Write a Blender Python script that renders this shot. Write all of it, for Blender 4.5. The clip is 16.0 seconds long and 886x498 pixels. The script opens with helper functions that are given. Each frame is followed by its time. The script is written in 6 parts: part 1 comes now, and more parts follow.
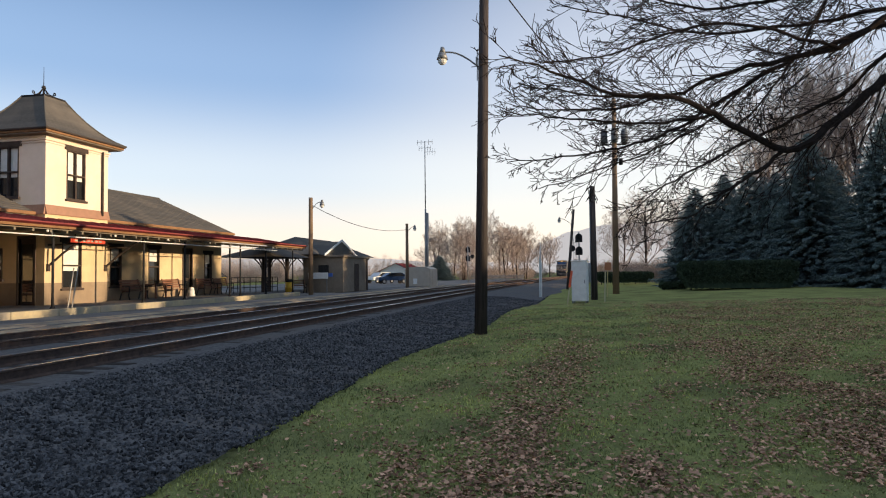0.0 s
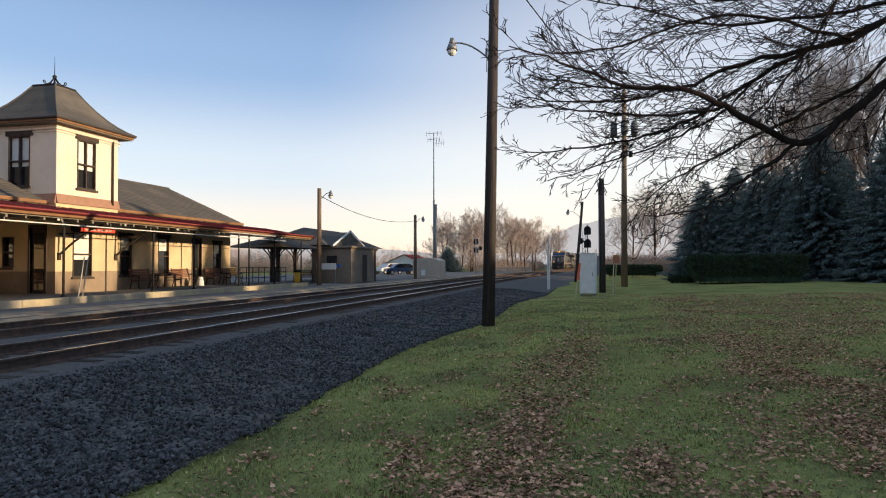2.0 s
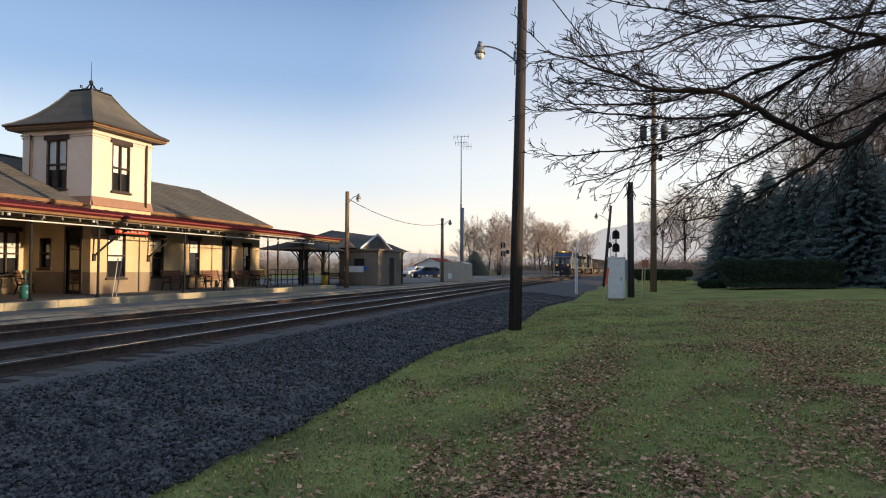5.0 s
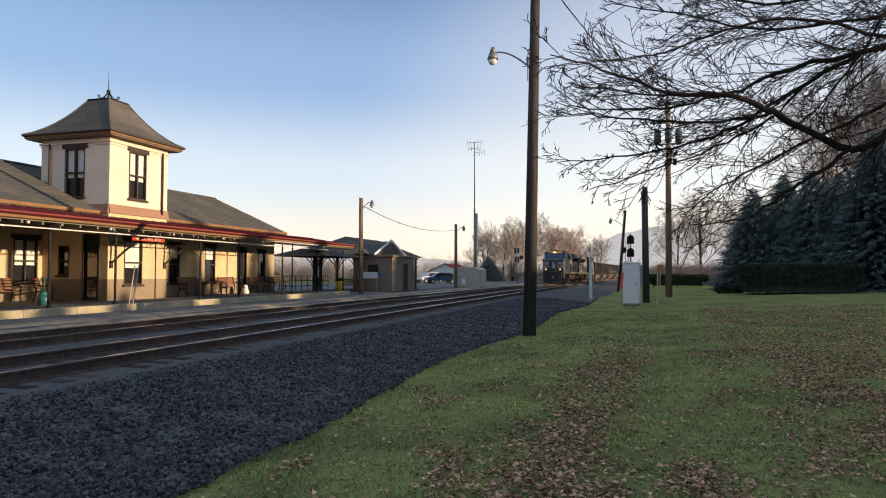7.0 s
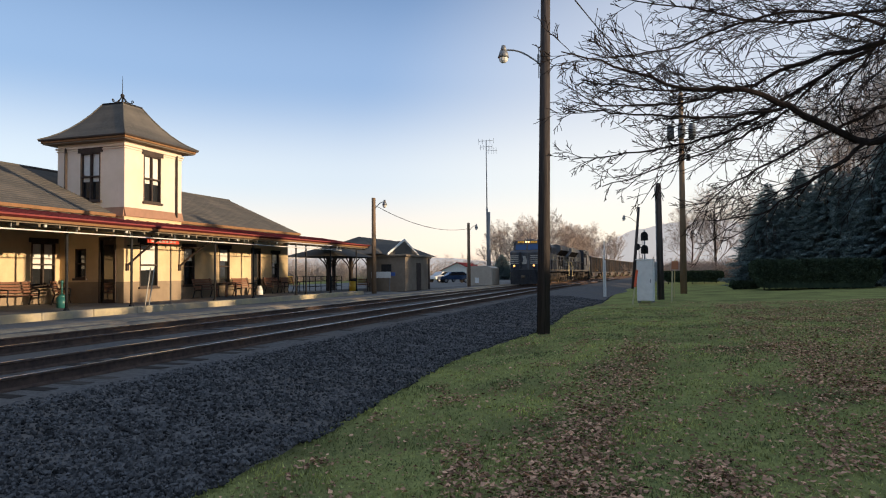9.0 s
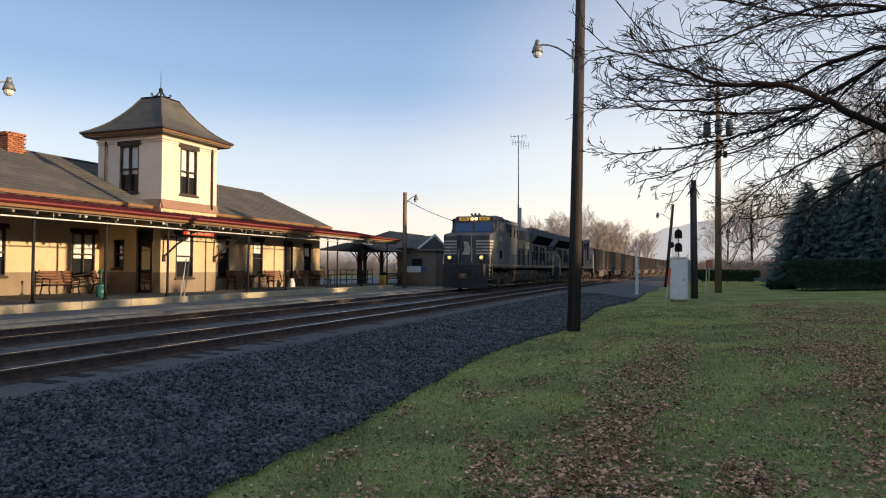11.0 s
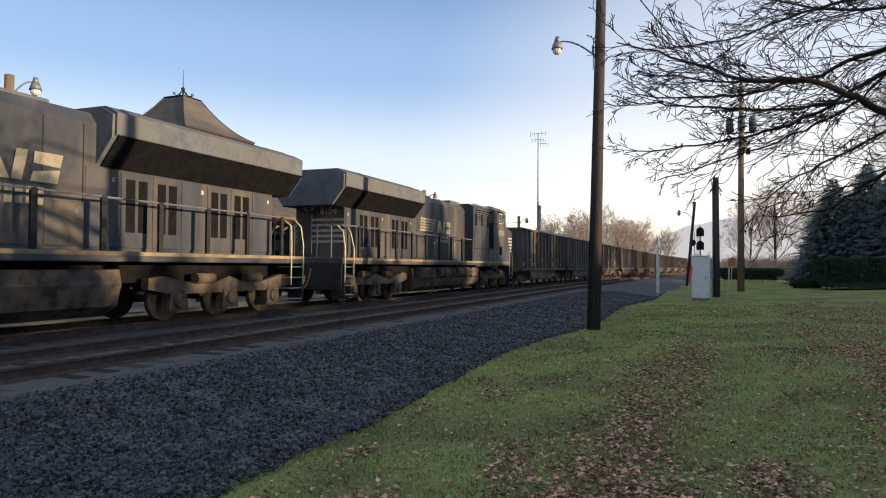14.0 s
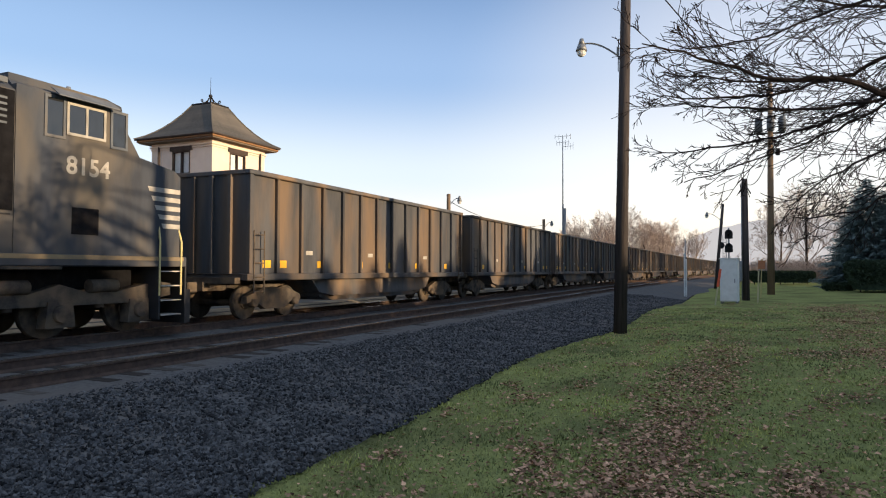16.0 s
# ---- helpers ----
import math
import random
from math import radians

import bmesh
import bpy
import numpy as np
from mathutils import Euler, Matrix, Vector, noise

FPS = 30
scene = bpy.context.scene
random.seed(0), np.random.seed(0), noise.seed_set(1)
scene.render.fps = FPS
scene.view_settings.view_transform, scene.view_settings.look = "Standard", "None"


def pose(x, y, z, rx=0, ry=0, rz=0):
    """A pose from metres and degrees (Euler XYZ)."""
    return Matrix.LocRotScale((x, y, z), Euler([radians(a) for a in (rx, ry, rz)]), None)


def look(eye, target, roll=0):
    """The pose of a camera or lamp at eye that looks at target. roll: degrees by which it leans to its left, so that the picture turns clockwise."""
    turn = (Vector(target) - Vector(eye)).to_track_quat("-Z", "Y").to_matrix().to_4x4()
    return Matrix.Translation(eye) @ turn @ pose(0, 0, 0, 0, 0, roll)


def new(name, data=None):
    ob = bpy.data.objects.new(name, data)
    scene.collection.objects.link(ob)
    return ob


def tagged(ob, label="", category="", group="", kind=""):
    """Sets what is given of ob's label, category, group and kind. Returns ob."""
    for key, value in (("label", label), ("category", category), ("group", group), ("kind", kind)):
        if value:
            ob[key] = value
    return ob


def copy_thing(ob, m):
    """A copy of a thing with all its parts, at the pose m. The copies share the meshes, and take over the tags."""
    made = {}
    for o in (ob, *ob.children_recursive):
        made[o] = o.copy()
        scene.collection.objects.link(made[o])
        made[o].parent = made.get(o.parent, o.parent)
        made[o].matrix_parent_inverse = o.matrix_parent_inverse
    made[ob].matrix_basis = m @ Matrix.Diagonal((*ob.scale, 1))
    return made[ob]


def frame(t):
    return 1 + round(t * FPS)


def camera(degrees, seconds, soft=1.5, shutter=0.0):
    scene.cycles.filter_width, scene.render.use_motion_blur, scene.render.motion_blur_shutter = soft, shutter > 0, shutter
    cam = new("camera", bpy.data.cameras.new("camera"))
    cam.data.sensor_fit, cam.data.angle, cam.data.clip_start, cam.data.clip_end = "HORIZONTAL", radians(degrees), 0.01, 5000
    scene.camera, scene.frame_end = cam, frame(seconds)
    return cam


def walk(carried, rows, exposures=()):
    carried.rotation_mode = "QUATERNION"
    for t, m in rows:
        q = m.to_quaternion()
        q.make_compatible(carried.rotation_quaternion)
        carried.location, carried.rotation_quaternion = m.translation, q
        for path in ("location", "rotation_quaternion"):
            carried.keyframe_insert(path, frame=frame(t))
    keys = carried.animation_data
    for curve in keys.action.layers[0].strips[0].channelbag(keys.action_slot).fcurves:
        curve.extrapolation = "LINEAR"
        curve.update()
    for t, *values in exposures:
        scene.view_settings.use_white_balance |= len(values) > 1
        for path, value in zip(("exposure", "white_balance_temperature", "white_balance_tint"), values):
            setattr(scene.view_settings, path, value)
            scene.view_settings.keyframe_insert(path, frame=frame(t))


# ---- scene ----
cam = camera(67.03, 16.0, soft=1.1)
EYE = 1.32
ROWS = [
    (0.0, 12.10, 2.07, -0.58),
    (0.5, 12.47, 1.76, -0.43),
    (1.0, 12.68, 1.37, -0.73),
    (1.5, 12.70, 1.25, -0.43),
    (2.0, 12.80, 1.35, -0.15),
    (2.5, 12.97, 1.32, 0.27),
    (3.0, 13.31, 1.32, 0.01),
    (3.5, 14.33, 1.37, 0.43),
    (6.0, 16.11, 2.07, -0.17),
    (6.5, 16.89, 2.31, -0.20),
    (7.0, 16.28, 2.13, 0.03),
    (7.5, 16.01, 2.02, 0.36),
    (8.0, 16.26, 2.12, 0.44),
    (8.5, 16.37, 2.01, 0.04),
    (9.0, 17.38, 2.05, -0.59),
    (11.5, 20.40, 1.52, 0.45),
    (12.0, 20.68, 1.41, 0.47),
    (12.5, 20.83, 1.31, 0.54),
    (13.0, 21.21, 1.27, 0.37),
    (13.5, 21.48, 1.33, 0.29),
    (14.0, 21.64, 1.44, 0.36),
    (14.5, 21.95, 1.51, 0.22),
    (15.0, 22.71, 1.60, 0.21),
    (15.5, 23.41, 1.65, 0.16),
    (16.0, 23.75, 1.75, 0.16),
]
walk(cam, [(t, pose(0, 0, EYE, 0, 0, yaw) @ pose(0, 0, 0, 90 + pitch) @ pose(0, 0, 0, 0, 0, roll)) for t, yaw, pitch, roll in ROWS],
     exposures=[(0.0, 1.58), (12.6, 1.56), (13.8, 1.73), (16.0, 1.72)])

# ---- light ----
SUN_AZ, SUN_EL = 91.0, 6.3   # degrees east of the track's line, above the horizon
world = bpy.data.worlds.new("world")
scene.world = world
world.use_nodes = True
wn = world.node_tree.nodes
sky = wn.new("ShaderNodeTexSky")
sky.sky_type = "NISHITA"
sky.sun_disc = False
sky.sun_elevation, sky.sun_rotation = radians(SUN_EL), radians(SUN_AZ)
sky.air_density, sky.dust_density, sky.ozone_density = 1.0, 0.1, 3.0
# thin haze: a smooth veil over the sky, warm at the horizon and blue above
wl = world.node_tree.links
co = wn.new("ShaderNodeTexCoord")
sep = wn.new("ShaderNodeSeparateXYZ")
wl.new(co.outputs["Generated"], sep.inputs[0])
veil = wn.new("ShaderNodeValToRGB")
veil.color_ramp.interpolation = "EASE"
# the last two stops, overhead and unseen, are brightened to fill the shade
HAZE = [(0.0, (0.82, 0.60, 0.53)), (0.05, (0.81, 0.67, 0.62)), (0.14, (0.59, 0.62, 0.71)), (0.28, (0.25, 0.355, 0.575)), (0.46, (0.105, 0.185, 0.37)), (0.68, (0.27, 0.34, 0.48)), (1.0, (0.50, 0.56, 0.66))]
while len(veil.color_ramp.elements) < len(HAZE):
    veil.color_ramp.elements.new(0.5)
for e, (p, c) in zip(veil.color_ramp.elements, HAZE):
    e.position, e.color = p, (*c, 1)
wl.new(sep.outputs[2], veil.inputs[0])
mixw = wn.new("ShaderNodeMixRGB")
mixw.blend_type = "ADD"
mixw.inputs[0].default_value = 1.0
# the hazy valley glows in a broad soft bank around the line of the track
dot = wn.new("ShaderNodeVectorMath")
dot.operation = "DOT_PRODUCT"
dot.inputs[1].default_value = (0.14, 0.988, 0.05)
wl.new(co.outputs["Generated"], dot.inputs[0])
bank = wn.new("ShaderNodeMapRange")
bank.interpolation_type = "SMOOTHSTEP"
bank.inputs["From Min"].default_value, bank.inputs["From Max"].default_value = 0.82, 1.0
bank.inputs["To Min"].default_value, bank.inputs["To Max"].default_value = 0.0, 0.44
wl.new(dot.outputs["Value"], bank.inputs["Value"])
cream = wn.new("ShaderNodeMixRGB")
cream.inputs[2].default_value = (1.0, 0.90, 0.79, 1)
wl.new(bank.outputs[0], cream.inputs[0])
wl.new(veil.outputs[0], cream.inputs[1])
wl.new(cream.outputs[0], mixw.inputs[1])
scale_sky = wn.new("ShaderNodeMixRGB")
scale_sky.blend_type = "MULTIPLY"
scale_sky.inputs[0].default_value = 1.0
scale_sky.inputs[2].default_value = (0.08, 0.07, 0.055, 1)
wl.new(sky.outputs[0], scale_sky.inputs[1])
wl.new(scale_sky.outputs[0], mixw.inputs[2])
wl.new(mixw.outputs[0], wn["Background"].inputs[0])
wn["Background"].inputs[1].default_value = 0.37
sun_dir = Vector((math.sin(radians(SUN_AZ)) * math.cos(radians(SUN_EL)), math.cos(radians(SUN_AZ)) * math.cos(radians(SUN_EL)), math.sin(radians(SUN_EL))))
sun = new("sun", bpy.data.lights.new("sun", "SUN"))
sun.data.energy, sun.data.angle, sun.data.color = 2.2, radians(0.6), (1.0, 0.74, 0.46)
sun.matrix_world = look(sun_dir * 100, (0, 0, 0))

# ---- materials ----
def mat(name, c1, c2=None, scale=3.0, rough=0.7, metal=0.0, bump=0.0, bscale=40.0, stain=None, sscale=0.6, stretch=(1, 1, 1), vary=0.0, island=False, spec=0.4, per_island=0.0, through_light=0.0):
    """Two scales of colour (broad stains, fine grain) and a fine relief, in metres of the object's space."""
    m = bpy.data.materials.new(name)
    m.use_nodes = True
    n, l = m.node_tree.nodes, m.node_tree.links
    b = n["Principled BSDF"]
    b.inputs["Roughness"].default_value, b.inputs["Metallic"].default_value = rough, metal
    b.inputs["Specular IOR Level"].default_value = 0.0 if rough >= 0.8 else spec
    co, mp = n.new("ShaderNodeTexCoord"), n.new("ShaderNodeMapping")
    mp.inputs["Scale"].default_value = stretch
    l.new(co.outputs["Object"], mp.inputs[0])
    t1 = n.new("ShaderNodeTexNoise")
    t1.inputs["Scale"].default_value, t1.inputs["Detail"].default_value, t1.inputs["Roughness"].default_value = scale, 6, 0.65
    l.new(mp.outputs[0], t1.inputs["Vector"])
    r1 = n.new("ShaderNodeValToRGB")
    c2 = c2 or tuple(v * 0.75 for v in c1)
    r1.color_ramp.elements[0].position, r1.color_ramp.elements[1].position = 0.35, 0.65
    r1.color_ramp.elements[0].color, r1.color_ramp.elements[1].color = (*c2, 1), (*c1, 1)
    l.new(t1.outputs["Fac"], r1.inputs[0])
    out = r1.outputs[0]
    if stain:
        t2 = n.new("ShaderNodeTexNoise")
        t2.inputs["Scale"].default_value, t2.inputs["Detail"].default_value = sscale, 4
        l.new(mp.outputs[0], t2.inputs["Vector"])
        r2 = n.new("ShaderNodeValToRGB")
        r2.color_ramp.elements[0].position, r2.color_ramp.elements[1].position = 0.45, 0.68
        l.new(t2.outputs["Fac"], r2.inputs[0])
        mx = n.new("ShaderNodeMixRGB")
        l.new(r2.outputs[0], mx.inputs[0])
        l.new(out, mx.inputs[1])
        mx.inputs[2].default_value = (*stain, 1)
        out = mx.outputs[0]
    if vary or per_island:
        hs = n.new("ShaderNodeHueSaturation")
        mr = n.new("ShaderNodeMapRange")
        amount = vary or per_island
        mr.inputs["To Min"].default_value, mr.inputs["To Max"].default_value = 1 - amount, 1 + amount
        src = n.new("ShaderNodeObjectInfo").outputs["Random"] if vary else n.new("ShaderNodeNewGeometry").outputs["Random Per Island"]
        l.new(src, mr.inputs[0])
        l.new(mr.outputs[0], hs.inputs["Value"])
        l.new(out, hs.inputs["Color"])
        out = hs.outputs[0]
    l.new(out, b.inputs["Base Color"])
    if bump:
        t3 = n.new("ShaderNodeTexNoise")
        t3.inputs["Scale"].default_value, t3.inputs["Detail"].default_value = bscale, 3
        l.new(mp.outputs[0], t3.inputs["Vector"])
        bp = n.new("ShaderNodeBump")
        bp.inputs["Strength"].default_value, bp.inputs["Distance"].default_value = bump, 0.02
        l.new(t3.outputs["Fac"], bp.inputs["Height"])
        l.new(bp.outputs[0], b.inputs["Normal"])
    if through_light:
        # thin leaves pass part of the light
        tr, mix = n.new("ShaderNodeBsdfTranslucent"), n.new("ShaderNodeMixShader")
        l.new(out, tr.inputs["Color"])
        mix.inputs[0].default_value = through_light
        l.new(b.outputs[0], mix.inputs[1])
        l.new(tr.outputs[0], mix.inputs[2])
        l.new(mix.outputs[0], n["Material Output"].inputs["Surface"])
    return m


def glow(name, colour, strength):
    m = bpy.data.materials.new(name)
    m.use_nodes = True
    b = m.node_tree.nodes["Principled BSDF"]
    b.inputs["Base Color"].default_value = (*[v * 0.15 for v in colour], 1)
    b.inputs["Specular IOR Level"].default_value = 0.0
    b.inputs["Emission Color"].default_value, b.inputs["Emission Strength"].default_value = (*colour, 1), strength
    return m


def glassy(name, colour, rough=0.05):
    m = bpy.data.materials.new(name)
    m.use_nodes = True
    b = m.node_tree.nodes["Principled BSDF"]
    b.inputs["Base Color"].default_value = (*colour, 1)
    b.inputs["Roughness"].default_value = rough
    b.inputs["Specular IOR Level"].default_value = 0.9
    return m


GRASS = mat("grass", (0.29, 0.30, 0.105), (0.18, 0.195, 0.078), 9, 0.95, bump=0.8, bscale=60, stain=(0.145, 0.15, 0.065), sscale=0.5, spec=0.1)
BLADE = mat("grass_blade", (0.45, 0.45, 0.135), (0.165, 0.20, 0.078), 0.9, 0.7, per_island=0.5, stain=(0.125, 0.14, 0.06), sscale=0.35, spec=0.2)
LEAF = mat("dead_leaf", (0.52, 0.315, 0.205), (0.22, 0.13, 0.085), 5, 0.85, per_island=0.75, spec=0.15)
BALLAST = mat("ballast", (0.155, 0.151, 0.151), (0.082, 0.081, 0.082), 14, 0.95, bump=1.0, bscale=30, stain=(0.135, 0.123, 0.115), sscale=0.35, spec=0.2)
STONE = mat("ballast_stone", (0.105, 0.105, 0.109), (0.048, 0.049, 0.052), 9, 0.9, per_island=0.7, spec=0.25)
TIE = mat("creosoted_tie", (0.10, 0.088, 0.08), (0.052, 0.048, 0.046), 5, 0.9, bump=0.5, bscale=30, stretch=(0.4, 3, 3), vary=0.35)
RAIL_RUST = mat("rail_rust", (0.115, 0.08, 0.065), (0.066, 0.05, 0.044), 8, 0.85, 0.0)
RAIL_TOP = mat("rail_polished", (0.78, 0.78, 0.79), (0.65, 0.65, 0.66), 2, 0.25, 1.0)
ASPHALT = mat("asphalt", (0.20, 0.195, 0.19), (0.13, 0.128, 0.125), 20, 0.95, bump=0.4, bscale=90, stain=(0.25, 0.235, 0.22), sscale=0.3)
DIRT = mat("trodden_dirt", (0.46, 0.36, 0.24), (0.26, 0.21, 0.16), 3, 0.95, bump=0.6, bscale=30, stain=(0.17, 0.15, 0.13), sscale=0.7)
CONCRETE = mat("concrete", (0.42, 0.40, 0.36), (0.31, 0.29, 0.26), 4, 0.9, bump=0.3, bscale=50, stain=(0.25, 0.23, 0.2), sscale=0.5)
KERB_YELLOW = mat("worn_yellow_kerb", (0.44, 0.37, 0.23), (0.34, 0.30, 0.21), 6, 0.9, bump=0.3, bscale=40, stain=(0.3, 0.27, 0.22), sscale=1.2)
STUCCO = mat("cream_stucco", (0.74, 0.63, 0.53), (0.68, 0.575, 0.48), 2.5, 0.92, bump=0.35, bscale=70, stain=(0.68, 0.57, 0.44), sscale=0.5)
STUCCO_LOW = mat("tan_stucco", (0.33, 0.255, 0.18), (0.27, 0.21, 0.15), 2.5, 0.92, bump=0.35, bscale=70, stain=(0.24, 0.185, 0.135), sscale=0.6)
STUCCO_TAN = mat("ochre_stucco", (0.66, 0.52, 0.33), (0.59, 0.46, 0.29), 2.5, 0.92, bump=0.35, bscale=70, stain=(0.50, 0.39, 0.25), sscale=0.5)
SKIRT = mat("terracotta_skirt", (0.34, 0.20, 0.14), (0.28, 0.17, 0.12), 3, 0.85, bump=0.2)
SHINGLE = mat("grey_shingle", (0.115, 0.108, 0.10), (0.08, 0.077, 0.073), 12, 0.95, bump=0.4, bscale=50, vary=0.07, stain=(0.135, 0.122, 0.108), sscale=0.7)
REDROOF = mat("red_metal_roof", (0.24, 0.055, 0.055), (0.18, 0.045, 0.05), 3, 0.8, 0.0, bump=0.1, stain=(0.22, 0.06, 0.05), sscale=1.0)
TRIMTAN = mat("tan_trim", (0.26, 0.145, 0.078), (0.19, 0.11, 0.06), 4, 0.85, bump=0.1)
TRIMDARK = mat("dark_trim", (0.085, 0.065, 0.058), (0.055, 0.047, 0.042), 4, 0.85, bump=0.1)
SOFFIT = mat("soffit", (0.22, 0.19, 0.15), (0.17, 0.15, 0.12), 4, 0.8)
WHITE = mat("white_paint", (0.72, 0.72, 0.70), (0.62, 0.62, 0.60), 3, 0.8, bump=0.1)
GALV = mat("galvanised", (0.24, 0.25, 0.26), (0.17, 0.18, 0.19), 5, 0.55, 0.4)
IRON = mat("black_iron", (0.04, 0.04, 0.042), (0.024, 0.024, 0.026), 6, 0.85, 0.0)
POLEWOOD = mat("dark_pole_wood", (0.085, 0.073, 0.07), (0.045, 0.04, 0.039), 6, 0.9, bump=0.6, bscale=25, stretch=(3, 3, 0.15))
POLEWOOD2 = mat("weathered_pole_wood", (0.24, 0.17, 0.115), (0.16, 0.115, 0.08), 6, 0.9, bump=0.6, bscale=25, stretch=(3, 3, 0.15))
BENCHWOOD = mat("bench_wood", (0.22, 0.10, 0.06), (0.15, 0.07, 0.045), 4, 0.6, stretch=(1, 0.2, 1))
BRICK = mat("chimney_brick", (0.40, 0.16, 0.09), (0.30, 0.12, 0.07), 6, 0.9, vary=0.25, bump=0.3)
GLASS = glassy("window_glass", (0.02, 0.022, 0.025))
# darker copy of the bark: the boughs' backlit shade is in the colour
BOUGH = mat("shaded_bough_bark", (0.035, 0.028, 0.026), (0.02, 0.017, 0.016), 8, 0.95, bump=0.5, bscale=40, stretch=(2, 2, 0.4))
BARK = mat("bark", (0.075, 0.055, 0.045), (0.04, 0.03, 0.026), 8, 0.95, bump=0.6, bscale=30, stretch=(2, 2, 0.4))
TWIG = mat("bare_twigs", (0.36, 0.29, 0.25), (0.27, 0.215, 0.19), 1.5, 0.95, per_island=0.25)
CONIFER = mat("conifer_needles", (0.235, 0.30, 0.30), (0.12, 0.165, 0.165), 2, 0.9, per_island=0.45, spec=0.15, through_light=0.5)
HEDGE = mat("hedge_leaves", (0.055, 0.078, 0.05), (0.030, 0.044, 0.03), 3, 0.85, per_island=0.45, spec=0.2)
LOCO = mat("black_loco_paint", (0.062, 0.070, 0.086), (0.036, 0.041, 0.052), 1.2, 0.6, 0.0, stain=(0.115, 0.10, 0.082), sscale=1.1, stretch=(1, 1, 0.3), bump=0.03, bscale=8, spec=0.2)
LOCOGREY = mat("grey_roof_paint", (0.15, 0.165, 0.185), (0.10, 0.11, 0.125), 2, 0.8, stain=(0.14, 0.13, 0.12), sscale=1.0)
UNDER = mat("grimy_underframe", (0.105, 0.09, 0.075), (0.045, 0.04, 0.037), 3, 0.85, 0.0, bump=0.3, stain=(0.16, 0.118, 0.08), sscale=1.5)
STRIPE = mat("white_stripe", (0.46, 0.43, 0.38), (0.28, 0.265, 0.235), 3, 0.8)
SILL = mat("dusty_sill_stripe", (0.36, 0.27, 0.15), (0.15, 0.125, 0.095), 1.6, 0.85, stretch=(1, 0.6, 1))
DECAL = mat("cream_decal", (0.40, 0.35, 0.26), (0.25, 0.225, 0.175), 2, 0.85)
PLOW = mat("sooty_black_paint", (0.024, 0.026, 0.031), (0.014, 0.015, 0.018), 3, 0.75, 0.0, bump=0.2, stain=(0.04, 0.037, 0.034), sscale=1.2)
HOPPER = mat("hopper_steel", (0.085, 0.085, 0.089), (0.045, 0.047, 0.052), 1.5, 0.7, 0.0, stain=(0.15, 0.105, 0.07), sscale=1.0, stretch=(1, 1, 0.22), bump=0.15, bscale=12, vary=0.3, spec=0.2)
# near-black standing in for the shade inside vents and under the deck
DEEP_BLACK = mat("deep_black", (0.016, 0.016, 0.018), (0.009, 0.009, 0.01), 5, 0.9, bump=0.4, bscale=10)
YELLOWTAG = mat("yellow_plate", (0.75, 0.42, 0.03), (0.6, 0.33, 0.03), 5, 0.5)
HEADLIGHT = glow("headlight", (1.0, 0.52, 0.2), 1.15)
DITCH = glow("ditch_light", (1.0, 0.42, 0.12), 0.95)
NUMBERBOX = glow("number_board", (1.0, 0.55, 0.1), 0.16)


# ---- mesh helpers ----
def box(bm, x0, x1, y0, y1, z0, z1, bevel=0.0):
    r = bmesh.ops.create_cube(bm, size=1)
    for v in r["verts"]:
        v.co = Vector(((x0 + x1) / 2 + v.co.x * (x1 - x0), (y0 + y1) / 2 + v.co.y * (y1 - y0), (z0 + z1) / 2 + v.co.z * (z1 - z0)))
    if bevel:
        es = list({e for v in r["verts"] for e in v.link_edges})
        bmesh.ops.bevel(bm, geom=es, offset=bevel, segments=1, affect="EDGES", profile=0.5)
    return r["verts"]


def rod(bm, a, b, r0, r1=None, n=8, caps=True):
    a, b = Vector(a), Vector(b)
    r1 = r0 if r1 is None else r1
    d = (b - a).normalized()
    u = d.orthogonal().normalized()
    w = d.cross(u)
    A, B = [], []
    for i in range(n):
        c, s = math.cos(2 * math.pi * i / n), math.sin(2 * math.pi * i / n)
        A.append(bm.verts.new(a + (u * c + w * s) * r0))
        B.append(bm.verts.new(b + (u * c + w * s) * r1))
    for i in range(n):
        f = bm.faces.new((A[i], A[(i + 1) % n], B[(i + 1) % n], B[i]))
        f.smooth = n > 6
    if caps:
        bm.faces.new(A[::-1])
        bm.faces.new(B)


def pipe(bm, pts, r, n=6):
    for a, b in zip(pts[:-1], pts[1:]):
        rod(bm, a, b, r, r, n)


def prism(bm, outline, axis, lo, hi):
    """An outline of (u, v) pairs pushed along an axis: x uses (y, z), y uses (x, z), z uses (x, y)."""
    def at(u, v, w):
        return {"x": (w, u, v), "y": (u, w, v), "z": (u, v, w)}[axis]
    A = [bm.verts.new(at(u, v, lo)) for u, v in outline]
    B = [bm.verts.new(at(u, v, hi)) for u, v in outline]
    n = len(A)
    fs = [bm.faces.new(A), bm.faces.new(B[::-1])]
    for i in range(n):
        fs.append(bm.faces.new((A[i], B[i], B[(i + 1) % n], A[(i + 1) % n])))
    bmesh.ops.recalc_face_normals(bm, faces=fs)


def link(name, bm, material, parent=None):
    me = bpy.data.meshes.new(name)
    bm.to_mesh(me)
    bm.free()
    me.materials.append(material)
    ob = new(name, me)
    if parent:
        ob.parent = parent
    return ob


def part(name, bm, material, parent, label=""):
    ob = link(name, bm, material, parent)
    return tagged(ob, label) if label else ob


def boxpart(name, material, parent, x0, x1, y0, y1, z0, z1, bevel=0.0, label=""):
    bm = bmesh.new()
    box(bm, x0, x1, y0, y1, z0, z1, bevel)
    return part(name, bm, material, parent, label)


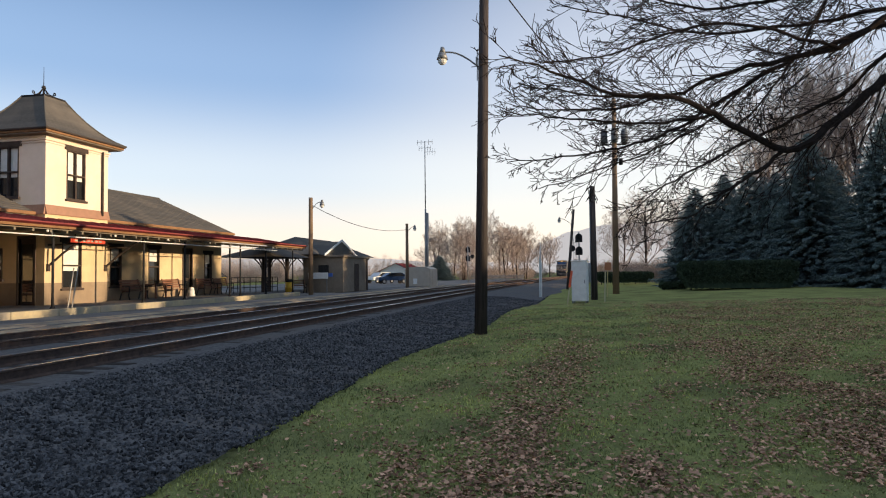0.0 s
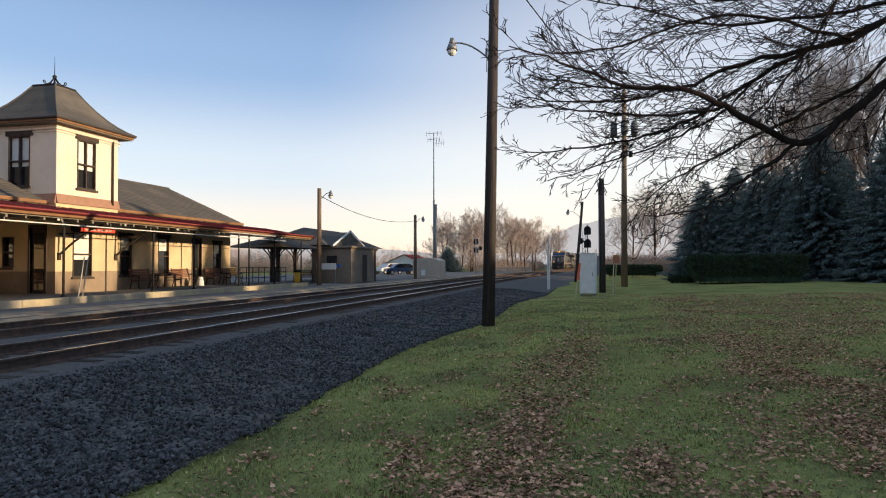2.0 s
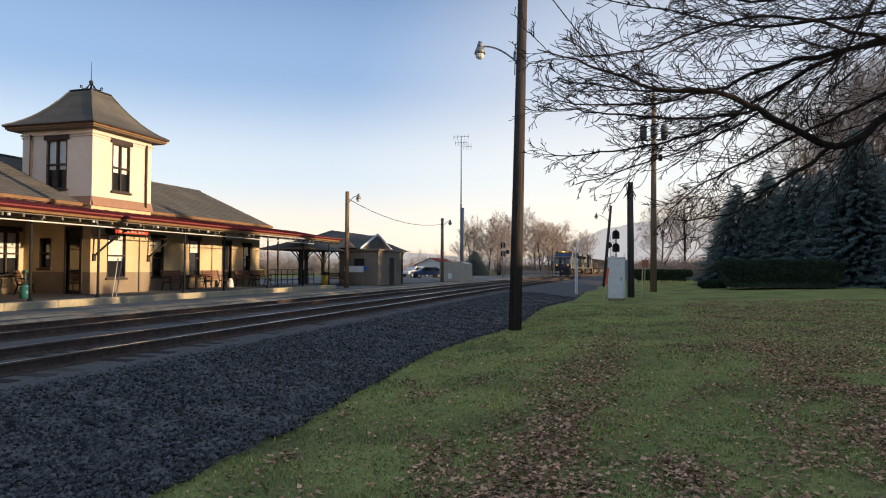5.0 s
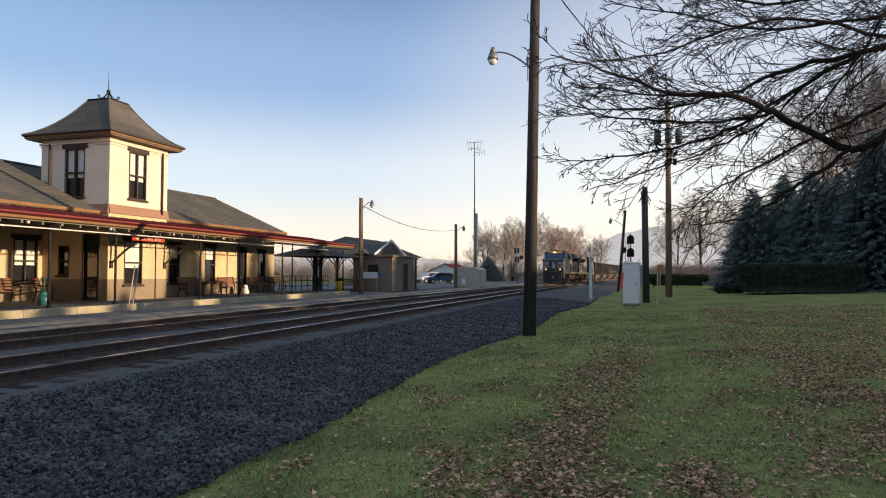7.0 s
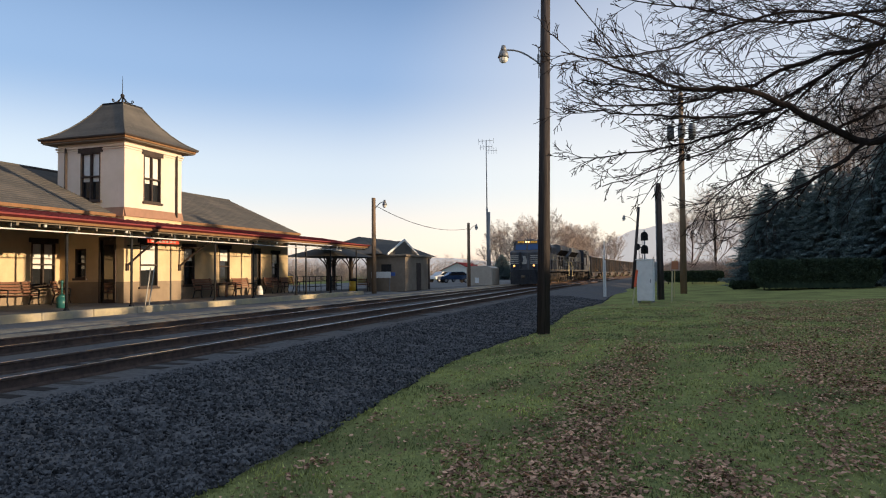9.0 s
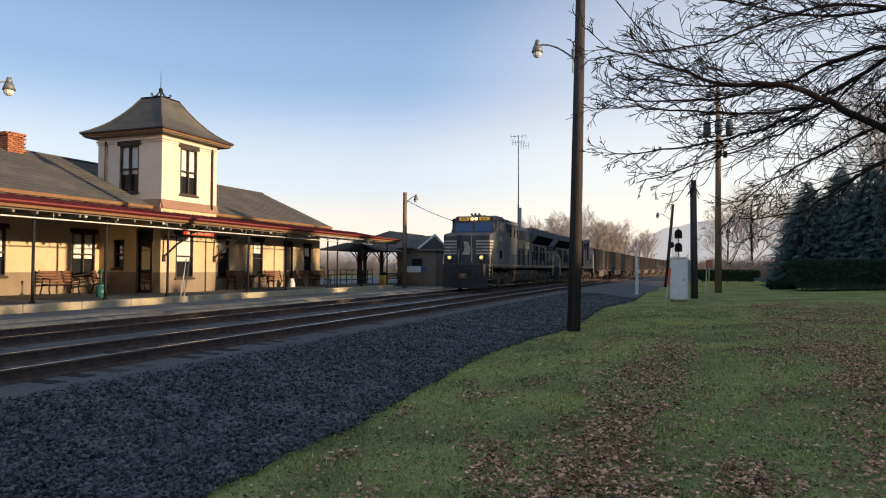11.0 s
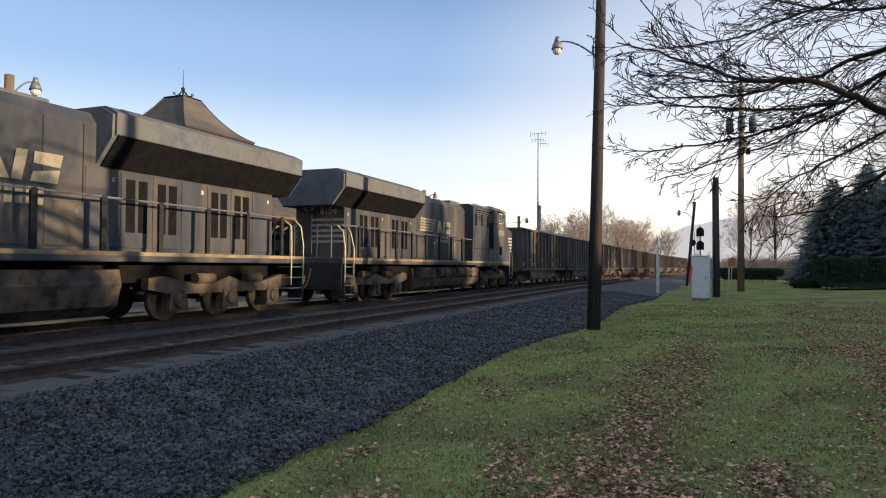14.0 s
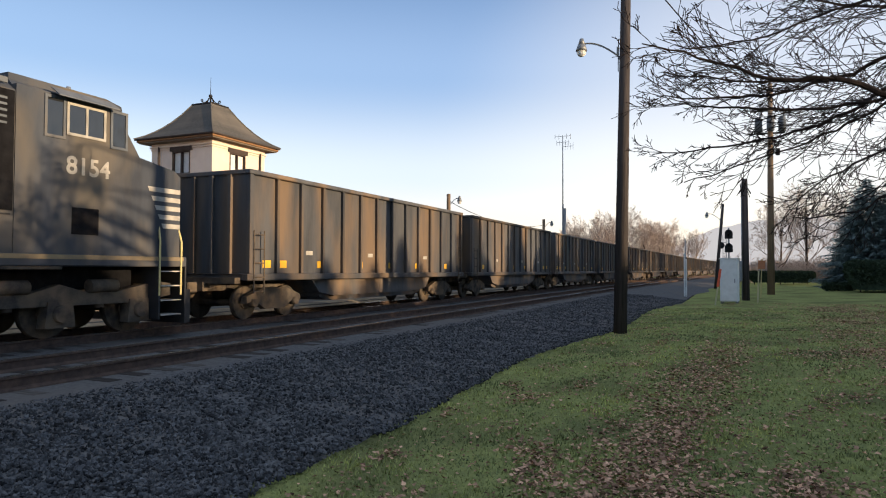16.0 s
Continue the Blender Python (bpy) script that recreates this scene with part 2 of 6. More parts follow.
def empty(name, m, label, category, group="", kind=""):
    ob = new(name)
    ob.matrix_basis = m
    ob.empty_display_size = 0.1
    return tagged(ob, label, category, group, kind)


def structure(name, bm, material, label):
    return tagged(link(name, bm, material), label, name.split("_")[0], "", "structure")


def soup(name, verts, faces, material, parent=None):
    me = bpy.data.meshes.new(name)
    me.from_pydata(verts, [], faces)
    me.materials.append(material)
    ob = new(name, me)
    if parent:
        ob.parent = parent
    return ob


def share(name, ob, parent, m):
    """One more object on ob's mesh."""
    o = new(name, ob.data)
    o.parent = parent
    o.matrix_basis = m
    return o


# ---- the line of the track ----
def bend(y):
    """How far the line has swung towards the east at y: a slight swing past the station, then a long curve."""
    if y < 50:
        return 0.0
    if y < 70:
        return 0.0007 * (y - 50) ** 2
    if y < 110:
        return 0.28 + 0.028 * (y - 70)
    if y < 230:
        return 1.4 + 0.028 * (y - 110) + 0.00024 * (y - 110) ** 2
    return 8.216 + 0.0856 * (y - 230)


def heading(y):
    return -math.degrees(math.atan2(bend(y + 1) - bend(y - 1), 2))


def smooth(a, b, x):
    t = min(1, max(0, (x - a) / (b - a)))
    return t * t * (3 - 2 * t)


def grass_edge(y):
    return -3.9 + 0.25 * math.sin(y * 0.35) * smooth(3, 12, y) + bend(y) + 1.4 * smooth(14, 60, y)


def ground_z(x, y):
    """Height of the ground; rail tops lie at 0."""
    e = grass_edge(y)
    west = -0.32
    if x < e:
        return west + (-0.6 - west) * smooth(e - 3.0, e, x)
    k = x - e
    z = -0.6 + 0.12 * smooth(0, 3, k) + 0.30 * smooth(4, 20, k) + 0.35 * smooth(20, 60, k) + 0.2 * smooth(15, 60, y)
    z += 0.05 * noise.noise((x * 0.35, y * 0.35, 0.0))
    return z

# ---- ground, tracks, platform ----
def make_ground():
    xs = sorted(set([-3000, -1500, -700, -300, -150, -80, -45] + [round(-30 + i * 1.0, 2) for i in range(24)] + [round(-6 + i * 0.3, 2) for i in range(54)] + [round(10.5 + 1.5 * i, 2) for i in range(24)] + [60, 90, 150, 300, 700, 1500, 3000]))
    ys = sorted(set([-1500, -500, -150, -60, -30] + [round(-16 + 2 * i, 2) for i in range(8)] + [round(0.5 * i, 2) for i in range(90)] + [45 + 2.5 * i for i in range(50)] + [180, 210, 250, 300, 400, 600, 1000, 1800, 3500]))
    verts = [(x, y, ground_z(x, min(y, 240))) for y in ys for x in xs]
    n = len(xs)
    faces = [(j * n + i, j * n + i + 1, (j + 1) * n + i + 1, (j + 1) * n + i) for j in range(len(ys) - 1) for i in range(n - 1)]
    g = soup("ground", verts, faces, GRASS)
    g.data.polygons.foreach_set("use_smooth", [True] * len(faces))
    tagged(g, "short green lawn sloping up from the railway bank", "ground", kind="structure")


def make_ballast():
    ys = [-40 + i * 1.0 for i in range(40)] + [i * 0.35 for i in range(150)] + [52.5 + 2.5 * i for i in range(60)] + [210, 230, 260, 300, 360, 430]
    verts, n = [], 0
    for y in ys:
        e = grass_edge(y)
        row = [(-19.5 + bend(y), -0.42), (-15.6 + bend(y), -0.10), (-14.4 + bend(y), -0.175), (-10.6 + bend(y), -0.185), (-7.5 + bend(y), -0.185), (-6.9 + bend(y), -0.21)]
        k = 14
        x0 = -6.9 + bend(y)
        x1 = e + 0.18 * noise.noise((y * 1.3, 3.1, 0)) + 0.05
        for i in range(1, k + 1):
            x = x0 + (x1 - x0) * i / k
            z = ground_z(x, min(y, 240)) + 0.05 + 0.05 * noise.noise((x * 1.7, y * 1.7, 1.0)) + 0.02 * noise.noise((x * 6, y * 6, 2.0))
            z = max(z, -0.21 - (x - x0) * 0.2) if i < 6 else z
            row.append((x, z if i < k else z - 0.1))
        n = len(row)
        verts += [(x, y, z) for x, z in row]
    faces = [(j * n + i, j * n + i + 1, (j + 1) * n + i + 1, (j + 1) * n + i) for j in range(len(ys) - 1) for i in range(n - 1)]
    b = soup("ballast", verts, faces, BALLAST)
    b.data.polygons.foreach_set("use_smooth", [True] * len(faces))
    tagged(b, "dark grey crushed stone ballast beside the rails", "ballast", kind="structure")
    return b


def make_track(name, xc, label):
    top = empty(name, Matrix(), label, "track", "railway tracks", "structure")
    ys = [-40] + [-30 + 10 * i for i in range(9)] + [60 + 5 * i for i in range(40)] + [260 + 20 * i for i in range(9)]
    prof = [(-0.075, -0.185), (0.075, -0.185), (0.07, -0.165), (0.012, -0.14), (0.012, -0.045), (0.036, -0.035), (0.036, -0.004), (-0.036, -0.004), (-0.036, -0.035), (-0.012, -0.045), (-0.012, -0.14), (-0.07, -0.165)]
    for side in (-0.7535, 0.7535):
        n = len(prof)
        verts = [(xc + side + bend(y) + u, y, v) for y in ys for u, v in prof]
        faces = [(j * n + i, j * n + (i + 1) % n, (j + 1) * n + (i + 1) % n, (j + 1) * n + i) for j in range(len(ys) - 1) for i in range(n)]
        rail = soup("rail", verts, faces, RAIL_RUST, top)
        verts = [(xc + side + bend(y) + u, y, v) for y in ys for u, v in ((-0.035, -0.003), (0.035, -0.003), (0.035, 0.0), (-0.035, 0.0))]
        faces = [(j * 4 + i, j * 4 + (i + 1) % 4, (j + 1) * 4 + (i + 1) % 4, (j + 1) * 4 + i) for j in range(len(ys) - 1) for i in range(4)]
        tagged(soup("rail_head", verts, faces, RAIL_TOP, rail), "bright worn running surface")
    bm = bmesh.new()
    box(bm, -1.3, 1.3, -0.115, 0.115, -0.36, -0.18, 0.012)
    me = bpy.data.meshes.new("tie")
    bm.to_mesh(me)
    bm.free()
    me.materials.append(TIE)
    y = -6.0
    while y < 130:
        o = new("tie", me)
        o.parent = top
        o.matrix_basis = pose(xc + bend(y) + random.uniform(-0.05, 0.05), y, random.uniform(-0.012, 0.008), 0, 0, heading(y) + random.uniform(-0.8, 0.8))
        y += 0.52
    return top


def make_platform():
    bm = bmesh.new()
    box(bm, -34, -18.25, -20, 40, -0.5, 0.2)
    structure("platform", bm, ASPHALT, "grey paved station platform under the canopy")
    kerb = empty("kerb", Matrix(), "worn yellow concrete platform kerb in cast lengths", "kerb", "", "structure")
    y = -14.0
    while y < 40:
        boxpart("kerb_stone", KERB_YELLOW, kerb, -18.246, -17.95, y + 0.008, min(40, y + 2.0), -0.4, 0.215, 0.025)
        y += 2.0
    bm = bmesh.new()
    box(bm, -17.946, -14.9, -20, 75, -0.4, -0.03)
    structure("pavement", bm, ASPHALT, "grey asphalt strip between the rails and the platform kerb")
    verge, n = [], 0
    ys = [-20 + 0.8 * i for i in range(118)]
    for y in ys:
        row = [(-16.1 + 0.28 * noise.noise((y * 0.5, 8.0, 0)), -0.05), (-15.8, 0.0 + 0.02 * noise.noise((y, 2.0, 0))), (-15.1, 0.005 + 0.02 * noise.noise((y, 5.0, 0))), (-14.55 + 0.2 * noise.noise((y * 0.7, 1.0, 0)), -0.16)]
        n = len(row)
        verge += [(x, y, z) for x, z in row]
    v = soup("verge", verge, [(j * n + i, j * n + i + 1, (j + 1) * n + i + 1, (j + 1) * n + i) for j in range(len(ys) - 1) for i in range(n - 1)], DIRT)
    tagged(v, "strip of tan dirt and dead grass beside the far rails", "verge", kind="structure")
    bm = bmesh.new()
    box(bm, -45, -14.9, 75.002, 130, -0.4, -0.04)
    box(bm, -45, -17.95, 40.004, 75, -0.4, 0.0)
    structure("road", bm, ASPHALT, "grey asphalt yard beyond the station")


make_ground()
make_ballast()
make_track("track_near", -8.93, "empty main track of worn steel rails on dark timber ties")
make_track("track_far", -12.7, "main track of worn steel rails used by the train")
make_platform()

# ---- station ----
PZ = 0.2   # platform top


def window(parent, axis, at, out, c, w, z0, z1, lights=2, head=True, blind=0.0, name="window"):
    """A sash window in a wall. axis: the wall's normal; at: the wall's face; out: +1 or -1; c: centre along the wall."""
    win = empty(name, Matrix(), "dark-framed sash window", "window")
    win.parent = parent
    del win["category"]

    def b(nm, mt, u0, u1, d0, d1, v0, v1, up=win, lab=""):
        bm = bmesh.new()
        d0, d1 = sorted((at + out * d0, at + out * d1))
        if axis == "x":
            box(bm, d0, d1, u0, u1, v0, v1)
        else:
            box(bm, u0, u1, d0, d1, v0, v1)
        return part(nm, bm, mt, up, lab)
    a, e = c - w / 2, c + w / 2
    f = 0.05
    b("pane", GLASS, a, e, -0.14, -0.12, z0, z1)
    if blind:
        b("blind", WHITE, a + f, e - f, -0.119, -0.112, z1 - (z1 - z0) * blind, z1 - f, win, "pale drawn blind; on the tower it stands for bright sky")
    bm = bmesh.new()
    for u0, u1, v0, v1 in ((a, a + f, z0, z1), (e - f, e, z0, z1), (a + f, e - f, z1 - f, z1), (a + f, e - f, z0, z0 + f), (a + f, e - f, (z0 + z1) / 2 - 0.03, (z0 + z1) / 2 + 0.03)):
        d0, d1 = sorted((at - out * 0.11, at + out * 0.025))
        box(bm, *((d0, d1, u0, u1) if axis == "x" else (u0, u1, d0, d1)), v0, v1)
    for i in range(1, lights):
        u = a + (e - a) * i / lights
        d0, d1 = sorted((at - out * 0.111, at + out * 0.01))
        r = (d0, d1, u - 0.035, u + 0.035) if axis == "x" else (u - 0.035, u + 0.035, d0, d1)
        box(bm, *r, z0 + f, z1 - f)
    part("window_frame", bm, TRIMDARK, win)
    b("window_sill", TRIMDARK, a - 0.08, e + 0.08, 0.0, 0.09, z0 - 0.09, z0)
    if head:
        b("window_head", TRIMDARK, a - 0.12, e + 0.12, 0.0, 0.06, z1 + 0.002, z1 + 0.2)
    return win


def door(parent, axis, at, out, c, w, z1):
    d = empty("door", Matrix(), "dark panelled door", "door")
    d.parent = parent
    del d["category"]
    bm = bmesh.new()
    lo, hi = sorted((at - out * 0.14, at - out * 0.09))
    box(bm, *((lo, hi, c - w / 2, c + w / 2) if axis == "x" else (c - w / 2, c + w / 2, lo, hi)), PZ, z1)
    part("door_leaf", bm, TRIMDARK, d)
    bm = bmesh.new()
    lo, hi = sorted((at - out * 0.09, at + out * 0.03))
    for u0, u1, v0, v1 in ((c - w / 2 - 0.09, c - w / 2, PZ, z1), (c + w / 2, c + w / 2 + 0.09, PZ, z1), (c - w / 2 - 0.09, c + w / 2 + 0.09, z1, z1 + 0.12)):
        box(bm, *((lo, hi, u0, u1) if axis == "x" else (u0, u1, lo, hi)), v0, v1)
    part("door_frame", bm, TRIMDARK, d)
    bm = bmesh.new()
    lo, hi = sorted((at - out * 0.09, at - out * 0.07))
    for v0, v1 in ((PZ + 0.15, PZ + 0.85), (PZ + 1.0, z1 - 0.2)):
        box(bm, *((lo, hi, c - w / 3, c + w / 3) if axis == "x" else (c - w / 3, c + w / 3, lo, hi)), v0, v1)
    part("door_panel", bm, GLASS, d)


def wall_with(parent, name, axis, at, out, lo, hi, z0, z1, holes, thick=0.3, material=None, label=""):
    """A wall with rectangular openings (u0, u1, v0, v1), built of the blocks between them; no block overlaps another."""
    bm = bmesh.new()
    d0, d1 = sorted((at, at - out * thick))

    def b(u0, u1, v0, v1):
        if u1 - u0 > 1e-4 and v1 - v0 > 1e-4:
            box(bm, *((d0, d1, u0, u1) if axis == "x" else (u0, u1, d0, d1)), v0, v1)
    cur = lo
    for u0, u1, v0, v1 in sorted(holes):
        if u1 <= lo or u0 >= hi:
            continue
        b(cur, u0, z0, z1)
        b(u0, u1, z0, min(max(v0, z0), z1))
        b(u0, u1, max(min(v1, z1), z0), z1)
        cur = u1
    b(cur, hi, z0, z1)
    bmesh.ops.remove_doubles(bm, verts=bm.verts, dist=1e-4)
    return part(name, bm, material or STUCCO, parent, label)


def dado_wall(parent, axis, at, out, lo, hi, z1, holes, z_dado=1.09):
    wall_with(parent, "dado", axis, at, out, lo, hi, PZ - 0.1, z_dado, holes, 0.3, STUCCO_LOW, "brown painted lower wall")
    wall_with(parent, "wall", axis, at, out, lo, hi, z_dado, z1, holes, 0.3, STUCCO_TAN)


def sloped(bm, pts, thick):
    """A slab from four corners, thickened downwards."""
    A = [bm.verts.new(p) for p in pts]
    B = [bm.verts.new((p[0], p[1], p[2] - thick)) for p in pts]
    n = len(A)
    fs = [bm.faces.new(A), bm.faces.new(B[::-1])] + [bm.faces.new((A[i], B[i], B[(i + 1) % n], A[(i + 1) % n])) for i in range(n)]
    bmesh.ops.recalc_face_normals(bm, faces=fs)


def shingle_courses(parent, y0, y1, x_eave, z_eave, x_ridge, z_ridge, courses, cut=0.0):
    """Overlapping courses of shingles up a slope, each a thin tilted board."""
    for i in range(courses):
        a, b = i / courses, (i + 1.25) / courses
        b = min(b, 1)
        bm = bmesh.new()
        lift = 0.012
        pa = (x_eave + (x_ridge - x_eave) * a, z_eave + (z_ridge - z_eave) * a)
        pb = (x_eave + (x_ridge - x_eave) * b, z_eave + (z_ridge - z_eave) * b)
        ya, yb = y1 - cut * a, y1 - cut * b
        sloped(bm, [(pa[0], y0, pa[1] + 0.03), (pa[0], ya, pa[1] + 0.03), (pb[0], yb, pb[1] + 0.012), (pb[0], y0, pb[1] + 0.012)], 0.018)
        part("shingle_course", bm, SHINGLE, parent)


def make_station():
    st = empty("station_building", Matrix(), "cream stucco railway station with a square tower and grey roof", "building")
    XL, XR, YB0, YB1 = -24.4, -22.1, 22.6, 26.15
    # wing nearest the camera
    holes = [(13.0, 14.1, 0.95, 2.75), (17.1, 18.25, 0.95, 2.75), (21.2, 22.35, 0.95, 2.75), (8.8, 9.9, 0.95, 2.75)]
    dado_wall(st, "x", XL, 1, -8, YB0, 3.9, holes)
    for a, b, z0, z1 in holes:
        window(st, "x", XL, 1, (a + b) / 2, b - a, z0, z1, 2 if b - a > 1 else 1, b - a > 1, 0.6 if b - a > 1 else 0.0)
    # wing beyond the tower
    wins = [(27.7, 28.5, 0.85, 2.7), (30.55, 31.45, 0.85, 2.75), (35.7, 36.5, 0.95, 2.6)]
    drs = [(33.6, 34.4, 0.0, 2.75)]
    dado_wall(st, "x", XR, 1, YB1, 37.6, 3.9, wins + drs)
    for a, b, z0, z1 in wins:
        window(st, "x", XR, 1, (a + b) / 2, b - a, z0, z1, 1, True, 0.35)
    door(st, "x", XR, 1, 34.0, 0.8, 2.75)
    wall_with(st, "end_wall", "y", 37.6, 1, -31.7, XR - 0.302, 0.1, 3.9, [])
    wall_with(st, "back_wall", "x", -32, -1, -8, 37.6, 0.1, 3.9, [])
    wall_with(st, "end_wall", "y", -8.002, -1, -31.7, XL, 0.1, 3.9, [])
    bm = bmesh.new()
    prism(bm, [(-31.9, 3.9), (-21.9, 3.9), (-26.7, 6.05)], "y", 37.3, 37.55)
    part("gable", bm, STUCCO, st)
    # tower, from platform to eaves
    X0, X1 = -24.57, -21.0
    fw = [(23.5, 24.58, 0.85, 2.75)]
    dado_wall(st, "x", X1, 1, YB0, YB1, 3.86, fw)
    window(st, "x", X1, 1, 24.04, 1.08, 0.85, 2.75, 1, True, 0.62)
    lh = [(-23.55, -22.98, 1.25, 2.5), (-22.2, -21.5, 0.0, 2.85)]
    dado_wall(st, "y", YB0, -1, X0, X1 - 0.302, 3.86, lh)
    window(st, "y", YB0, -1, -23.265, 0.57, 1.25, 2.5, 1, False)
    door(st, "y", YB0, -1, -21.85, 0.7, 2.85)
    wall_with(st, "wall", "x", X1, 1, YB0, YB1, 3.86, 7.0, [(23.7, 24.75, 4.55, 6.6)])
    # the tower's white blinds stand in for bright sky in the upper panes
    window(st, "x", X1, 1, 24.225, 1.05, 4.55, 6.6, 2, True, 0.6)
    wall_with(st, "wall", "y", YB0, -1, X0, X1 - 0.302, 3.86, 7.0, [(-23.3, -22.25, 4.55, 6.6)])
    window(st, "y", YB0, -1, -22.775, 1.05, 4.55, 6.6, 2, True, 0.6)
    wall_with(st, "wall", "y", YB1, 1, X0, X1 - 0.302, PZ, 7.0, [])
    wall_with(st, "wall", "x", X0, -1, YB0 + 0.302, YB1 - 0.302, PZ, 7.0, [(23.7, 24.75, 4.55, 6.6)])
    # flared skirt over the canopy roof
    for axis in range(4):
        bm = bmesh.new()
        prism(bm, [(0.0, 4.22), (0.09, 3.84), (0.0, 3.84)], "y", YB0 - (0.05 if axis else 0), YB1 + 0.05) if axis == 0 else None
        if axis == 0:
            bmesh.ops.translate(bm, verts=bm.verts, vec=(X1 + 0.003, 0, 0))
        elif axis == 1:
            prism(bm, [(0.0, 4.22), (-0.09, 3.84), (0.0, 3.84)], "x", X0, X1 + 0.002)
            bmesh.ops.translate(bm, verts=bm.verts, vec=(0, YB0 - 0.003, 0))
        else:
            bm.free()
            continue
        part("skirt", bm, SKIRT, st, "terracotta painted skirt round the tower")
    # downpipes
    for p in ((X1 + 0.06, 25.75), (X0 + 0.5, YB0 - 0.06)):
        bm = bmesh.new()
        rod(bm, (p[0], p[1], 4.0), (p[0], p[1], 6.85), 0.05)
        part("downpipe", bm, TRIMDARK, st)
    # cornice and moulding
    cx, cy = (X0 + X1) / 2, (YB0 + YB1) / 2
    h = (YB1 - YB0) / 2
    for nm, o, z0, z1, mt in (("moulding", 0.05, 6.70, 6.76, STUCCO), ("moulding", 0.08, 6.80, 6.88, STUCCO), ("soffit", 0.42, 7.0, 7.05, SOFFIT), ("fascia", 0.47, 7.052, 7.14, TRIMTAN), ("gutter", 0.54, 7.142, 7.20, TRIMDARK)):
        boxpart(nm, mt, st, cx - h - o, cx + h + o, cy - h - o, cy + h + o, z0, z1, 0.015)
    # bell-cast tower roof in shingle courses
    prof = []
    for i in range(19):
        t = i / 18
        r = (h + 0.55) * (1 - t) + 0.56 * t
        z = 7.202 + 1.8 * (0.42 * t + 0.50 * t ** 2 + 0.08 * t ** 3)
        prof.append((r, z))
    roof = empty("tower_roof", Matrix(), "grey shingled bell-cast roof", "")
    roof.parent = st
    for (r0, z0), (r1, z1) in zip(prof[:-1], prof[1:]):
        bm = bmesh.new()
        A = [bm.verts.new((cx + sx * r0, cy + sy * r0, z0)) for sx, sy in ((-1, -1), (1, -1), (1, 1), (-1, 1))]
        B = [bm.verts.new((cx + sx * (r1 + 0.0), cy + sy * (r1 + 0.0), z1 + 0.004)) for sx, sy in ((-1, -1), (1, -1), (1, 1), (-1, 1))]
        C = [bm.verts.new((cx + sx * (r0 - 0.02), cy + sy * (r0 - 0.02), z0 - 0.014)) for sx, sy in ((-1, -1), (1, -1), (1, 1), (-1, 1))]
        for i in range(4):
            j = (i + 1) % 4
            bm.faces.new((A[i], A[j], B[j], B[i]))
            bm.faces.new((C[i], C[j], A[j], A[i]))
        part("shingle_course", bm, SHINGLE, roof)
    for sx, sy in ((-1, -1), (1, -1), (1, 1), (-1, 1)):
        bm = bmesh.new()
        for (r0, z0), (r1, z1) in zip(prof[:-1:3], prof[3::3]):
            rod(bm, (cx + sx * r0, cy + sy * r0, z0 + 0.01), (cx + sx * r1, cy + sy * r1, z1 + 0.01), 0.035, None, 6)
        part("hip_cap", bm, SHINGLE, roof)
    boxpart("roof_cap", IRON, st, cx - 0.6, cx + 0.6, cy - 0.6, cy + 0.6, prof[-1][1] - 0.03, prof[-1][1] + 0.05, 0.02)
    # finial with scrolls
    fin = empty("finial", pose(cx, cy, prof[-1][1] + 0.05), "wrought iron finial with scrolls and a spike", "")
    fin.parent = st
    bm = bmesh.new()
    rod(bm, (0, 0, 0), (0, 0, 0.42), 0.05, 0.035)
    rod(bm, (0, 0, 0.42), (0, 0, 1.35), 0.018, 0.006)
    part("spike", bm, IRON, fin)
    bm = bmesh.new()
    bmesh.ops.create_uvsphere(bm, u_segments=10, v_segments=6, radius=0.09, matrix=Matrix.Translation((0, 0, 0.45)))
    part("ball", bm, IRON, fin)
    for k in range(4):
        bm = bmesh.new()
        c, s = math.cos(k * math.pi / 2), math.sin(k * math.pi / 2)
        pts = []
        for i in range(9):
            t = i / 8
            pts.append((c * (0.05 + 0.5 * t), s * (0.05 + 0.5 * t), 0.40 - 0.42 * t + 0.10 * math.sin(t * math.pi) * -1 + 0.08 * t * t))
        for i in range(8):
            a = -math.pi / 2 + i * math.pi * 1.6 / 7
            pts.append((c * (0.55 + 0.055 * math.cos(a)), s * (0.55 + 0.055 * math.cos(a)), 0.11 + 0.055 * math.sin(a)))
        pipe(bm, pts, 0.022, 6)
        part("scroll", bm, IRON, fin)
    # main roof
    xe, ze, xr, zr = -21.45, 3.90, -26.7, 6.25
    for y0, y1 in ((-9, 22.55), (26.2, 37.9)):
        bm = bmesh.new()
        sloped(bm, [(xe, y0, ze), (xe, y1, ze), (xr, y1, zr), (xr, y0, zr)], 0.14)
        part("roof", bm, SHINGLE, st, "grey shingled roof")
        shingle_courses(st, y0 - 0.02, y1 + 0.03, xe + 0.03, ze + 0.0, xr, zr, 22)
        boxpart("fascia", TRIMTAN, st, xe + 0.002, xe + 0.1, y0, y1, ze - 0.10, ze + 0.03)
    bm = bmesh.new()
    sloped(bm, [(xr, -9, zr), (xr, 37.9, zr), (-32.4, 37.9, 3.7), (-32.4, -9, 3.7)], 0.14)
    part("roof", bm, SHINGLE, st)
    bm = bmesh.new()
    rod(bm, (xr, -9, zr + 0.01), (xr, 37.95, zr + 0.01), 0.07)
    part("ridge_cap", bm, SHINGLE, st)
    bm = bmesh.new()
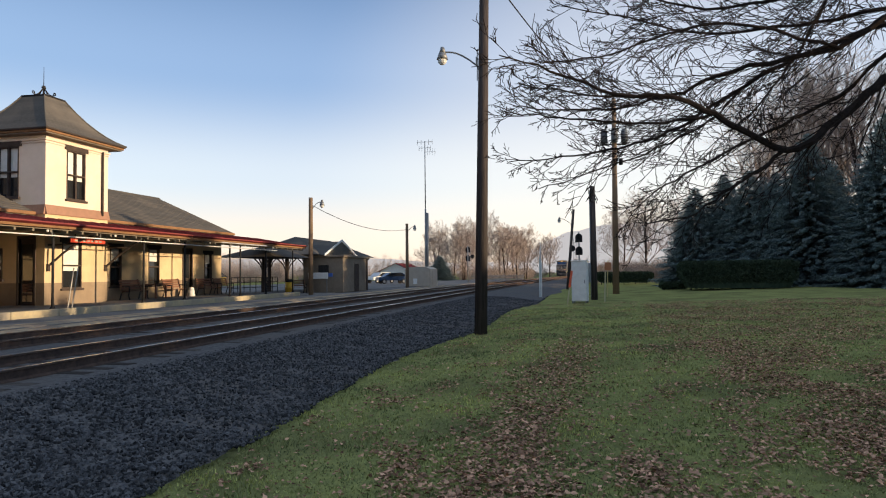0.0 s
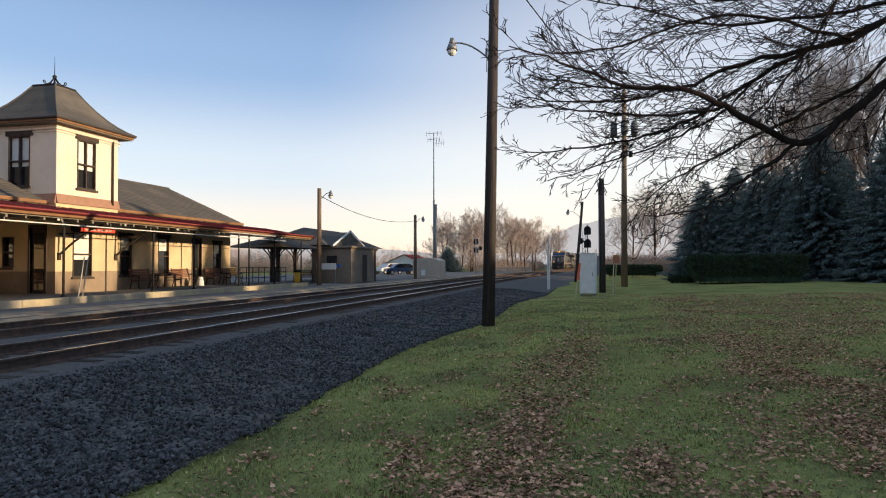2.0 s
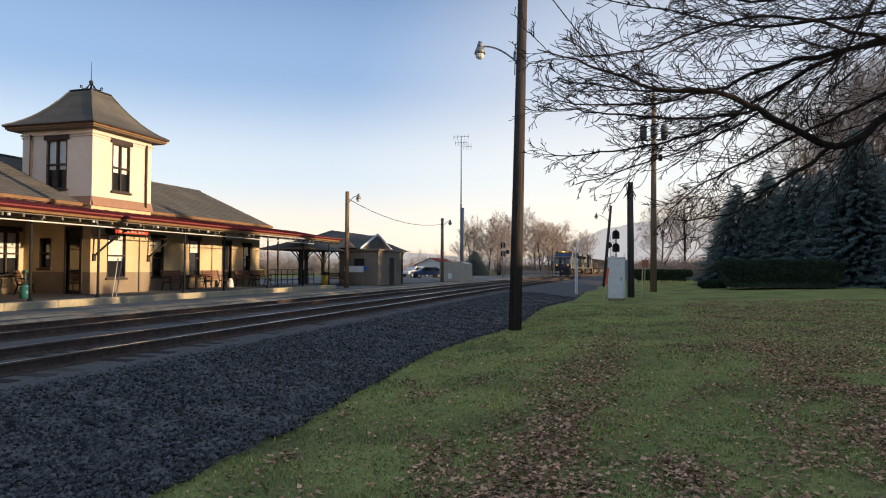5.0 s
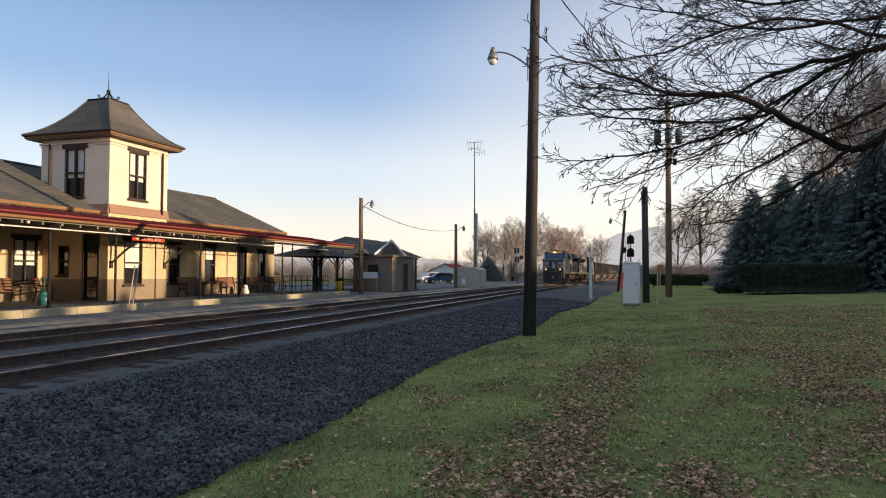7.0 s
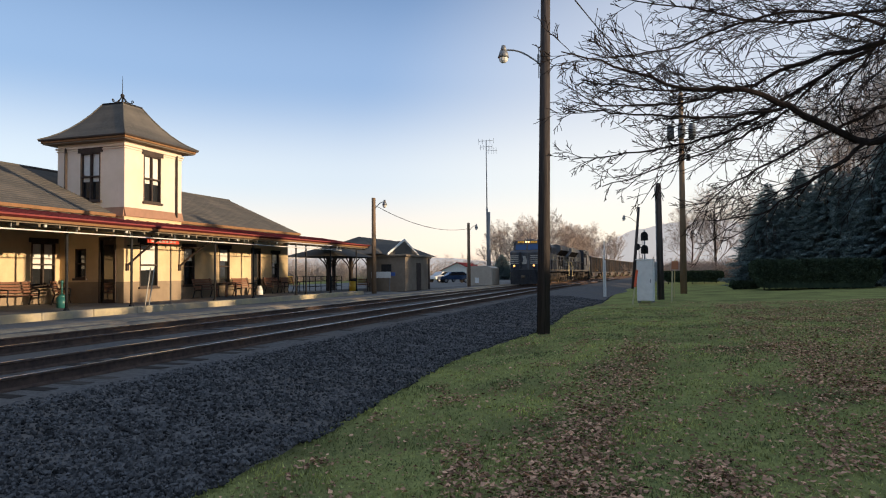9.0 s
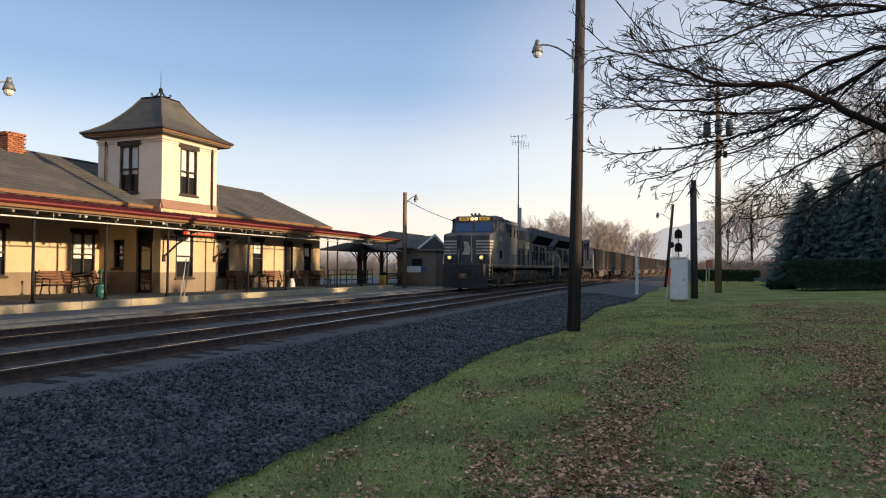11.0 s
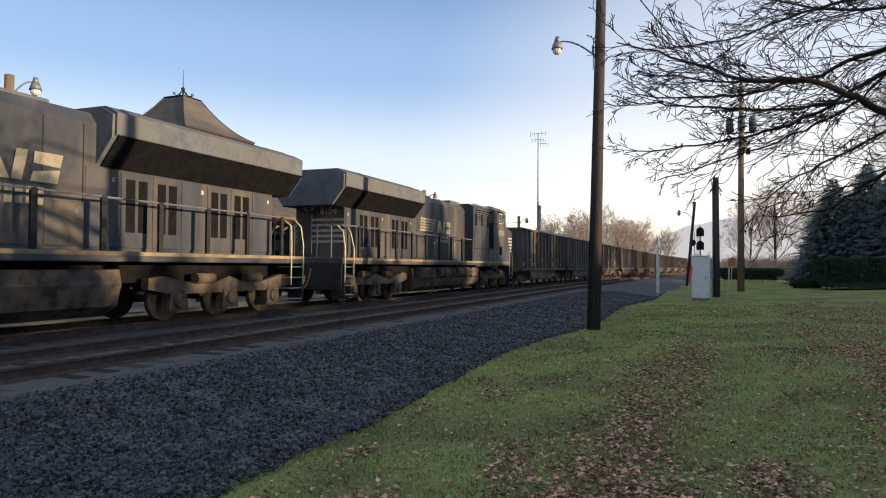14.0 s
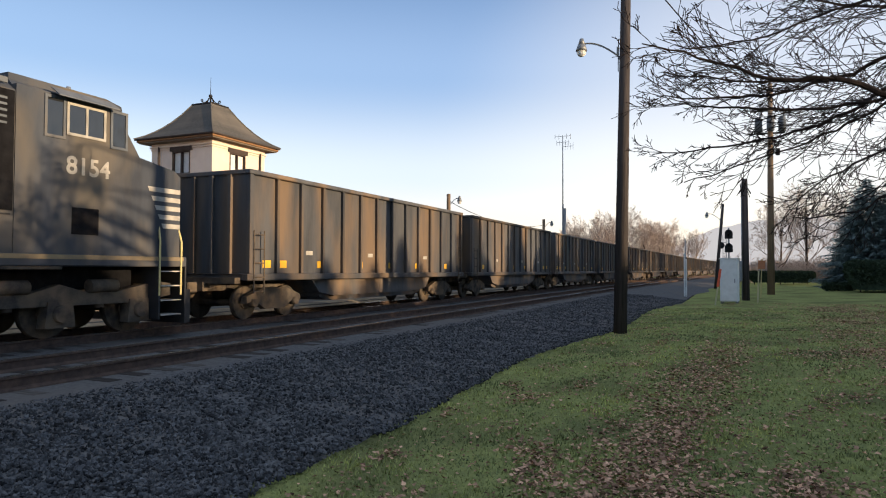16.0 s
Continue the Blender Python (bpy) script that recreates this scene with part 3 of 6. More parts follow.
    sloped(bm, [(-24.57, 22.5, 5.27), (-24.57, 26.25, 5.27), (xr, 26.25, zr - 0.01), (xr, 22.5, zr - 0.01)], 0.14)
    part("roof", bm, SHINGLE, st)
    ceiling = bmesh.new()
    box(ceiling, -32, -24.7, -8, 22.5, 3.62, 3.7)
    box(ceiling, -32, -24.7, 22.5, 37.3, 3.62, 3.7)
    part("inner_ceiling", ceiling, SOFFIT, st)
    # canopy
    can = empty("canopy", Matrix(), "red metal roofed platform canopy on slim posts", "canopy")
    yb0, yb1 = -10, 41.0
    bm = bmesh.new()
    sloped(bm, [(-18.05, yb0, 3.16), (-18.05, yb1, 3.16), (-21.40, yb1, 3.74), (-21.40, yb0, 3.74)], 0.05)
    part("roof_sheet", bm, REDROOF, can)
    y = yb0 + 0.3
    while y < yb1:
        bm = bmesh.new()
        a, b = Vector((-18.04, y, 3.185)), Vector((-21.39, y, 3.765))
        rod(bm, a, b, 0.018, None, 4)
        part("seam", bm, REDROOF, can)
        y += 0.6
    boxpart("fascia", TRIMTAN, can, -18.1, -18.0, yb0, yb1, 3.02, 3.11, 0.01, "orange-brown fascia board")
    bm = bmesh.new()
    prism(bm, [(-18.0, 3.12), (-17.86, 3.17), (-17.86, 3.22), (-18.02, 3.22)], "y", yb0, yb1)
    part("gutter", bm, REDROOF, can)
    sof = bmesh.new()
    sloped(sof, [(-18.12, yb0, 3.0), (-18.12, 22.58, 3.0), (-24.38, 22.58, 3.55), (-24.38, yb0, 3.55)], 0.03)
    sloped(sof, [(-18.12, 26.17, 3.0), (-18.12, 37.5, 3.0), (-22.08, 37.5, 3.35), (-22.08, 26.17, 3.35)], 0.03)
    sloped(sof, [(-18.12, 22.582, 3.0), (-18.12, 26.168, 3.0), (-20.98, 26.168, 3.25), (-20.98, 22.582, 3.25)], 0.03)
    part("soffit", sof, SOFFIT, can)
    sof = bmesh.new()
    sloped(sof, [(-18.12, 37.502, 3.0), (-18.12, yb1, 3.0), (-21.4, yb1, 3.5), (-21.4, 37.502, 3.5)], 0.03)
    part("soffit", sof, SOFFIT, can)
    y = yb0 + 0.5
    while y < yb1:
        bm = bmesh.new()
        sloped(bm, [(-18.14, y, 2.965), (-18.14, y + 0.08, 2.965), (-21.3, y + 0.08, 3.24), (-21.3, y, 3.24)], 0.09)
        part("rafter", bm, SOFFIT, can)
        y += 0.75
    bm = bmesh.new()
    rod(bm, (-18.32, yb0, 2.78), (-18.32, 37.5, 2.78), 0.024)
    part("pipe", bm, WHITE, can, "pale conduit pipe along the canopy edge")
    y = yb0 + 1.2
    while y < 37:
        boxpart("pipe_hanger", GALV, can, -18.335, -18.305, y, y + 0.04, 2.80, 2.96)
        y += 2.4
    for y in (9.0, 11.9, 14.8, 17.5, 20.4, 25.4, 28.4, 32.5, 33.6, 36.6, 40.3):
        bm = bmesh.new()
        rod(bm, (-18.6, y, PZ), (-18.6, y, 2.96), 0.045)
        rod(bm, (-18.6, y, PZ), (-18.6, y, PZ + 0.08), 0.1, 0.06)
        part("post", bm, IRON, can)
    for y in (22.75, 26.0):
        bm = bmesh.new()
        pipe(bm, [(-20.97, y, 1.75), (-20.3, y, 2.25), (-19.5, y, 2.75), (-18.9, y, 2.95)], 0.045)
        rod(bm, (-20.97, y, 2.6), (-19.7, y, 2.6), 0.03)
        boxpart("bracket_foot", TRIMDARK, can, -21.0, -20.92, y - 0.07, y + 0.07, 1.55, 1.85)
        part("bracket", bm, TRIMDARK, can)
    y = 9.5
    while y < 40:
        bm = bmesh.new()
        bmesh.ops.create_uvsphere(bm, u_segments=8, v_segments=5, radius=0.055, matrix=Matrix.Translation((-18.2, y, 2.93)))
        part("bulb", bm, WHITE, can, "small white globe lamp, unlit")
        y += 3.4
    # chimney, brick by brick
    chim = empty("chimney", pose(-26.6, 20.0, 0), "red brick chimney with a corbelled top", "")
    chim.parent = st
    brick = None
    for row in range(14):
        z = 5.7 + row * 0.085
        for k in range(4):
            for j in range(3):
                o = 0.36 + (0.05 if row > 11 else 0)
                u = -o + 0.12 + j * 0.24 + (0.06 if row % 2 else -0.06)
                x, yy, rz = ((u, -o, 0), (o, u, 90), (u, o, 0), (-o, u, 90))[k]
                if brick is None:
                    bm = bmesh.new()
                    box(bm, -0.113, 0.113, -0.05, 0.05, 0, 0.075, 0.005)
                    brick = part("brick", bm, BRICK, chim)
                    brick.matrix_basis = pose(x, yy, z, 0, 0, rz)
                else:
                    share("brick", brick, chim, pose(x, yy, z, 0, 0, rz))
    boxpart("core", CONCRETE, chim, -0.33, 0.33, -0.33, 0.33, 5.0, 6.88)
    return st


def make_bench(m, label="slatted wooden platform bench with iron ends"):
    b = empty("bench", m, label, "bench", "platform benches")
    for i in range(4):
        boxpart("seat_slat", BENCHWOOD, b, -0.05 + 0.1 * i - 0.04, -0.05 + 0.1 * i + 0.04, -0.75, 0.75, 0.40, 0.435, 0.006)
    for i in range(4):
        bm = bmesh.new()
        x, z = -0.13 - 0.035 * i, 0.50 + 0.12 * i
        box(bm, x - 0.015, x + 0.015, -0.75, 0.75, z, z + 0.085, 0.006)
        part("back_slat", bm, BENCHWOOD, b)
    for y in (-0.68, 0.68):
        bm = bmesh.new()
        pipe(bm, [(0.32, y, 0), (0.26, y, 0.2), (0.30, y, 0.42), (0.30, y, 0.62), (-0.1, y, 0.64)], 0.025)
        pipe(bm, [(-0.22, y, 0), (-0.1, y, 0.38), (-0.29, y, 0.97)], 0.028)
        rod(bm, (-0.12, y, 0.385), (0.3, y, 0.385), 0.022)
        part("end_frame", bm, IRON, b)
    return b


make_station()
first_bench = make_bench(pose(-23.9, 16.3, PZ))
for x, y, rz in ((-23.9, 20.2, 0), (-23.3, 21.6, 40), (-21.5, 28.6, 0), (-21.5, 31.9, 0), (-21.5, 35.0, 0), (-21.5, 36.8, 0), (-23.9, 12.3, 0)):
    copy_thing(first_bench, pose(x, y, PZ, 0, 0, rz))


def make_platform_clutter():
    red = mat("red_board", (0.55, 0.06, 0.03), (0.45, 0.05, 0.03), 4, 0.5)
    teal = mat("teal_canister", (0.03, 0.14, 0.13), (0.02, 0.1, 0.1), 4, 0.4)
    sg = empty("hanging_sign", pose(-19.6, 23.3, 2.66), "red station name board hung below the canopy", "sign")
    boxpart("board", red, sg, -0.03, 0.03, -0.95, 0.95, 0.0, 0.17, 0.01)
    for y in (-0.7, 0.7):
        boxpart("hanger", IRON, sg, -0.012, 0.012, y - 0.012, y + 0.012, 0.17, 0.42)
    for i in range(7):
        boxpart("lettering_bar", STRIPE, sg, 0.031, 0.035, -0.75 + 0.22 * i, -0.6 + 0.22 * i, 0.05, 0.12)
    c = empty("canister", pose(-20.3, 18.9, PZ), "teal metal urn with a slim pump handle", "urn")
    bm = bmesh.new()
    rod(bm, (0, 0, 0), (0, 0, 0.38), 0.17, 0.19, 16)
    rod(bm, (0, 0, 0.38), (0, 0, 0.5), 0.19, 0.06, 16)
    part("body", bm, teal, c)
    bm = bmesh.new()
    rod(bm, (0, 0, 0.5), (0, 0, 0.95), 0.025)
    rod(bm, (0, 0, 0.9), (0, 0, 0.99), 0.05)
    part("handle", bm, teal, c)
    for y, dy in ((20.55, 0.35), (20.75, 0.30)):
        p = empty("leaning_board", pose(-18.1, y, PZ + 0.02), "thin weathered grey board propped at the platform edge", "board")
        bm = bmesh.new()
        vs = box(bm, -0.012, 0.012, -0.022, 0.022, 0, 1.45, 0.004)
        bmesh.ops.transform(bm, matrix=pose(0, 0, 0, -11, 0, 0), verts=bm.verts)
        part("plank", bm, CONCRETE, p)
    t = empty("planter_table", pose(-21.4, 30.2, PZ), "dark wooden platform table", "table")
    boxpart("top", BENCHWOOD, t, -0.35, 0.35, -0.5, 0.5, 0.68, 0.73, 0.01)
    for x in (-0.28, 0.28):
        for y in (-0.42, 0.42):
            boxpart("leg", BENCHWOOD, t, x - 0.035, x + 0.035, y - 0.035, y + 0.035, 0, 0.68)
    u = empty("ash_urn", pose(-21.2, 33.0, PZ), "white concrete ash urn", "urn")
    bm = bmesh.new()
    rod(bm, (0, 0, 0), (0, 0, 0.32), 0.2, 0.16, 14)
    rod(bm, (0, 0, 0.32), (0, 0, 0.5), 0.16, 0.1, 14)
    part("body", bm, WHITE, u)


make_platform_clutter()

# ---- poles, signal, cabinets ----
def gooseneck(parent, z, reach, side, drop=0.25, s=1.0):
    """A lamp arm from the pole's top towards side (a unit x, y), with a bell-shaped head."""
    sx, sy = side
    bm = bmesh.new()
    pts = [(sx * 0.1 * s, sy * 0.1 * s, z - 0.45 * s)]
    for i in range(1, 9):
        t = i / 8
        pts.append((sx * reach * t, sy * reach * t, z - 0.45 * s + 0.55 * s * math.sin(t * math.pi * 0.56) - 0.05 * s * t))
    pipe(bm, pts, 0.022 * s)
    part("lamp_arm", bm, GALV, parent)
    ex, ey, ez = pts[-1]
    bm = bmesh.new()
    rod(bm, (ex, ey, ez + 0.14 * s), (ex, ey, ez - 0.02), 0.05 * s, 0.09 * s, 10)
    rod(bm, (ex, ey, ez - 0.02), (ex, ey, ez - 0.18 * s), 0.1 * s, 0.15 * s, 10)
    head = part("lamp_head", bm, GALV, parent)
    bm = bmesh.new()
    bmesh.ops.create_uvsphere(bm, u_segments=10, v_segments=6, radius=0.12 * s, matrix=Matrix.Translation((ex, ey, ez - 0.22 * s)) @ Matrix.Diagonal((1, 1, 0.9, 1)))
    part("refractor", bm, WHITE, head, "clear ribbed glass refractor, unlit")


def make_poles():
    p = empty("lamp_post", pose(-3.26, 20.7, -0.62, 0, 1.25, 0), "tall dark wooden pole with a gooseneck lamp", "lamp post")
    bm = bmesh.new()
    rod(bm, (0, 0, 0), (0, 0, 12), 0.205, 0.14, 14)
    part("pole", bm, POLEWOOD, p)
    gooseneck(p, 8.84, 1.3, (-0.985, -0.17), s=1.2)
    bm = bmesh.new()
    pipe(bm, [(-0.19, 0, 8.0), (-0.2, 0, 9.0)], 0.015)
    part("cable", bm, IRON, p)
    bm = bmesh.new()
    box(bm, -0.24, -0.18, -0.05, 0.05, 8.5, 8.75)
    part("bracket", bm, GALV, p)

    p = empty("stub_pole", pose(0.43, 41.1, -0.5), "short dark wooden pole beside the signal cabinet", "pole")
    bm = bmesh.new()
    rod(bm, (0, 0, 0), (-0.02, 0, 6.95), 0.2, 0.16, 12)
    part("pole", bm, POLEWOOD, p)
    boxpart("meter_box", GALV, p, -0.62, -0.18, -0.2, 0.05, 1.2, 2.35, 0.02, "grey steel meter box")
    bm = bmesh.new()
    rod(bm, (-0.19, -0.12, 0), (-0.19, -0.12, 6.6), 0.03)
    part("conduit", bm, GALV, p)
    bm = bmesh.new()
    rod(bm, (0.12, 0, 6.45), (0.3, 0, 6.1), 0.03)
    rod(bm, (0.12, 0, 6.3), (0.25, 0, 5.9), 0.02)
    part("weatherhead", bm, IRON, p)

    p = empty("utility_pole", pose(2.05, 49.9, -0.45, 0, 0.35, 0), "brown wooden utility pole with three grey transformers", "utility pole")
    bm = bmesh.new()
    rod(bm, (0, 0, 0), (0, 0, 14.35), 0.235, 0.15, 14)
    part("pole", bm, POLEWOOD2, p)
    for x, y in ((-0.72, 0), (0.72, 0), (0, -0.45)):
        bm = bmesh.new()
        rod(bm, (x, y, 11.1), (x, y, 12.0), 0.24, 0.24, 14)
        rod(bm, (x, y, 12.0), (x, y, 12.1), 0.24, 0.15, 14)
        rod(bm, (x + 0.1, y, 12.1), (x + 0.1, y, 12.4), 0.04)
        part("transformer", bm, LOCOGREY, p)
    boxpart("crossarm", POLEWOOD, p, -1.2, 1.2, -0.06, 0.06, 12.5, 12.62)
    boxpart("crossarm", POLEWOOD, p, -0.9, 0.9, -0.06, 0.06, 10.95, 11.05)
    boxpart("crossarm", POLEWOOD, p, -0.2, 1.1, -0.26, -0.2, 13.9, 13.98)
    bm = bmesh.new()
    rod(bm, (0.45, 0, 9.5), (0.45, 0, 9.95), 0.14)
    rod(bm, (0.1, 0, 9.8), (0.45, 0, 9.8), 0.03)
    part("cutout", bm, IRON, p)
    for x in (-1.1, -0.5, 0.5, 1.1):
        bm = bmesh.new()
        rod(bm, (x, 0, 12.62), (x, 0, 12.82), 0.05)
        part("insulator", bm, IRON, p)

    # signal, cabinet, stakes
    c = empty("signal_cabinet", pose(-0.37, 37.9, -0.52, 0, 0, -8), "white steel railway signal cabinet on short legs", "cabinet")
    boxpart("body", WHITE, c, -0.42, 0.42, -0.35, 0.35, 0.22, 2.42, 0.025)
    boxpart("door", WHITE, c, -0.40, 0.40, -0.375, -0.352, 0.26, 2.36, 0.008)
    boxpart("roof", WHITE, c, -0.46, 0.46, -0.40, 0.40, 2.422, 2.47, 0.01)
    boxpart("handle", GALV, c, 0.28, 0.32, -0.41, -0.376, 1.2, 1.4)
    for x in (-0.36, 0.36):
        for y in (-0.28, 0.28):
            boxpart("leg", GALV, c, x - 0.04, x + 0.04, y - 0.04, y + 0.04, -0.05, 0.22)
    for x, y, lean, lab in ((-1.05, 36.2, 8, "leaning pale stake with an orange tip"), (0.95, 38.5, 2, "pale yellow marker stake")):
        s = empty("marker_stake", pose(x, y, -0.55, 0, lean, 0), lab, "stake")
        bm = bmesh.new()
        box(bm, -0.035, 0.035, -0.02, 0.02, 0, 1.85, 0.005)
        part("stake", bm, mat("stake_paint", (0.5, 0.45, 0.28), (0.4, 0.36, 0.24), 5, 0.8), s)
        if lean > 5:
            boxpart("tip", mat("orange_paint", (0.75, 0.12, 0.05), (0.6, 0.1, 0.04), 5, 0.6), s, -0.06, 0.06, -0.03, 0.03, 1.05, 1.95, 0.01, "orange tip")
    m = empty("railway_signal", pose(-0.7, 66.5, -0.4), "railway signal mast with two dark round signal heads", "railway signal")
    bm = bmesh.new()
    rod(bm, (0, 0, 0), (0, 0, 5.6), 0.07)
    part("mast", bm, GALV, m)
    for z in (3.85, 5.1):
        bm = bmesh.new()
        rod(bm, (0, -0.12, z), (0, -0.2, z), 0.34, 0.34, 20)
        hd = part("signal_head", bm, IRON, m)
        bm = bmesh.new()
        box(bm, -0.34, 0.34, -0.199, -0.121, z - 0.5, z, 0.03)
        part("back_plate", bm, IRON, hd)
        for k in range(2):
            bm = bmesh.new()
            rod(bm, (0, -0.2, z + 0.1 - 0.32 * k), (0, -0.38, z + 0.1 - 0.32 * k), 0.1, 0.12, 12, False)
            part("hood", bm, IRON, hd)
    bm = bmesh.new()
    for x in (-0.2, -0.5):
        rod(bm, (x, 0.25, 0), (x, 0.25, 5.0), 0.025)
    for i in range(14):
        rod(bm, (-0.2, 0.25, 0.3 + 0.33 * i), (-0.5, 0.25, 0.3 + 0.33 * i), 0.018)
    part("ladder", bm, GALV, m)
    bm = bmesh.new()
    rod(bm, (-0.65, 0, 4.0), (-0.65, -0.12, 4.0), 0.3, 0.3, 16)
    part("signal_head", bm, IRON, m)
    copy_thing(m, pose(-16.9, 96, -0.3, 0, 0, 180))
    p = empty("lamp_post", pose(-1.84, 66.4, -0.4, 0, 5.0, 0), "leaning wooden pole with a small gooseneck lamp", "lamp post")
    bm = bmesh.new()
    rod(bm, (0, 0, 0), (0, 0, 7.85), 0.16, 0.12, 10)
    part("pole", bm, POLEWOOD, p)
    gooseneck(p, 6.8, 1.3, (-1, 0), s=1.2)
    p = empty("marker_post", pose(-3.3, 49.2, -0.5), "white wooden whistle post beside the ballast", "post")
    boxpart("board", WHITE, p, -0.1, -0.01, -0.04, 0.04, 0, 3.0, 0.01)
    boxpart("board", WHITE, p, 0.01, 0.1, -0.04, 0.04, 0, 2.6, 0.01)
    bm = bmesh.new()
    rod(bm, (0, 0.08, 0), (0, 0.08, 4.0), 0.04)
    part("rod", bm, GALV, p)

    # platform lamps and mast
    for x, y, z, h in ((-17.6, 40.9, 0.0, 6.35), (-16.6, 61.2, 0.0, 6.05)):
        p = empty("lamp_post", pose(x, y, z), "brown wooden platform lamp post with a gooseneck lamp", "lamp post", "platform lamps")
        bm = bmesh.new()
        rod(bm, (0, 0, 0), (0, 0, h), 0.16, 0.13, 12)
        part("pole", bm, POLEWOOD2, p)
        gooseneck(p, h - 0.35, 0.75, (0.97, 0.2), s=1.15)
    p = empty("lamp_post", pose(-17.6, 12.4, -0.03), "wooden platform lamp post with a gooseneck lamp before the canopy", "lamp post", "platform lamps")
    bm = bmesh.new()
    rod(bm, (0, 0, 0), (0, 0, 6.45), 0.14, 0.12, 12)
    part("pole", bm, POLEWOOD2, p)
    gooseneck(p, 6.3, 0.62, (0.45, 0.89), s=1.1)
    p = empty("antenna_mast", pose(-18.4, 76.2, -0.1), "slender steel radio mast with dipole antennas", "antenna")
    bm = bmesh.new()
    rod(bm, (0, 0, 0), (0, 0, 9.0), 0.12, 0.1)
    rod(bm, (0, 0, 9.0), (0, 0, 17.0), 0.07, 0.05)
    part("mast", bm, GALV, p)
    bm = bmesh.new()
    rod(bm, (0.22, 0, 0), (0.22, 0, 8.5), 0.16, 0.16)
    part("pole", bm, GALV, p)
    for z, w in ((16.9, 0.9), (16.2, 0.7)):
        bm = bmesh.new()
        rod(bm, (-w, 0, z), (w, 0, z), 0.025)
        for x in (-w, -w / 2, w / 2, w):
            rod(bm, (x, 0, z - 0.35), (x, 0, z + 0.25), 0.02)
        part("dipole", bm, GALV, p)
    bm = bmesh.new()
    rod(bm, (0, 0, 15.7), (1.3, 0, 15.7), 0.02)
    for i in range(4):
        rod(bm, (0.3 + 0.3 * i, 0, 15.3), (0.3 + 0.3 * i, 0, 16.1), 0.015)
    part("yagi", bm, GALV, p)


def wire(name, a, b, sag, label):
    bm = bmesh.new()
    a, b = Vector(a), Vector(b)
    pts = [a.lerp(b, i / 16) - Vector((0, 0, sag * 4 * (i / 16) * (1 - i / 16))) for i in range(17)]
    pipe(bm, pts, 0.022, 4)
    tagged(link(name, bm, IRON), label, "wire")


make_poles()
wire("overhead_wire", (-17.6, 40.9, 5.9), (-16.6, 61.2, 5.5), 0.7, "thin sagging black wire between the platform lamp posts")
wire("overhead_wire", (0.44, 41.1, 6.2), (2.1, 49.9, 9.6), 0.9, "sagging black service wire from the utility pole to the stub pole")
wire("overhead_wire", (-3.0, 20.7, 11.0), (2.1, 49.9, 12.7), 0.5, "thin black wire from the tall pole to the utility pole")


# ---- yard beyond the station ----
def hip_roof(bm, x0, x1, y0, y1, z0, z1, inset):
    cx = (x0 + x1) / 2
    A = [bm.verts.new(p) for p in ((x0, y0, z0), (x1, y0, z0), (x1, y1, z0), (x0, y1, z0))]
    R = [bm.verts.new((cx, y0 + inset, z1)), bm.verts.new((cx, y1 - inset, z1))]
    for f in ((A[0], A[1], R[0]), (A[1], A[2], R[1], R[0]), (A[2], A[3], R[1]), (A[3], A[0], R[0], R[1]), (A[3], A[2], A[1], A[0])):
        bm.faces.new(f)
    bmesh.ops.recalc_face_normals(bm, faces=bm.faces[:])


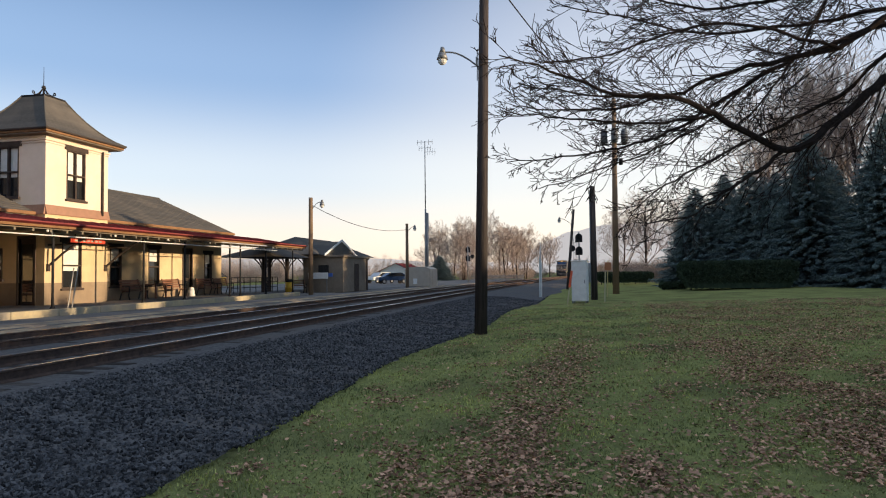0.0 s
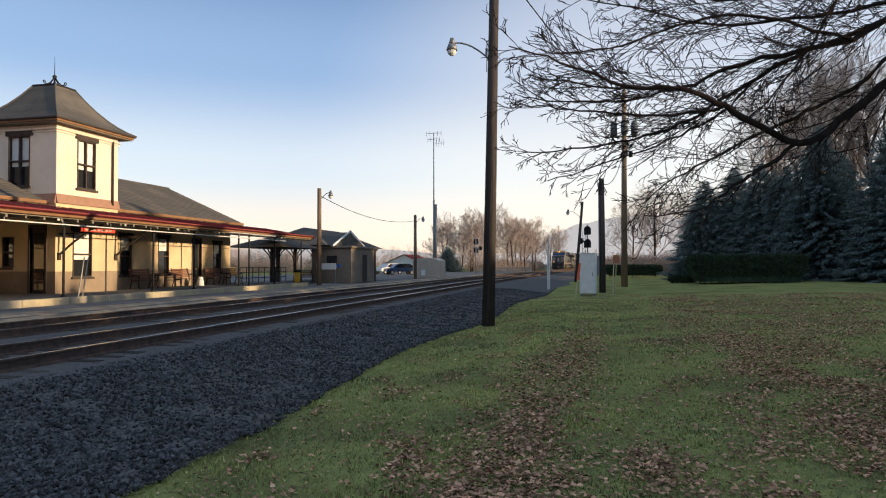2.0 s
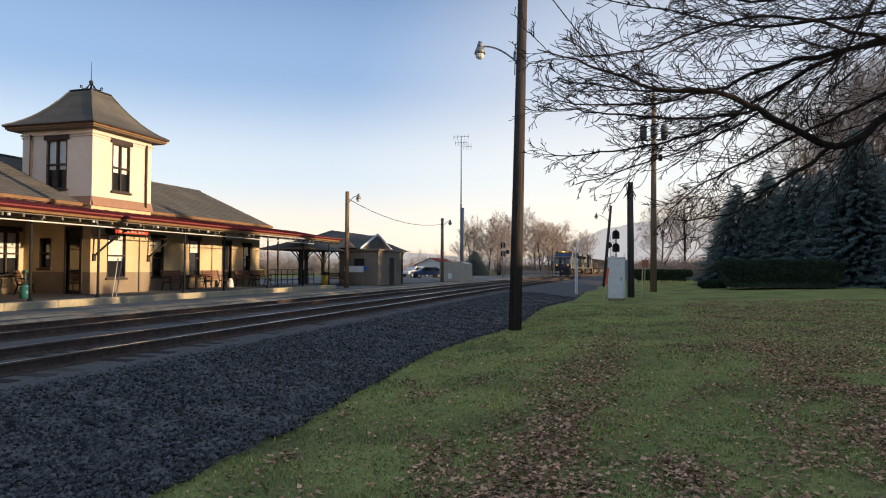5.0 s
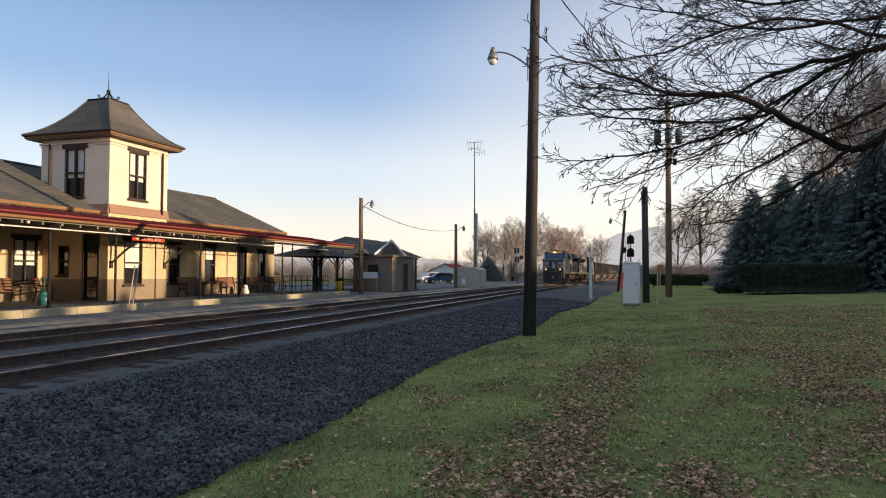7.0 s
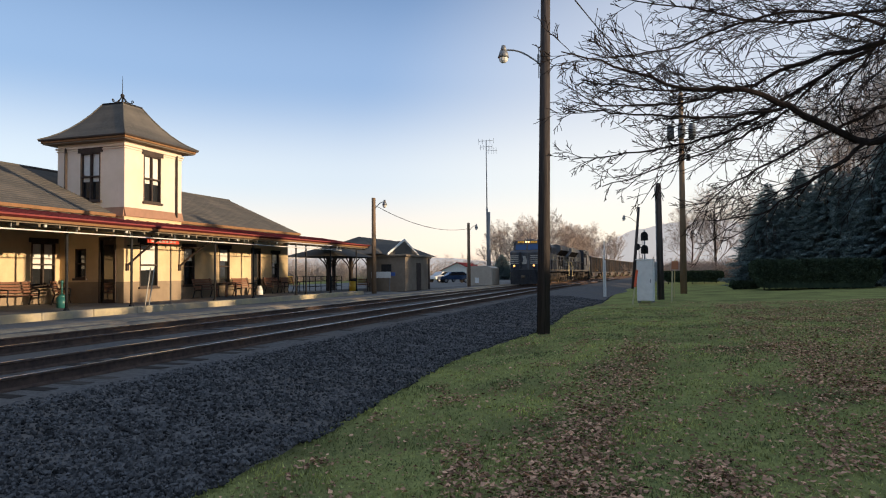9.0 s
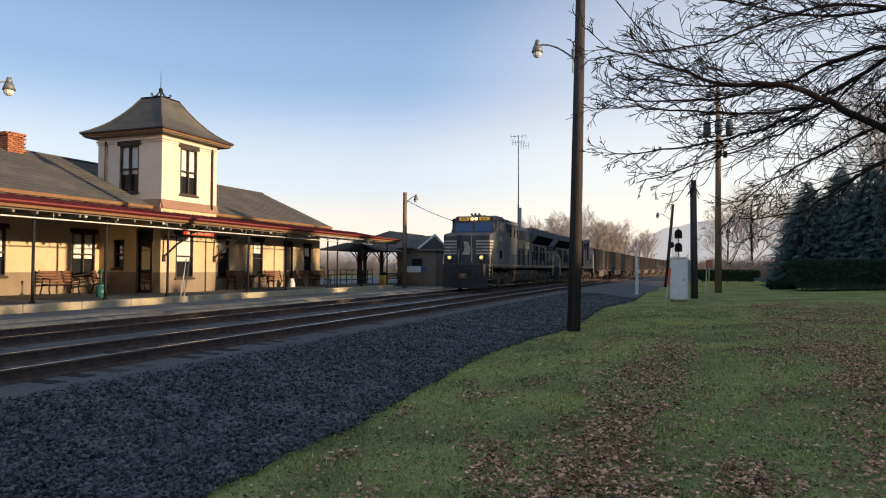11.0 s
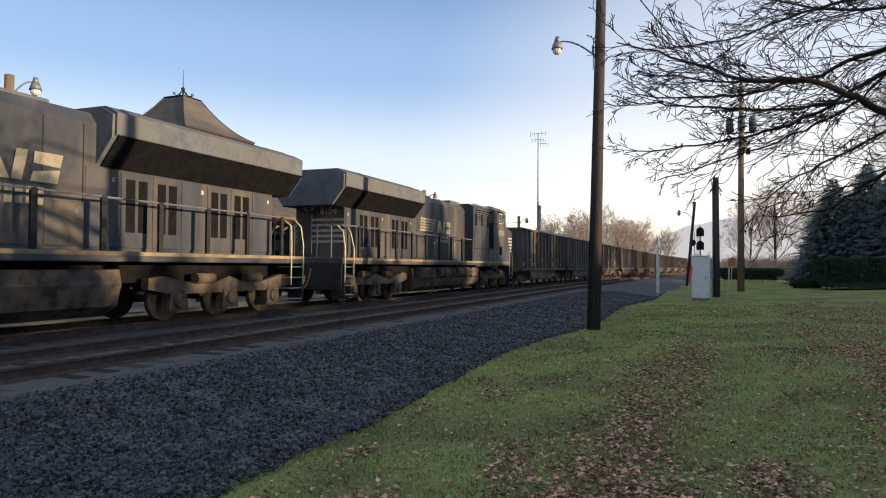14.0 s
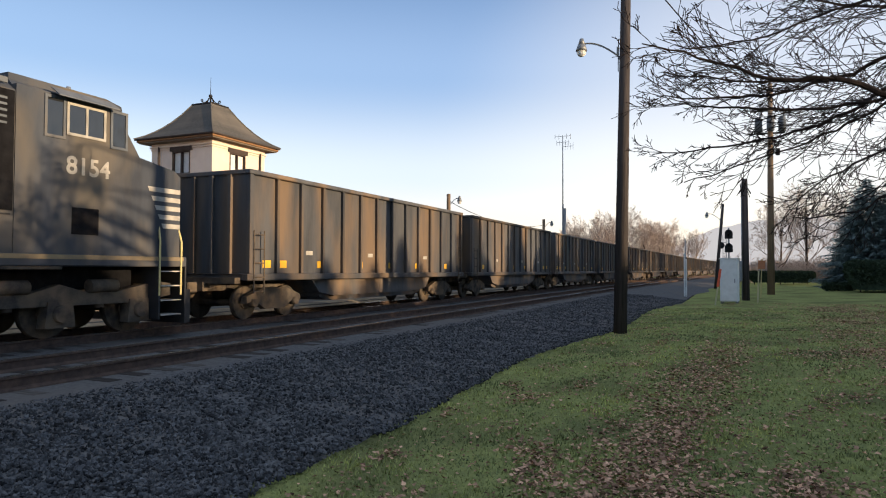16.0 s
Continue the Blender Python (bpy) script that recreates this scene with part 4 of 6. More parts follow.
def make_yard():
    sh = empty("platform_shelter", Matrix(), "open timber platform shelter with a dark hipped roof", "shelter")
    bm = bmesh.new()
    hip_roof(bm, -23.6, -19.4, 39.4, 46.6, 2.5, 3.2, 2.0)
    part("umbrella_roof", bm, SHINGLE, sh, "low hipped umbrella roof")
    bm = bmesh.new()
    hip_roof(bm, -25.2, -18.9, 45.2, 58.5, 2.78, 4.25, 3.0)
    part("roof", bm, SHINGLE, sh)
    bm = bmesh.new()
    prism(bm, [(45.6, 2.72), (52.2, 2.72), (48.9, 3.85)], "x", -21.8, -18.5)
    gb = part("gable", bm, SHINGLE, sh)
    for a, b in (((45.4, 2.66), (48.9, 3.86)), ((48.9, 3.86), (52.4, 2.66))):
        bm = bmesh.new()
        prism(bm, [(a[0], a[1]), (a[0], a[1] + 0.15), (b[0], b[1] + 0.15), (b[0], b[1])], "x", -18.498, -18.44)
        part("barge_board", bm, WHITE, gb, "white barge board")
    for x, y, zt in ((-21.5, 42.0, 2.55), (-21.5, 45.6, 2.55), (-19.6, 47.2, 2.8), (-19.6, 48.6, 2.8), (-19.6, 52.5, 2.8), (-19.6, 56.8, 2.8), (-24.6, 49, 2.8), (-24.6, 56, 2.8)):
        bm = bmesh.new()
        box(bm, x - 0.11, x + 0.11, y - 0.11, y + 0.11, 0.0, zt)
        po = part("post", bm, TRIMDARK, sh)
        for dx, dy in ((1, 0), (-1, 0), (0, 1), (0, -1)):
            bm = bmesh.new()
            pipe(bm, [(x + dx * 0.1, y + dy * 0.1, zt - 0.95), (x + dx * 0.28, y + dy * 0.28, zt - 0.5), (x + dx * 0.75, y + dy * 0.75, zt - 0.05)], 0.045)
            part("brace", bm, TRIMDARK, po)
    s = empty("equipment_shed", Matrix(), "small grey-tan flat-roofed equipment shed", "shed")
    wallm = mat("shed_wall", (0.24, 0.20, 0.155), (0.2, 0.165, 0.13), 3, 0.85, bump=0.2, bscale=30, stain=(0.17, 0.14, 0.11), sscale=0.8)
    boxpart("body", wallm, s, -20.4, -17.3, 46.0, 51.6, 0, 2.55, 0.02)
    boxpart("roof", wallm, s, -20.6, -17.15, 45.8, 51.8, 2.552, 2.72, 0.03)
    boxpart("window", IRON, s, -19.2, -18.4, 45.97, 45.998, 1.3, 2.0)
    boxpart("door", TRIMDARK, s, -17.296, -17.27, 48.4, 49.4, 0.02, 2.1)
    bm = bmesh.new()
    boxpart("downpipe", TRIMDARK, s, -17.294, -17.2, 51.2, 51.35, 0, 2.5)
    bm.free()
    n = empty("notice_board", pose(-18.9, 45.2, 0, 0, 0, 0), "white notice board on two legs before the shed", "sign")
    boxpart("panel", WHITE, n, -0.75, 0.75, -0.03, 0.03, 1.0, 1.45, 0.01)
    for x in (-0.65, 0.65):
        boxpart("leg", GALV, n, x - 0.03, x + 0.03, 0.032, 0.07, 0, 1.4)
    boxpart("small_sign", mat("blue_sign", (0.05, 0.12, 0.4), (0.04, 0.1, 0.35), 4, 0.5), n, 0.8, 1.1, -0.03, 0.02, 1.15, 1.4)
    c = empty("relay_cabinet", Matrix(), "tan metal relay cabinet with a rounded roof", "cabinet")
    tan = mat("cabinet_tan", (0.42, 0.36, 0.29), (0.36, 0.31, 0.25), 3, 0.6, bump=0.05)
    bm = bmesh.new()
    prism(bm, [(-18.3, 0), (-15.6, 0), (-15.6, 1.75), (-16.1, 2.0), (-17.8, 2.0), (-18.3, 1.75)], "y", 66.5, 69.8)
    part("body", bm, tan, c)
    boxpart("door", tan, c, -15.598, -15.56, 67.2, 69.0, 0.1, 1.7)
    boxpart("vent", WHITE, c, -17.4, -17.0, 66.46, 66.498, 0.25, 0.8)
    # bin, railing
    b = empty("litter_bin", pose(-20.7, 44.3, 0.0), "yellow litter bin with a dark lid", "bin")
    bm = bmesh.new()
    rod(bm, (0, 0, 0), (0, 0, 0.8), 0.27, 0.3, 14)
    part("body", bm, YELLOWTAG, b)
    bm = bmesh.new()
    rod(bm, (0, 0, 0.8), (0, 0, 1.0), 0.31, 0.16, 14)
    part("lid", bm, IRON, b)
    r = empty("railing", Matrix(), "black iron railing beside the shelter", "railing")
    for i in range(9):
        bm = bmesh.new()
        rod(bm, (-24.5, 43 + i * 0.9, 0), (-24.5, 43 + i * 0.9, 1.15), 0.03, None, 6)
        part("post", bm, IRON, r)
    for z in (0.4, 0.8, 1.15):
        bm = bmesh.new()
        rod(bm, (-24.5, 43, z), (-24.5, 50.2, z), 0.025, None, 6)
        part("rail", bm, IRON, r)
    # far houses
    h = empty("white_house", pose(-10.6, 39, -0.2) @ Matrix.Diagonal((1, 1, 0.74, 1)), "small white gabled garage house with a red roof", "house")
    bm = bmesh.new()
    prism(bm, [(-33.5, 0), (-26.5, 0), (-26.5, 2.9), (-30, 5.0), (-33.5, 2.9)], "y", 101, 113)
    part("wall", bm, WHITE, h)
    for sx in (-1, 1):
        bm = bmesh.new()
        sloped(bm, [(-30, 100.6, 5.15), (-30, 113.4, 5.15), (-30 + sx * 3.9, 113.4, 2.8), (-30 + sx * 3.9, 100.6, 2.8)], 0.12)
        part("roof", bm, REDROOF, h)
    boxpart("door", mat("garage_grey", (0.3, 0.3, 0.31), None, 3, 0.7), h, -31.3, -28.7, 100.95, 100.998, 0, 2.2)
    h = empty("yellow_house", pose(-19.6, 29.5, -1.0) @ Matrix.Diagonal((0.72, 0.72, 0.72, 1)), "pale yellow gabled house with white windows", "house")
    yel = mat("yellow_siding", (0.62, 0.47, 0.14), (0.56, 0.42, 0.13), 3, 0.8)
    bm = bmesh.new()
    prism(bm, [(-72, -2), (-66, -2), (-66, 3.0), (-69, 4.6), (-72, 3.0)], "y", 112, 120)
    part("wall", bm, yel, h)
    for sx in (-1, 1):
        bm = bmesh.new()
        sloped(bm, [(-69, 111.7, 4.75), (-69, 120.3, 4.75), (-69 + sx * 3.4, 120.3, 2.9), (-69 + sx * 3.4, 111.7, 2.9)], 0.12)
        part("roof", bm, SHINGLE, h)
    for x, z in ((-70.6, 1.2), (-67.6, 1.2), (-69.1, 3.2)):
        w = boxpart("window", WHITE, h, x - 0.45, x + 0.45, 111.93, 111.998, z, z + 1.1)
        boxpart("pane", GLASS, w, x - 0.35, x + 0.35, 111.9, 111.929, z + 0.1, z + 1.0)


make_yard()


def make_lawn_extras():
    s = empty("marker_sign", pose(1.25, 44.2, -0.5, 0, 2, 0), "small orange-brown plate on a thin yellow stake", "sign")
    boxpart("stake", mat("yellow_stake", (0.5, 0.42, 0.2), None, 5, 0.8), s, -0.03, 0.03, -0.02, 0.02, 0, 2.5, 0.005)
    boxpart("plate", mat("orange_plate", (0.42, 0.17, 0.08), (0.34, 0.14, 0.07), 5, 0.7), s, -0.2, 0.2, -0.035, -0.021, 1.9, 2.4, 0.01)
    t = empty("storage_tank", pose(-27.5, 66.5, 0), "pale tan storage tank with a rounded top", "tank")
    bm = bmesh.new()
    rod(bm, (0, 0, 0), (0, 0, 2.2), 1.25, 1.25, 24)
    rod(bm, (0, 0, 2.2), (0, 0, 2.6), 1.25, 0.85, 24)
    rod(bm, (0, 0, 2.6), (0, 0, 2.75), 0.85, 0.2, 24)
    part("body", bm, CONCRETE, t)
    bm = bmesh.new()
    rod(bm, (1.26, -0.2, 0), (1.26, -0.2, 2.3), 0.03)
    part("pipe", bm, GALV, t)
    f = empty("fence", Matrix(), "low grey board fence beyond the yard", "fence")
    for i in range(9):
        boxpart("post", CONCRETE, f, -19.9 + i * 1.1, -19.8 + i * 1.1, 118.0, 118.1, -0.4, 1.0)
    for z in (0.1, 0.6):
        boxpart("board", CONCRETE, f, -20.2, -10.8, 117.94, 117.998, z, z + 0.22)


make_lawn_extras()
for x, y, rz in ((-20.6, 45.2, 90), (-21.0, 48.6, 20), (-21.0, 50.6, 0)):
    copy_thing(first_bench, pose(x, y, 0.0, 0, 0, rz))


def make_car(m, colour, label):
    c = empty("car", m, label, "car")
    bm = bmesh.new()
    prism(bm, [(-2.2, 0.45), (-2.15, 0.85), (-1.3, 0.98), (-0.6, 1.5), (1.1, 1.52), (1.9, 1.0), (2.2, 0.9), (2.25, 0.45)], "y", -0.85, 0.85)
    bmesh.ops.bevel(bm, geom=bm.edges[:], offset=0.06, segments=2, affect="EDGES")
    part("body", bm, mat("car_paint", colour, None, 2, 0.25, 0.3), c)
    for sy in (-1, 1):
        bm = bmesh.new()
        prism(bm, [(-1.1, 1.0), (-0.52, 1.44), (1.02, 1.45), (1.6, 1.02)], "y", sy * 0.852, sy * 0.862)
        part("side_window", bm, GLASS, c)
        for x in (-1.4, 1.4):
            bm = bmesh.new()
            rod(bm, (x, sy * 0.7, 0.32), (x, sy * 0.88, 0.32), 0.32, 0.32, 16)
            w = part("wheel", bm, IRON, c)
            bm = bmesh.new()
            rod(bm, (x, sy * 0.88, 0.32), (x, sy * 0.89, 0.32), 0.19, 0.17, 12)
            part("rim", bm, GALV, w)
    return c


make_car(pose(-26.0, 88, -0.04, 0, 0, 35), (0.03, 0.06, 0.13), "dark blue parked saloon car on the yard")
make_car(pose(-28.9, 92, 0.0, 0, 0, 60), (0.6, 0.6, 0.6), "white parked car on the yard")

# ---- vegetation ----
rng = np.random.default_rng(7)


class Tubes:
    """Gathers tapered tubes into one mesh."""
    def __init__(self):
        self.v, self.f = [], []

    def add(self, pts, r0, r1, n=4):
        base = len(self.v)
        m = len(pts)
        for i, p in enumerate(pts):
            d = (pts[min(i + 1, m - 1)] - pts[max(i - 1, 0)])
            d.normalize()
            u = d.orthogonal().normalized()
            w = d.cross(u)
            r = r0 + (r1 - r0) * i / (m - 1)
            for k in range(n):
                a = 2 * math.pi * k / n
                self.v.append(p + (u * math.cos(a) + w * math.sin(a)) * r)
        for i in range(m - 1):
            for k in range(n):
                a, b = base + i * n + k, base + i * n + (k + 1) % n
                self.f.append((a, b, b + n, a + n))


def rand_dir(r):
    v = Vector((r.uniform(-1, 1), r.uniform(-1, 1), r.uniform(-1, 1)))
    return v.normalized() if v.length > 0.1 else Vector((0, 0, 1))


def twig(tb, r, p, d, length, rad, depth, up=0.05, wig=0.16, kids=(3, 5), fade=0.55, nmin=0.0, fork=(28, 58)):
    """A crooked branch that forks into smaller ones."""
    n = max(3, int(5 + length * 2)) if depth > 0 else 3
    pts, dirs = [p.copy()], []
    d = d.normalized()
    for i in range(n):
        d = (d + rand_dir(r) * wig + Vector((0, 0, up))).normalized()
        pts.append(pts[-1] + d * (length / n))
        dirs.append(d.copy())
    tb.add(pts, rad, max(rad * 0.35, nmin), 5 if rad > 0.02 else 3)
    if depth <= 0:
        return
    k = r.randint(*kids)
    for j in range(k):
        t = 0.25 + 0.75 * (j + r.uniform(0.1, 0.9)) / k
        i = min(n - 1, int(t * n))
        base = pts[i].lerp(pts[i + 1], min(1, max(0, t * n - i)))
        side = dirs[i].cross(rand_dir(r)).normalized()
        a = radians(r.uniform(*fork))
        nd = dirs[i] * math.cos(a) + side * math.sin(a)
        rr = max(rad * (1 - 0.6 * t) * 0.6, nmin)
        twig(tb, r, base, nd, length * fade * r.uniform(0.7, 1.2) * (1.15 - 0.4 * t), rr, depth - 1, up, wig, kids, fade, nmin, fork)


def make_bare_tree(seed, height, spread, depth=4, rad=None, label="bare grey-brown winter tree", nmin=0.014):
    r = random.Random(seed)
    t = empty("bare_tree", Matrix(), label, "tree", "bare trees")
    rad = rad or height * 0.016
    tb = Tubes()
    pts = [Vector((0, 0, -0.3))]
    d = Vector((0, 0, 1))
    for i in range(7):
        d = (d + rand_dir(r) * 0.06).normalized()
        pts.append(pts[-1] + d * (height * 0.62 / 7))
    tb.add(pts, rad, rad * 0.45, 8)
    soup("trunk", [tuple(v) for v in tb.v], tb.f, BARK, t)
    tb = Tubes()
    limbs = 16
    for j in range(limbs):
        f = 0.28 + 0.72 * j / (limbs - 1)
        i = min(6, int(f * 7))
        p = pts[i].lerp(pts[i + 1], f * 7 - i)
        a = j * 2.4 + r.uniform(-0.4, 0.4)
        tilt = radians(r.uniform(35, 60) * (1.15 - 0.6 * f))
        nd = Vector((math.cos(a) * math.sin(tilt), math.sin(a) * math.sin(tilt), math.cos(tilt)))
        twig(tb, r, p, nd, height * (0.42 - 0.10 * f) * spread, rad * 0.42 * (1.1 - 0.5 * f), depth - 1, 0.035, 0.15, (4, 6), 0.55, nmin)
    soup("crown", [tuple(v) for v in tb.v], tb.f, TWIG, t)
    return t


def make_conifer(seed, height, radius, label="dark green spruce with drooping branches"):
    r = np.random.default_rng(seed)
    t = empty("conifer", Matrix(), label, "tree", "conifers")
    bm = bmesh.new()
    rod(bm, (0, 0, -0.3), (0, 0, height * 0.97), 0.018 * height, 0.01, 8)
    part("trunk", bm, BARK, t)
    verts, faces = [], []
    tiers = int(height * 4.2)
    for i in range(tiers):
        f = (i + 0.5) / tiers
        z0 = height * (0.03 + 0.96 * f)
        reach = radius * (1 - f) ** 0.68 * (1 + 0.12 * math.sin(i * 2.1)) + 0.08
        nb = max(6, int(20 * (1 - f) + 7))
        for j in range(nb):
            a = j * 2 * math.pi / nb + i * 1.1 + r.uniform(-0.2, 0.2)
            L = reach * r.uniform(0.72, 1.12)
            ca, sa = math.cos(a), math.sin(a)
            m = max(4, int(L * 9))
            for q in range(m):
                u = (q + r.uniform(0.2, 1.0)) / m
                if u < 0.25 and L > 1:
                    continue
                rr = L * u
                zz = z0 - 0.32 * rr * (0.5 + 0.5 * u) + 0.16 * L * u ** 3 + r.uniform(-0.08, 0.08)
                for sd in (-1, 1):
                    w = (0.16 + 0.30 * L * (1 - u) * 0.5) * r.uniform(0.6, 1.3)
                    aa = a + sd * r.uniform(0.35, 0.9)
                    p0 = (ca * rr, sa * rr, zz)
                    ex, ey = math.cos(aa) * w, math.sin(aa) * w
                    dz = r.uniform(-0.22, 0.02) * w * 2
                    b = len(verts)
                    k = 0.28 * w
                    verts += [(p0[0], p0[1], p0[2] + 0.02), (p0[0] + ex * 0.55 - ey * 0.3, p0[1] + ey * 0.55 + ex * 0.3, p0[2] + dz * 0.4 - k * 0.3), (p0[0] + ex, p0[1] + ey, p0[2] + dz), (p0[0] + ex * 0.5 + ey * 0.3, p0[1] + ey * 0.5 - ex * 0.3, p0[2] + dz * 0.5 - k)]
                    faces.append((b, b + 1, b + 2, b + 3))
                for _ in range(3 if u > 0.45 else 0):
                    w = r.uniform(0.10, 0.21)
                    ta = a + r.uniform(-0.9, 0.9)
                    ox, oy = math.cos(ta), math.sin(ta)
                    b = len(verts)
                    x, y, z = ca * rr + r.uniform(-0.16, 0.16), sa * rr + r.uniform(-0.16, 0.16), zz + r.uniform(-0.1, 0.06)
                    verts += [(x, y, z), (x - oy * w * 0.3 + ox * w * 0.45, y + ox * w * 0.3 + oy * w * 0.45, z - w * 0.3), (x + ox * w, y + oy * w, z - w * 0.8), (x + oy * w * 0.3 + ox * w * 0.45, y - ox * w * 0.3 + oy * w * 0.45, z - w * 0.3)]
                    faces.append((b, b + 1, b + 2, b + 3))
    soup("crown", verts, faces, CONIFER, t)
    return t


def make_hedge(m, lx, ly, h, n, label):
    """A clipped hedge, wider above than below, clad in small leaf clumps."""
    r = np.random.default_rng(int(lx * 100))
    t = empty("hedge", m, label, "hedge", "hedges")
    bm = bmesh.new()
    prism(bm, [(-lx / 2 + 0.5, 0.12), (lx / 2 - 0.5, 0.12), (lx / 2 - 0.08, h * 0.45), (lx / 2 - 0.14, h - 0.2), (lx / 2 - 0.4, h - 0.1), (-lx / 2 + 0.4, h - 0.1), (-lx / 2 + 0.14, h - 0.2), (-lx / 2 + 0.08, h * 0.45)], "y", -ly / 2 + 0.15, ly / 2 - 0.15)
    part("stem_mass", bm, HEDGE, t)
    for k in range(5):
        bm = bmesh.new()
        x = -lx / 2 + lx * (k + 0.5) / 5
        rod(bm, (x, 0, -0.25), (x, 0, 0.3), 0.05)
        part("stem", bm, BARK, t)
    verts, faces = [], []
    for i in range(n):
        face = r.choice(4, p=(0.42, 0.30, 0.14, 0.14))
        u, v = r.uniform(-1, 1), r.uniform(0, 1)
        bulge = 1 - 0.28 * (1 - min(1, v / 0.45)) ** 1.5
        if face == 0:
            p = np.array((u * lx / 2 * bulge, -ly / 2 * bulge, 0.1 + v * (h - 0.1)))
        elif face == 1:
            p = np.array((u * lx / 2, r.uniform(-1, 1) * ly / 2, h + 0.06 * noise.noise((u * 4, v * 3, 0.3))))
        else:
            p = np.array(((1 if face == 2 else -1) * lx / 2 * bulge, u * ly / 2, 0.1 + v * (h - 0.1)))
        e = max(0, abs(p[0]) / (lx / 2) - 0.93)
        if p[2] > h * 0.86:
            p[2] -= e * 1.6
        p = p + r.normal(0, 0.045, 3)
        a, b = r.normal(0, 1, 3), r.normal(0, 1, 3)
        a /= np.linalg.norm(a)
        b /= np.linalg.norm(b)
        s = r.uniform(0.05, 0.12)
        k = len(verts)
        verts += [tuple(p - a * s), tuple(p + b * s * 0.6), tuple(p + a * s), tuple(p - b * s * 0.6)]
        faces.append((k, k + 1, k + 2, k + 3))
    soup("foliage", verts, faces, HEDGE, t)
    return t


make_hedge(pose(11.0, 54.3, -0.1, 0, 0, -2), 7.9, 3.4, 2.05, 16000, "broad clipped dark green hedge on the lawn")
make_hedge(pose(6.9, 57.5, -0.26), 2.0, 1.3, 0.62, 2600, "low dark evergreen mound on the lawn")
make_hedge(pose(4.4, 84, -0.12), 6.6, 3.0, 1.3, 7000, "low clipped dark green hedge at the lawn's far end")

spruce = [make_conifer(11, 9.8, 4.2), make_conifer(12, 10.6, 4.1, "dark blue-green spruce behind the hedge"), make_conifer(13, 12.6, 4.6)]
spruce[0].matrix_basis = pose(10.7, 70, -0.1)
spruce[1].matrix_basis = pose(14.8, 66, 0.0, 0, 0, 40)
spruce[2].matrix_basis = pose(18.0, 60, 0.1, 0, 0, 80)
# the easternmost copies stand out of view, added to shade the lawn
for k, x, y, rz in ((1, 13.2, 69, 20), (1, 17.5, 72, 200), (2, 21.5, 54, 10), (0, 16.5, 63.5, 33), (1, 20.6, 63, 300), (2, 24.5, 48, 140), (0, 22.5, 70, 77), (1, 26.5, 57, 12), (2, 28.5, 42, 222), (0, 31.5, 35, 300), (1, 33, 28, 60)):
    copy_thing(spruce[k], pose(x, y, 0.2, 0, 0, rz))

bare = [make_bare_tree(21, 15, 1.0), make_bare_tree(22, 12, 1.15, label="spreading bare winter tree beyond the lawn"), make_bare_tree(23, 24, 0.95, label="tall bare winter tree behind the spruces")]
bare[0].matrix_basis = pose(9.5, 112, 0)
bare[1].matrix_basis = pose(14, 101, 0)
bare[2].matrix_basis = pose(21, 86, 0)
for k, x, y, rz in ((1, 6, 118, 50), (1, 22, 112, 200), (0, 19, 98, 80), (1, 24, 100, 310), (2, 26, 76, 20), (0, 28, 84, 150), (2, 31, 66, 260), (1, 33, 62, 70), (2, 23, 80, 95), (2, 36, 70, 170), (2, 28, 92, 5), (2, 21, 72, 115), (0, 36, 52, 12), (2, 39, 60, 140), (2, 33, 74, 44), (2, 25, 69, 250), (1, 29, 70, 130), (2, 34, 58, 310), (2, 42, 64, 30), (1, 38, 78, 90),
                    (1, -24, 132, 20), (0, -21, 140, 150), (1, -18.5, 146, 280), (0, -27, 150, 75), (1, -17, 160, 190), (1, -13.5, 205, 40), (0, -12, 225, 100), (1, -31, 138, 10), (1, -36, 160, 200), (0, -16, 176, 222), (1, -20, 170, 60)):
    copy_thing(bare[k], pose(x, y, 0 if x > 0 else -0.3, 0, 0, rz))
# unseen spruce rows added east of the lawn, to shade it and shape the sun
rp = random.Random(17)
y = -24.0
while y < 47:
    k = rp.randint(0, 2)
    o = copy_thing(spruce[k], pose(27 + rp.uniform(-2, 3), y, 0.2, 0, 0, rp.uniform(0, 360)))
    f = rp.uniform(4.8, 6.6) / (9.8, 10.6, 12.6)[k]
    o.scale = (f, f, f)
    y += rp.uniform(3.4, 5.4)
y = -30.0
while y < 44:
    k = rp.randint(0, 1)
    o = copy_thing(spruce[k], pose(34 + rp.uniform(-1.2, 1.2), y, 0.2, 0, 0, rp.uniform(0, 360)))
    o.scale = (0.8, 0.8, (rp.uniform(5.0, 6.7) + (0.5 if y < 9 else 0)) / (9.8, 10.6)[k])
    y += rp.uniform(1.0, 1.5)
copy_thing(spruce[0], pose(-26.5, 121, -0.2, 0, 0, 20)).scale = (0.75, 0.75, 0.5)
for k, x, y, rz, f in ((1, -25.2, 127, 33, 0.8), (1, -23.0, 125, 120, 0.72), (0, -20.6, 128, 60, 0.62), (1, -16.4, 138, 210, 0.95), (1, -14.6, 143, 300, 0.9), (1, -13.2, 150, 15, 0.7)):
    copy_thing(bare[k], pose(x, y, -0.3, 0, 0, rz)).scale = (f, f, f)
copy_thing(spruce[1], pose(-38.6, 90, -0.1, 0, 0, 20)).scale = (0.36, 0.36, 0.36)
copy_thing(spruce[1], pose(-47, 134, -0.6, 0, 0, 70)).scale = (0.6, 0.6, 0.36)


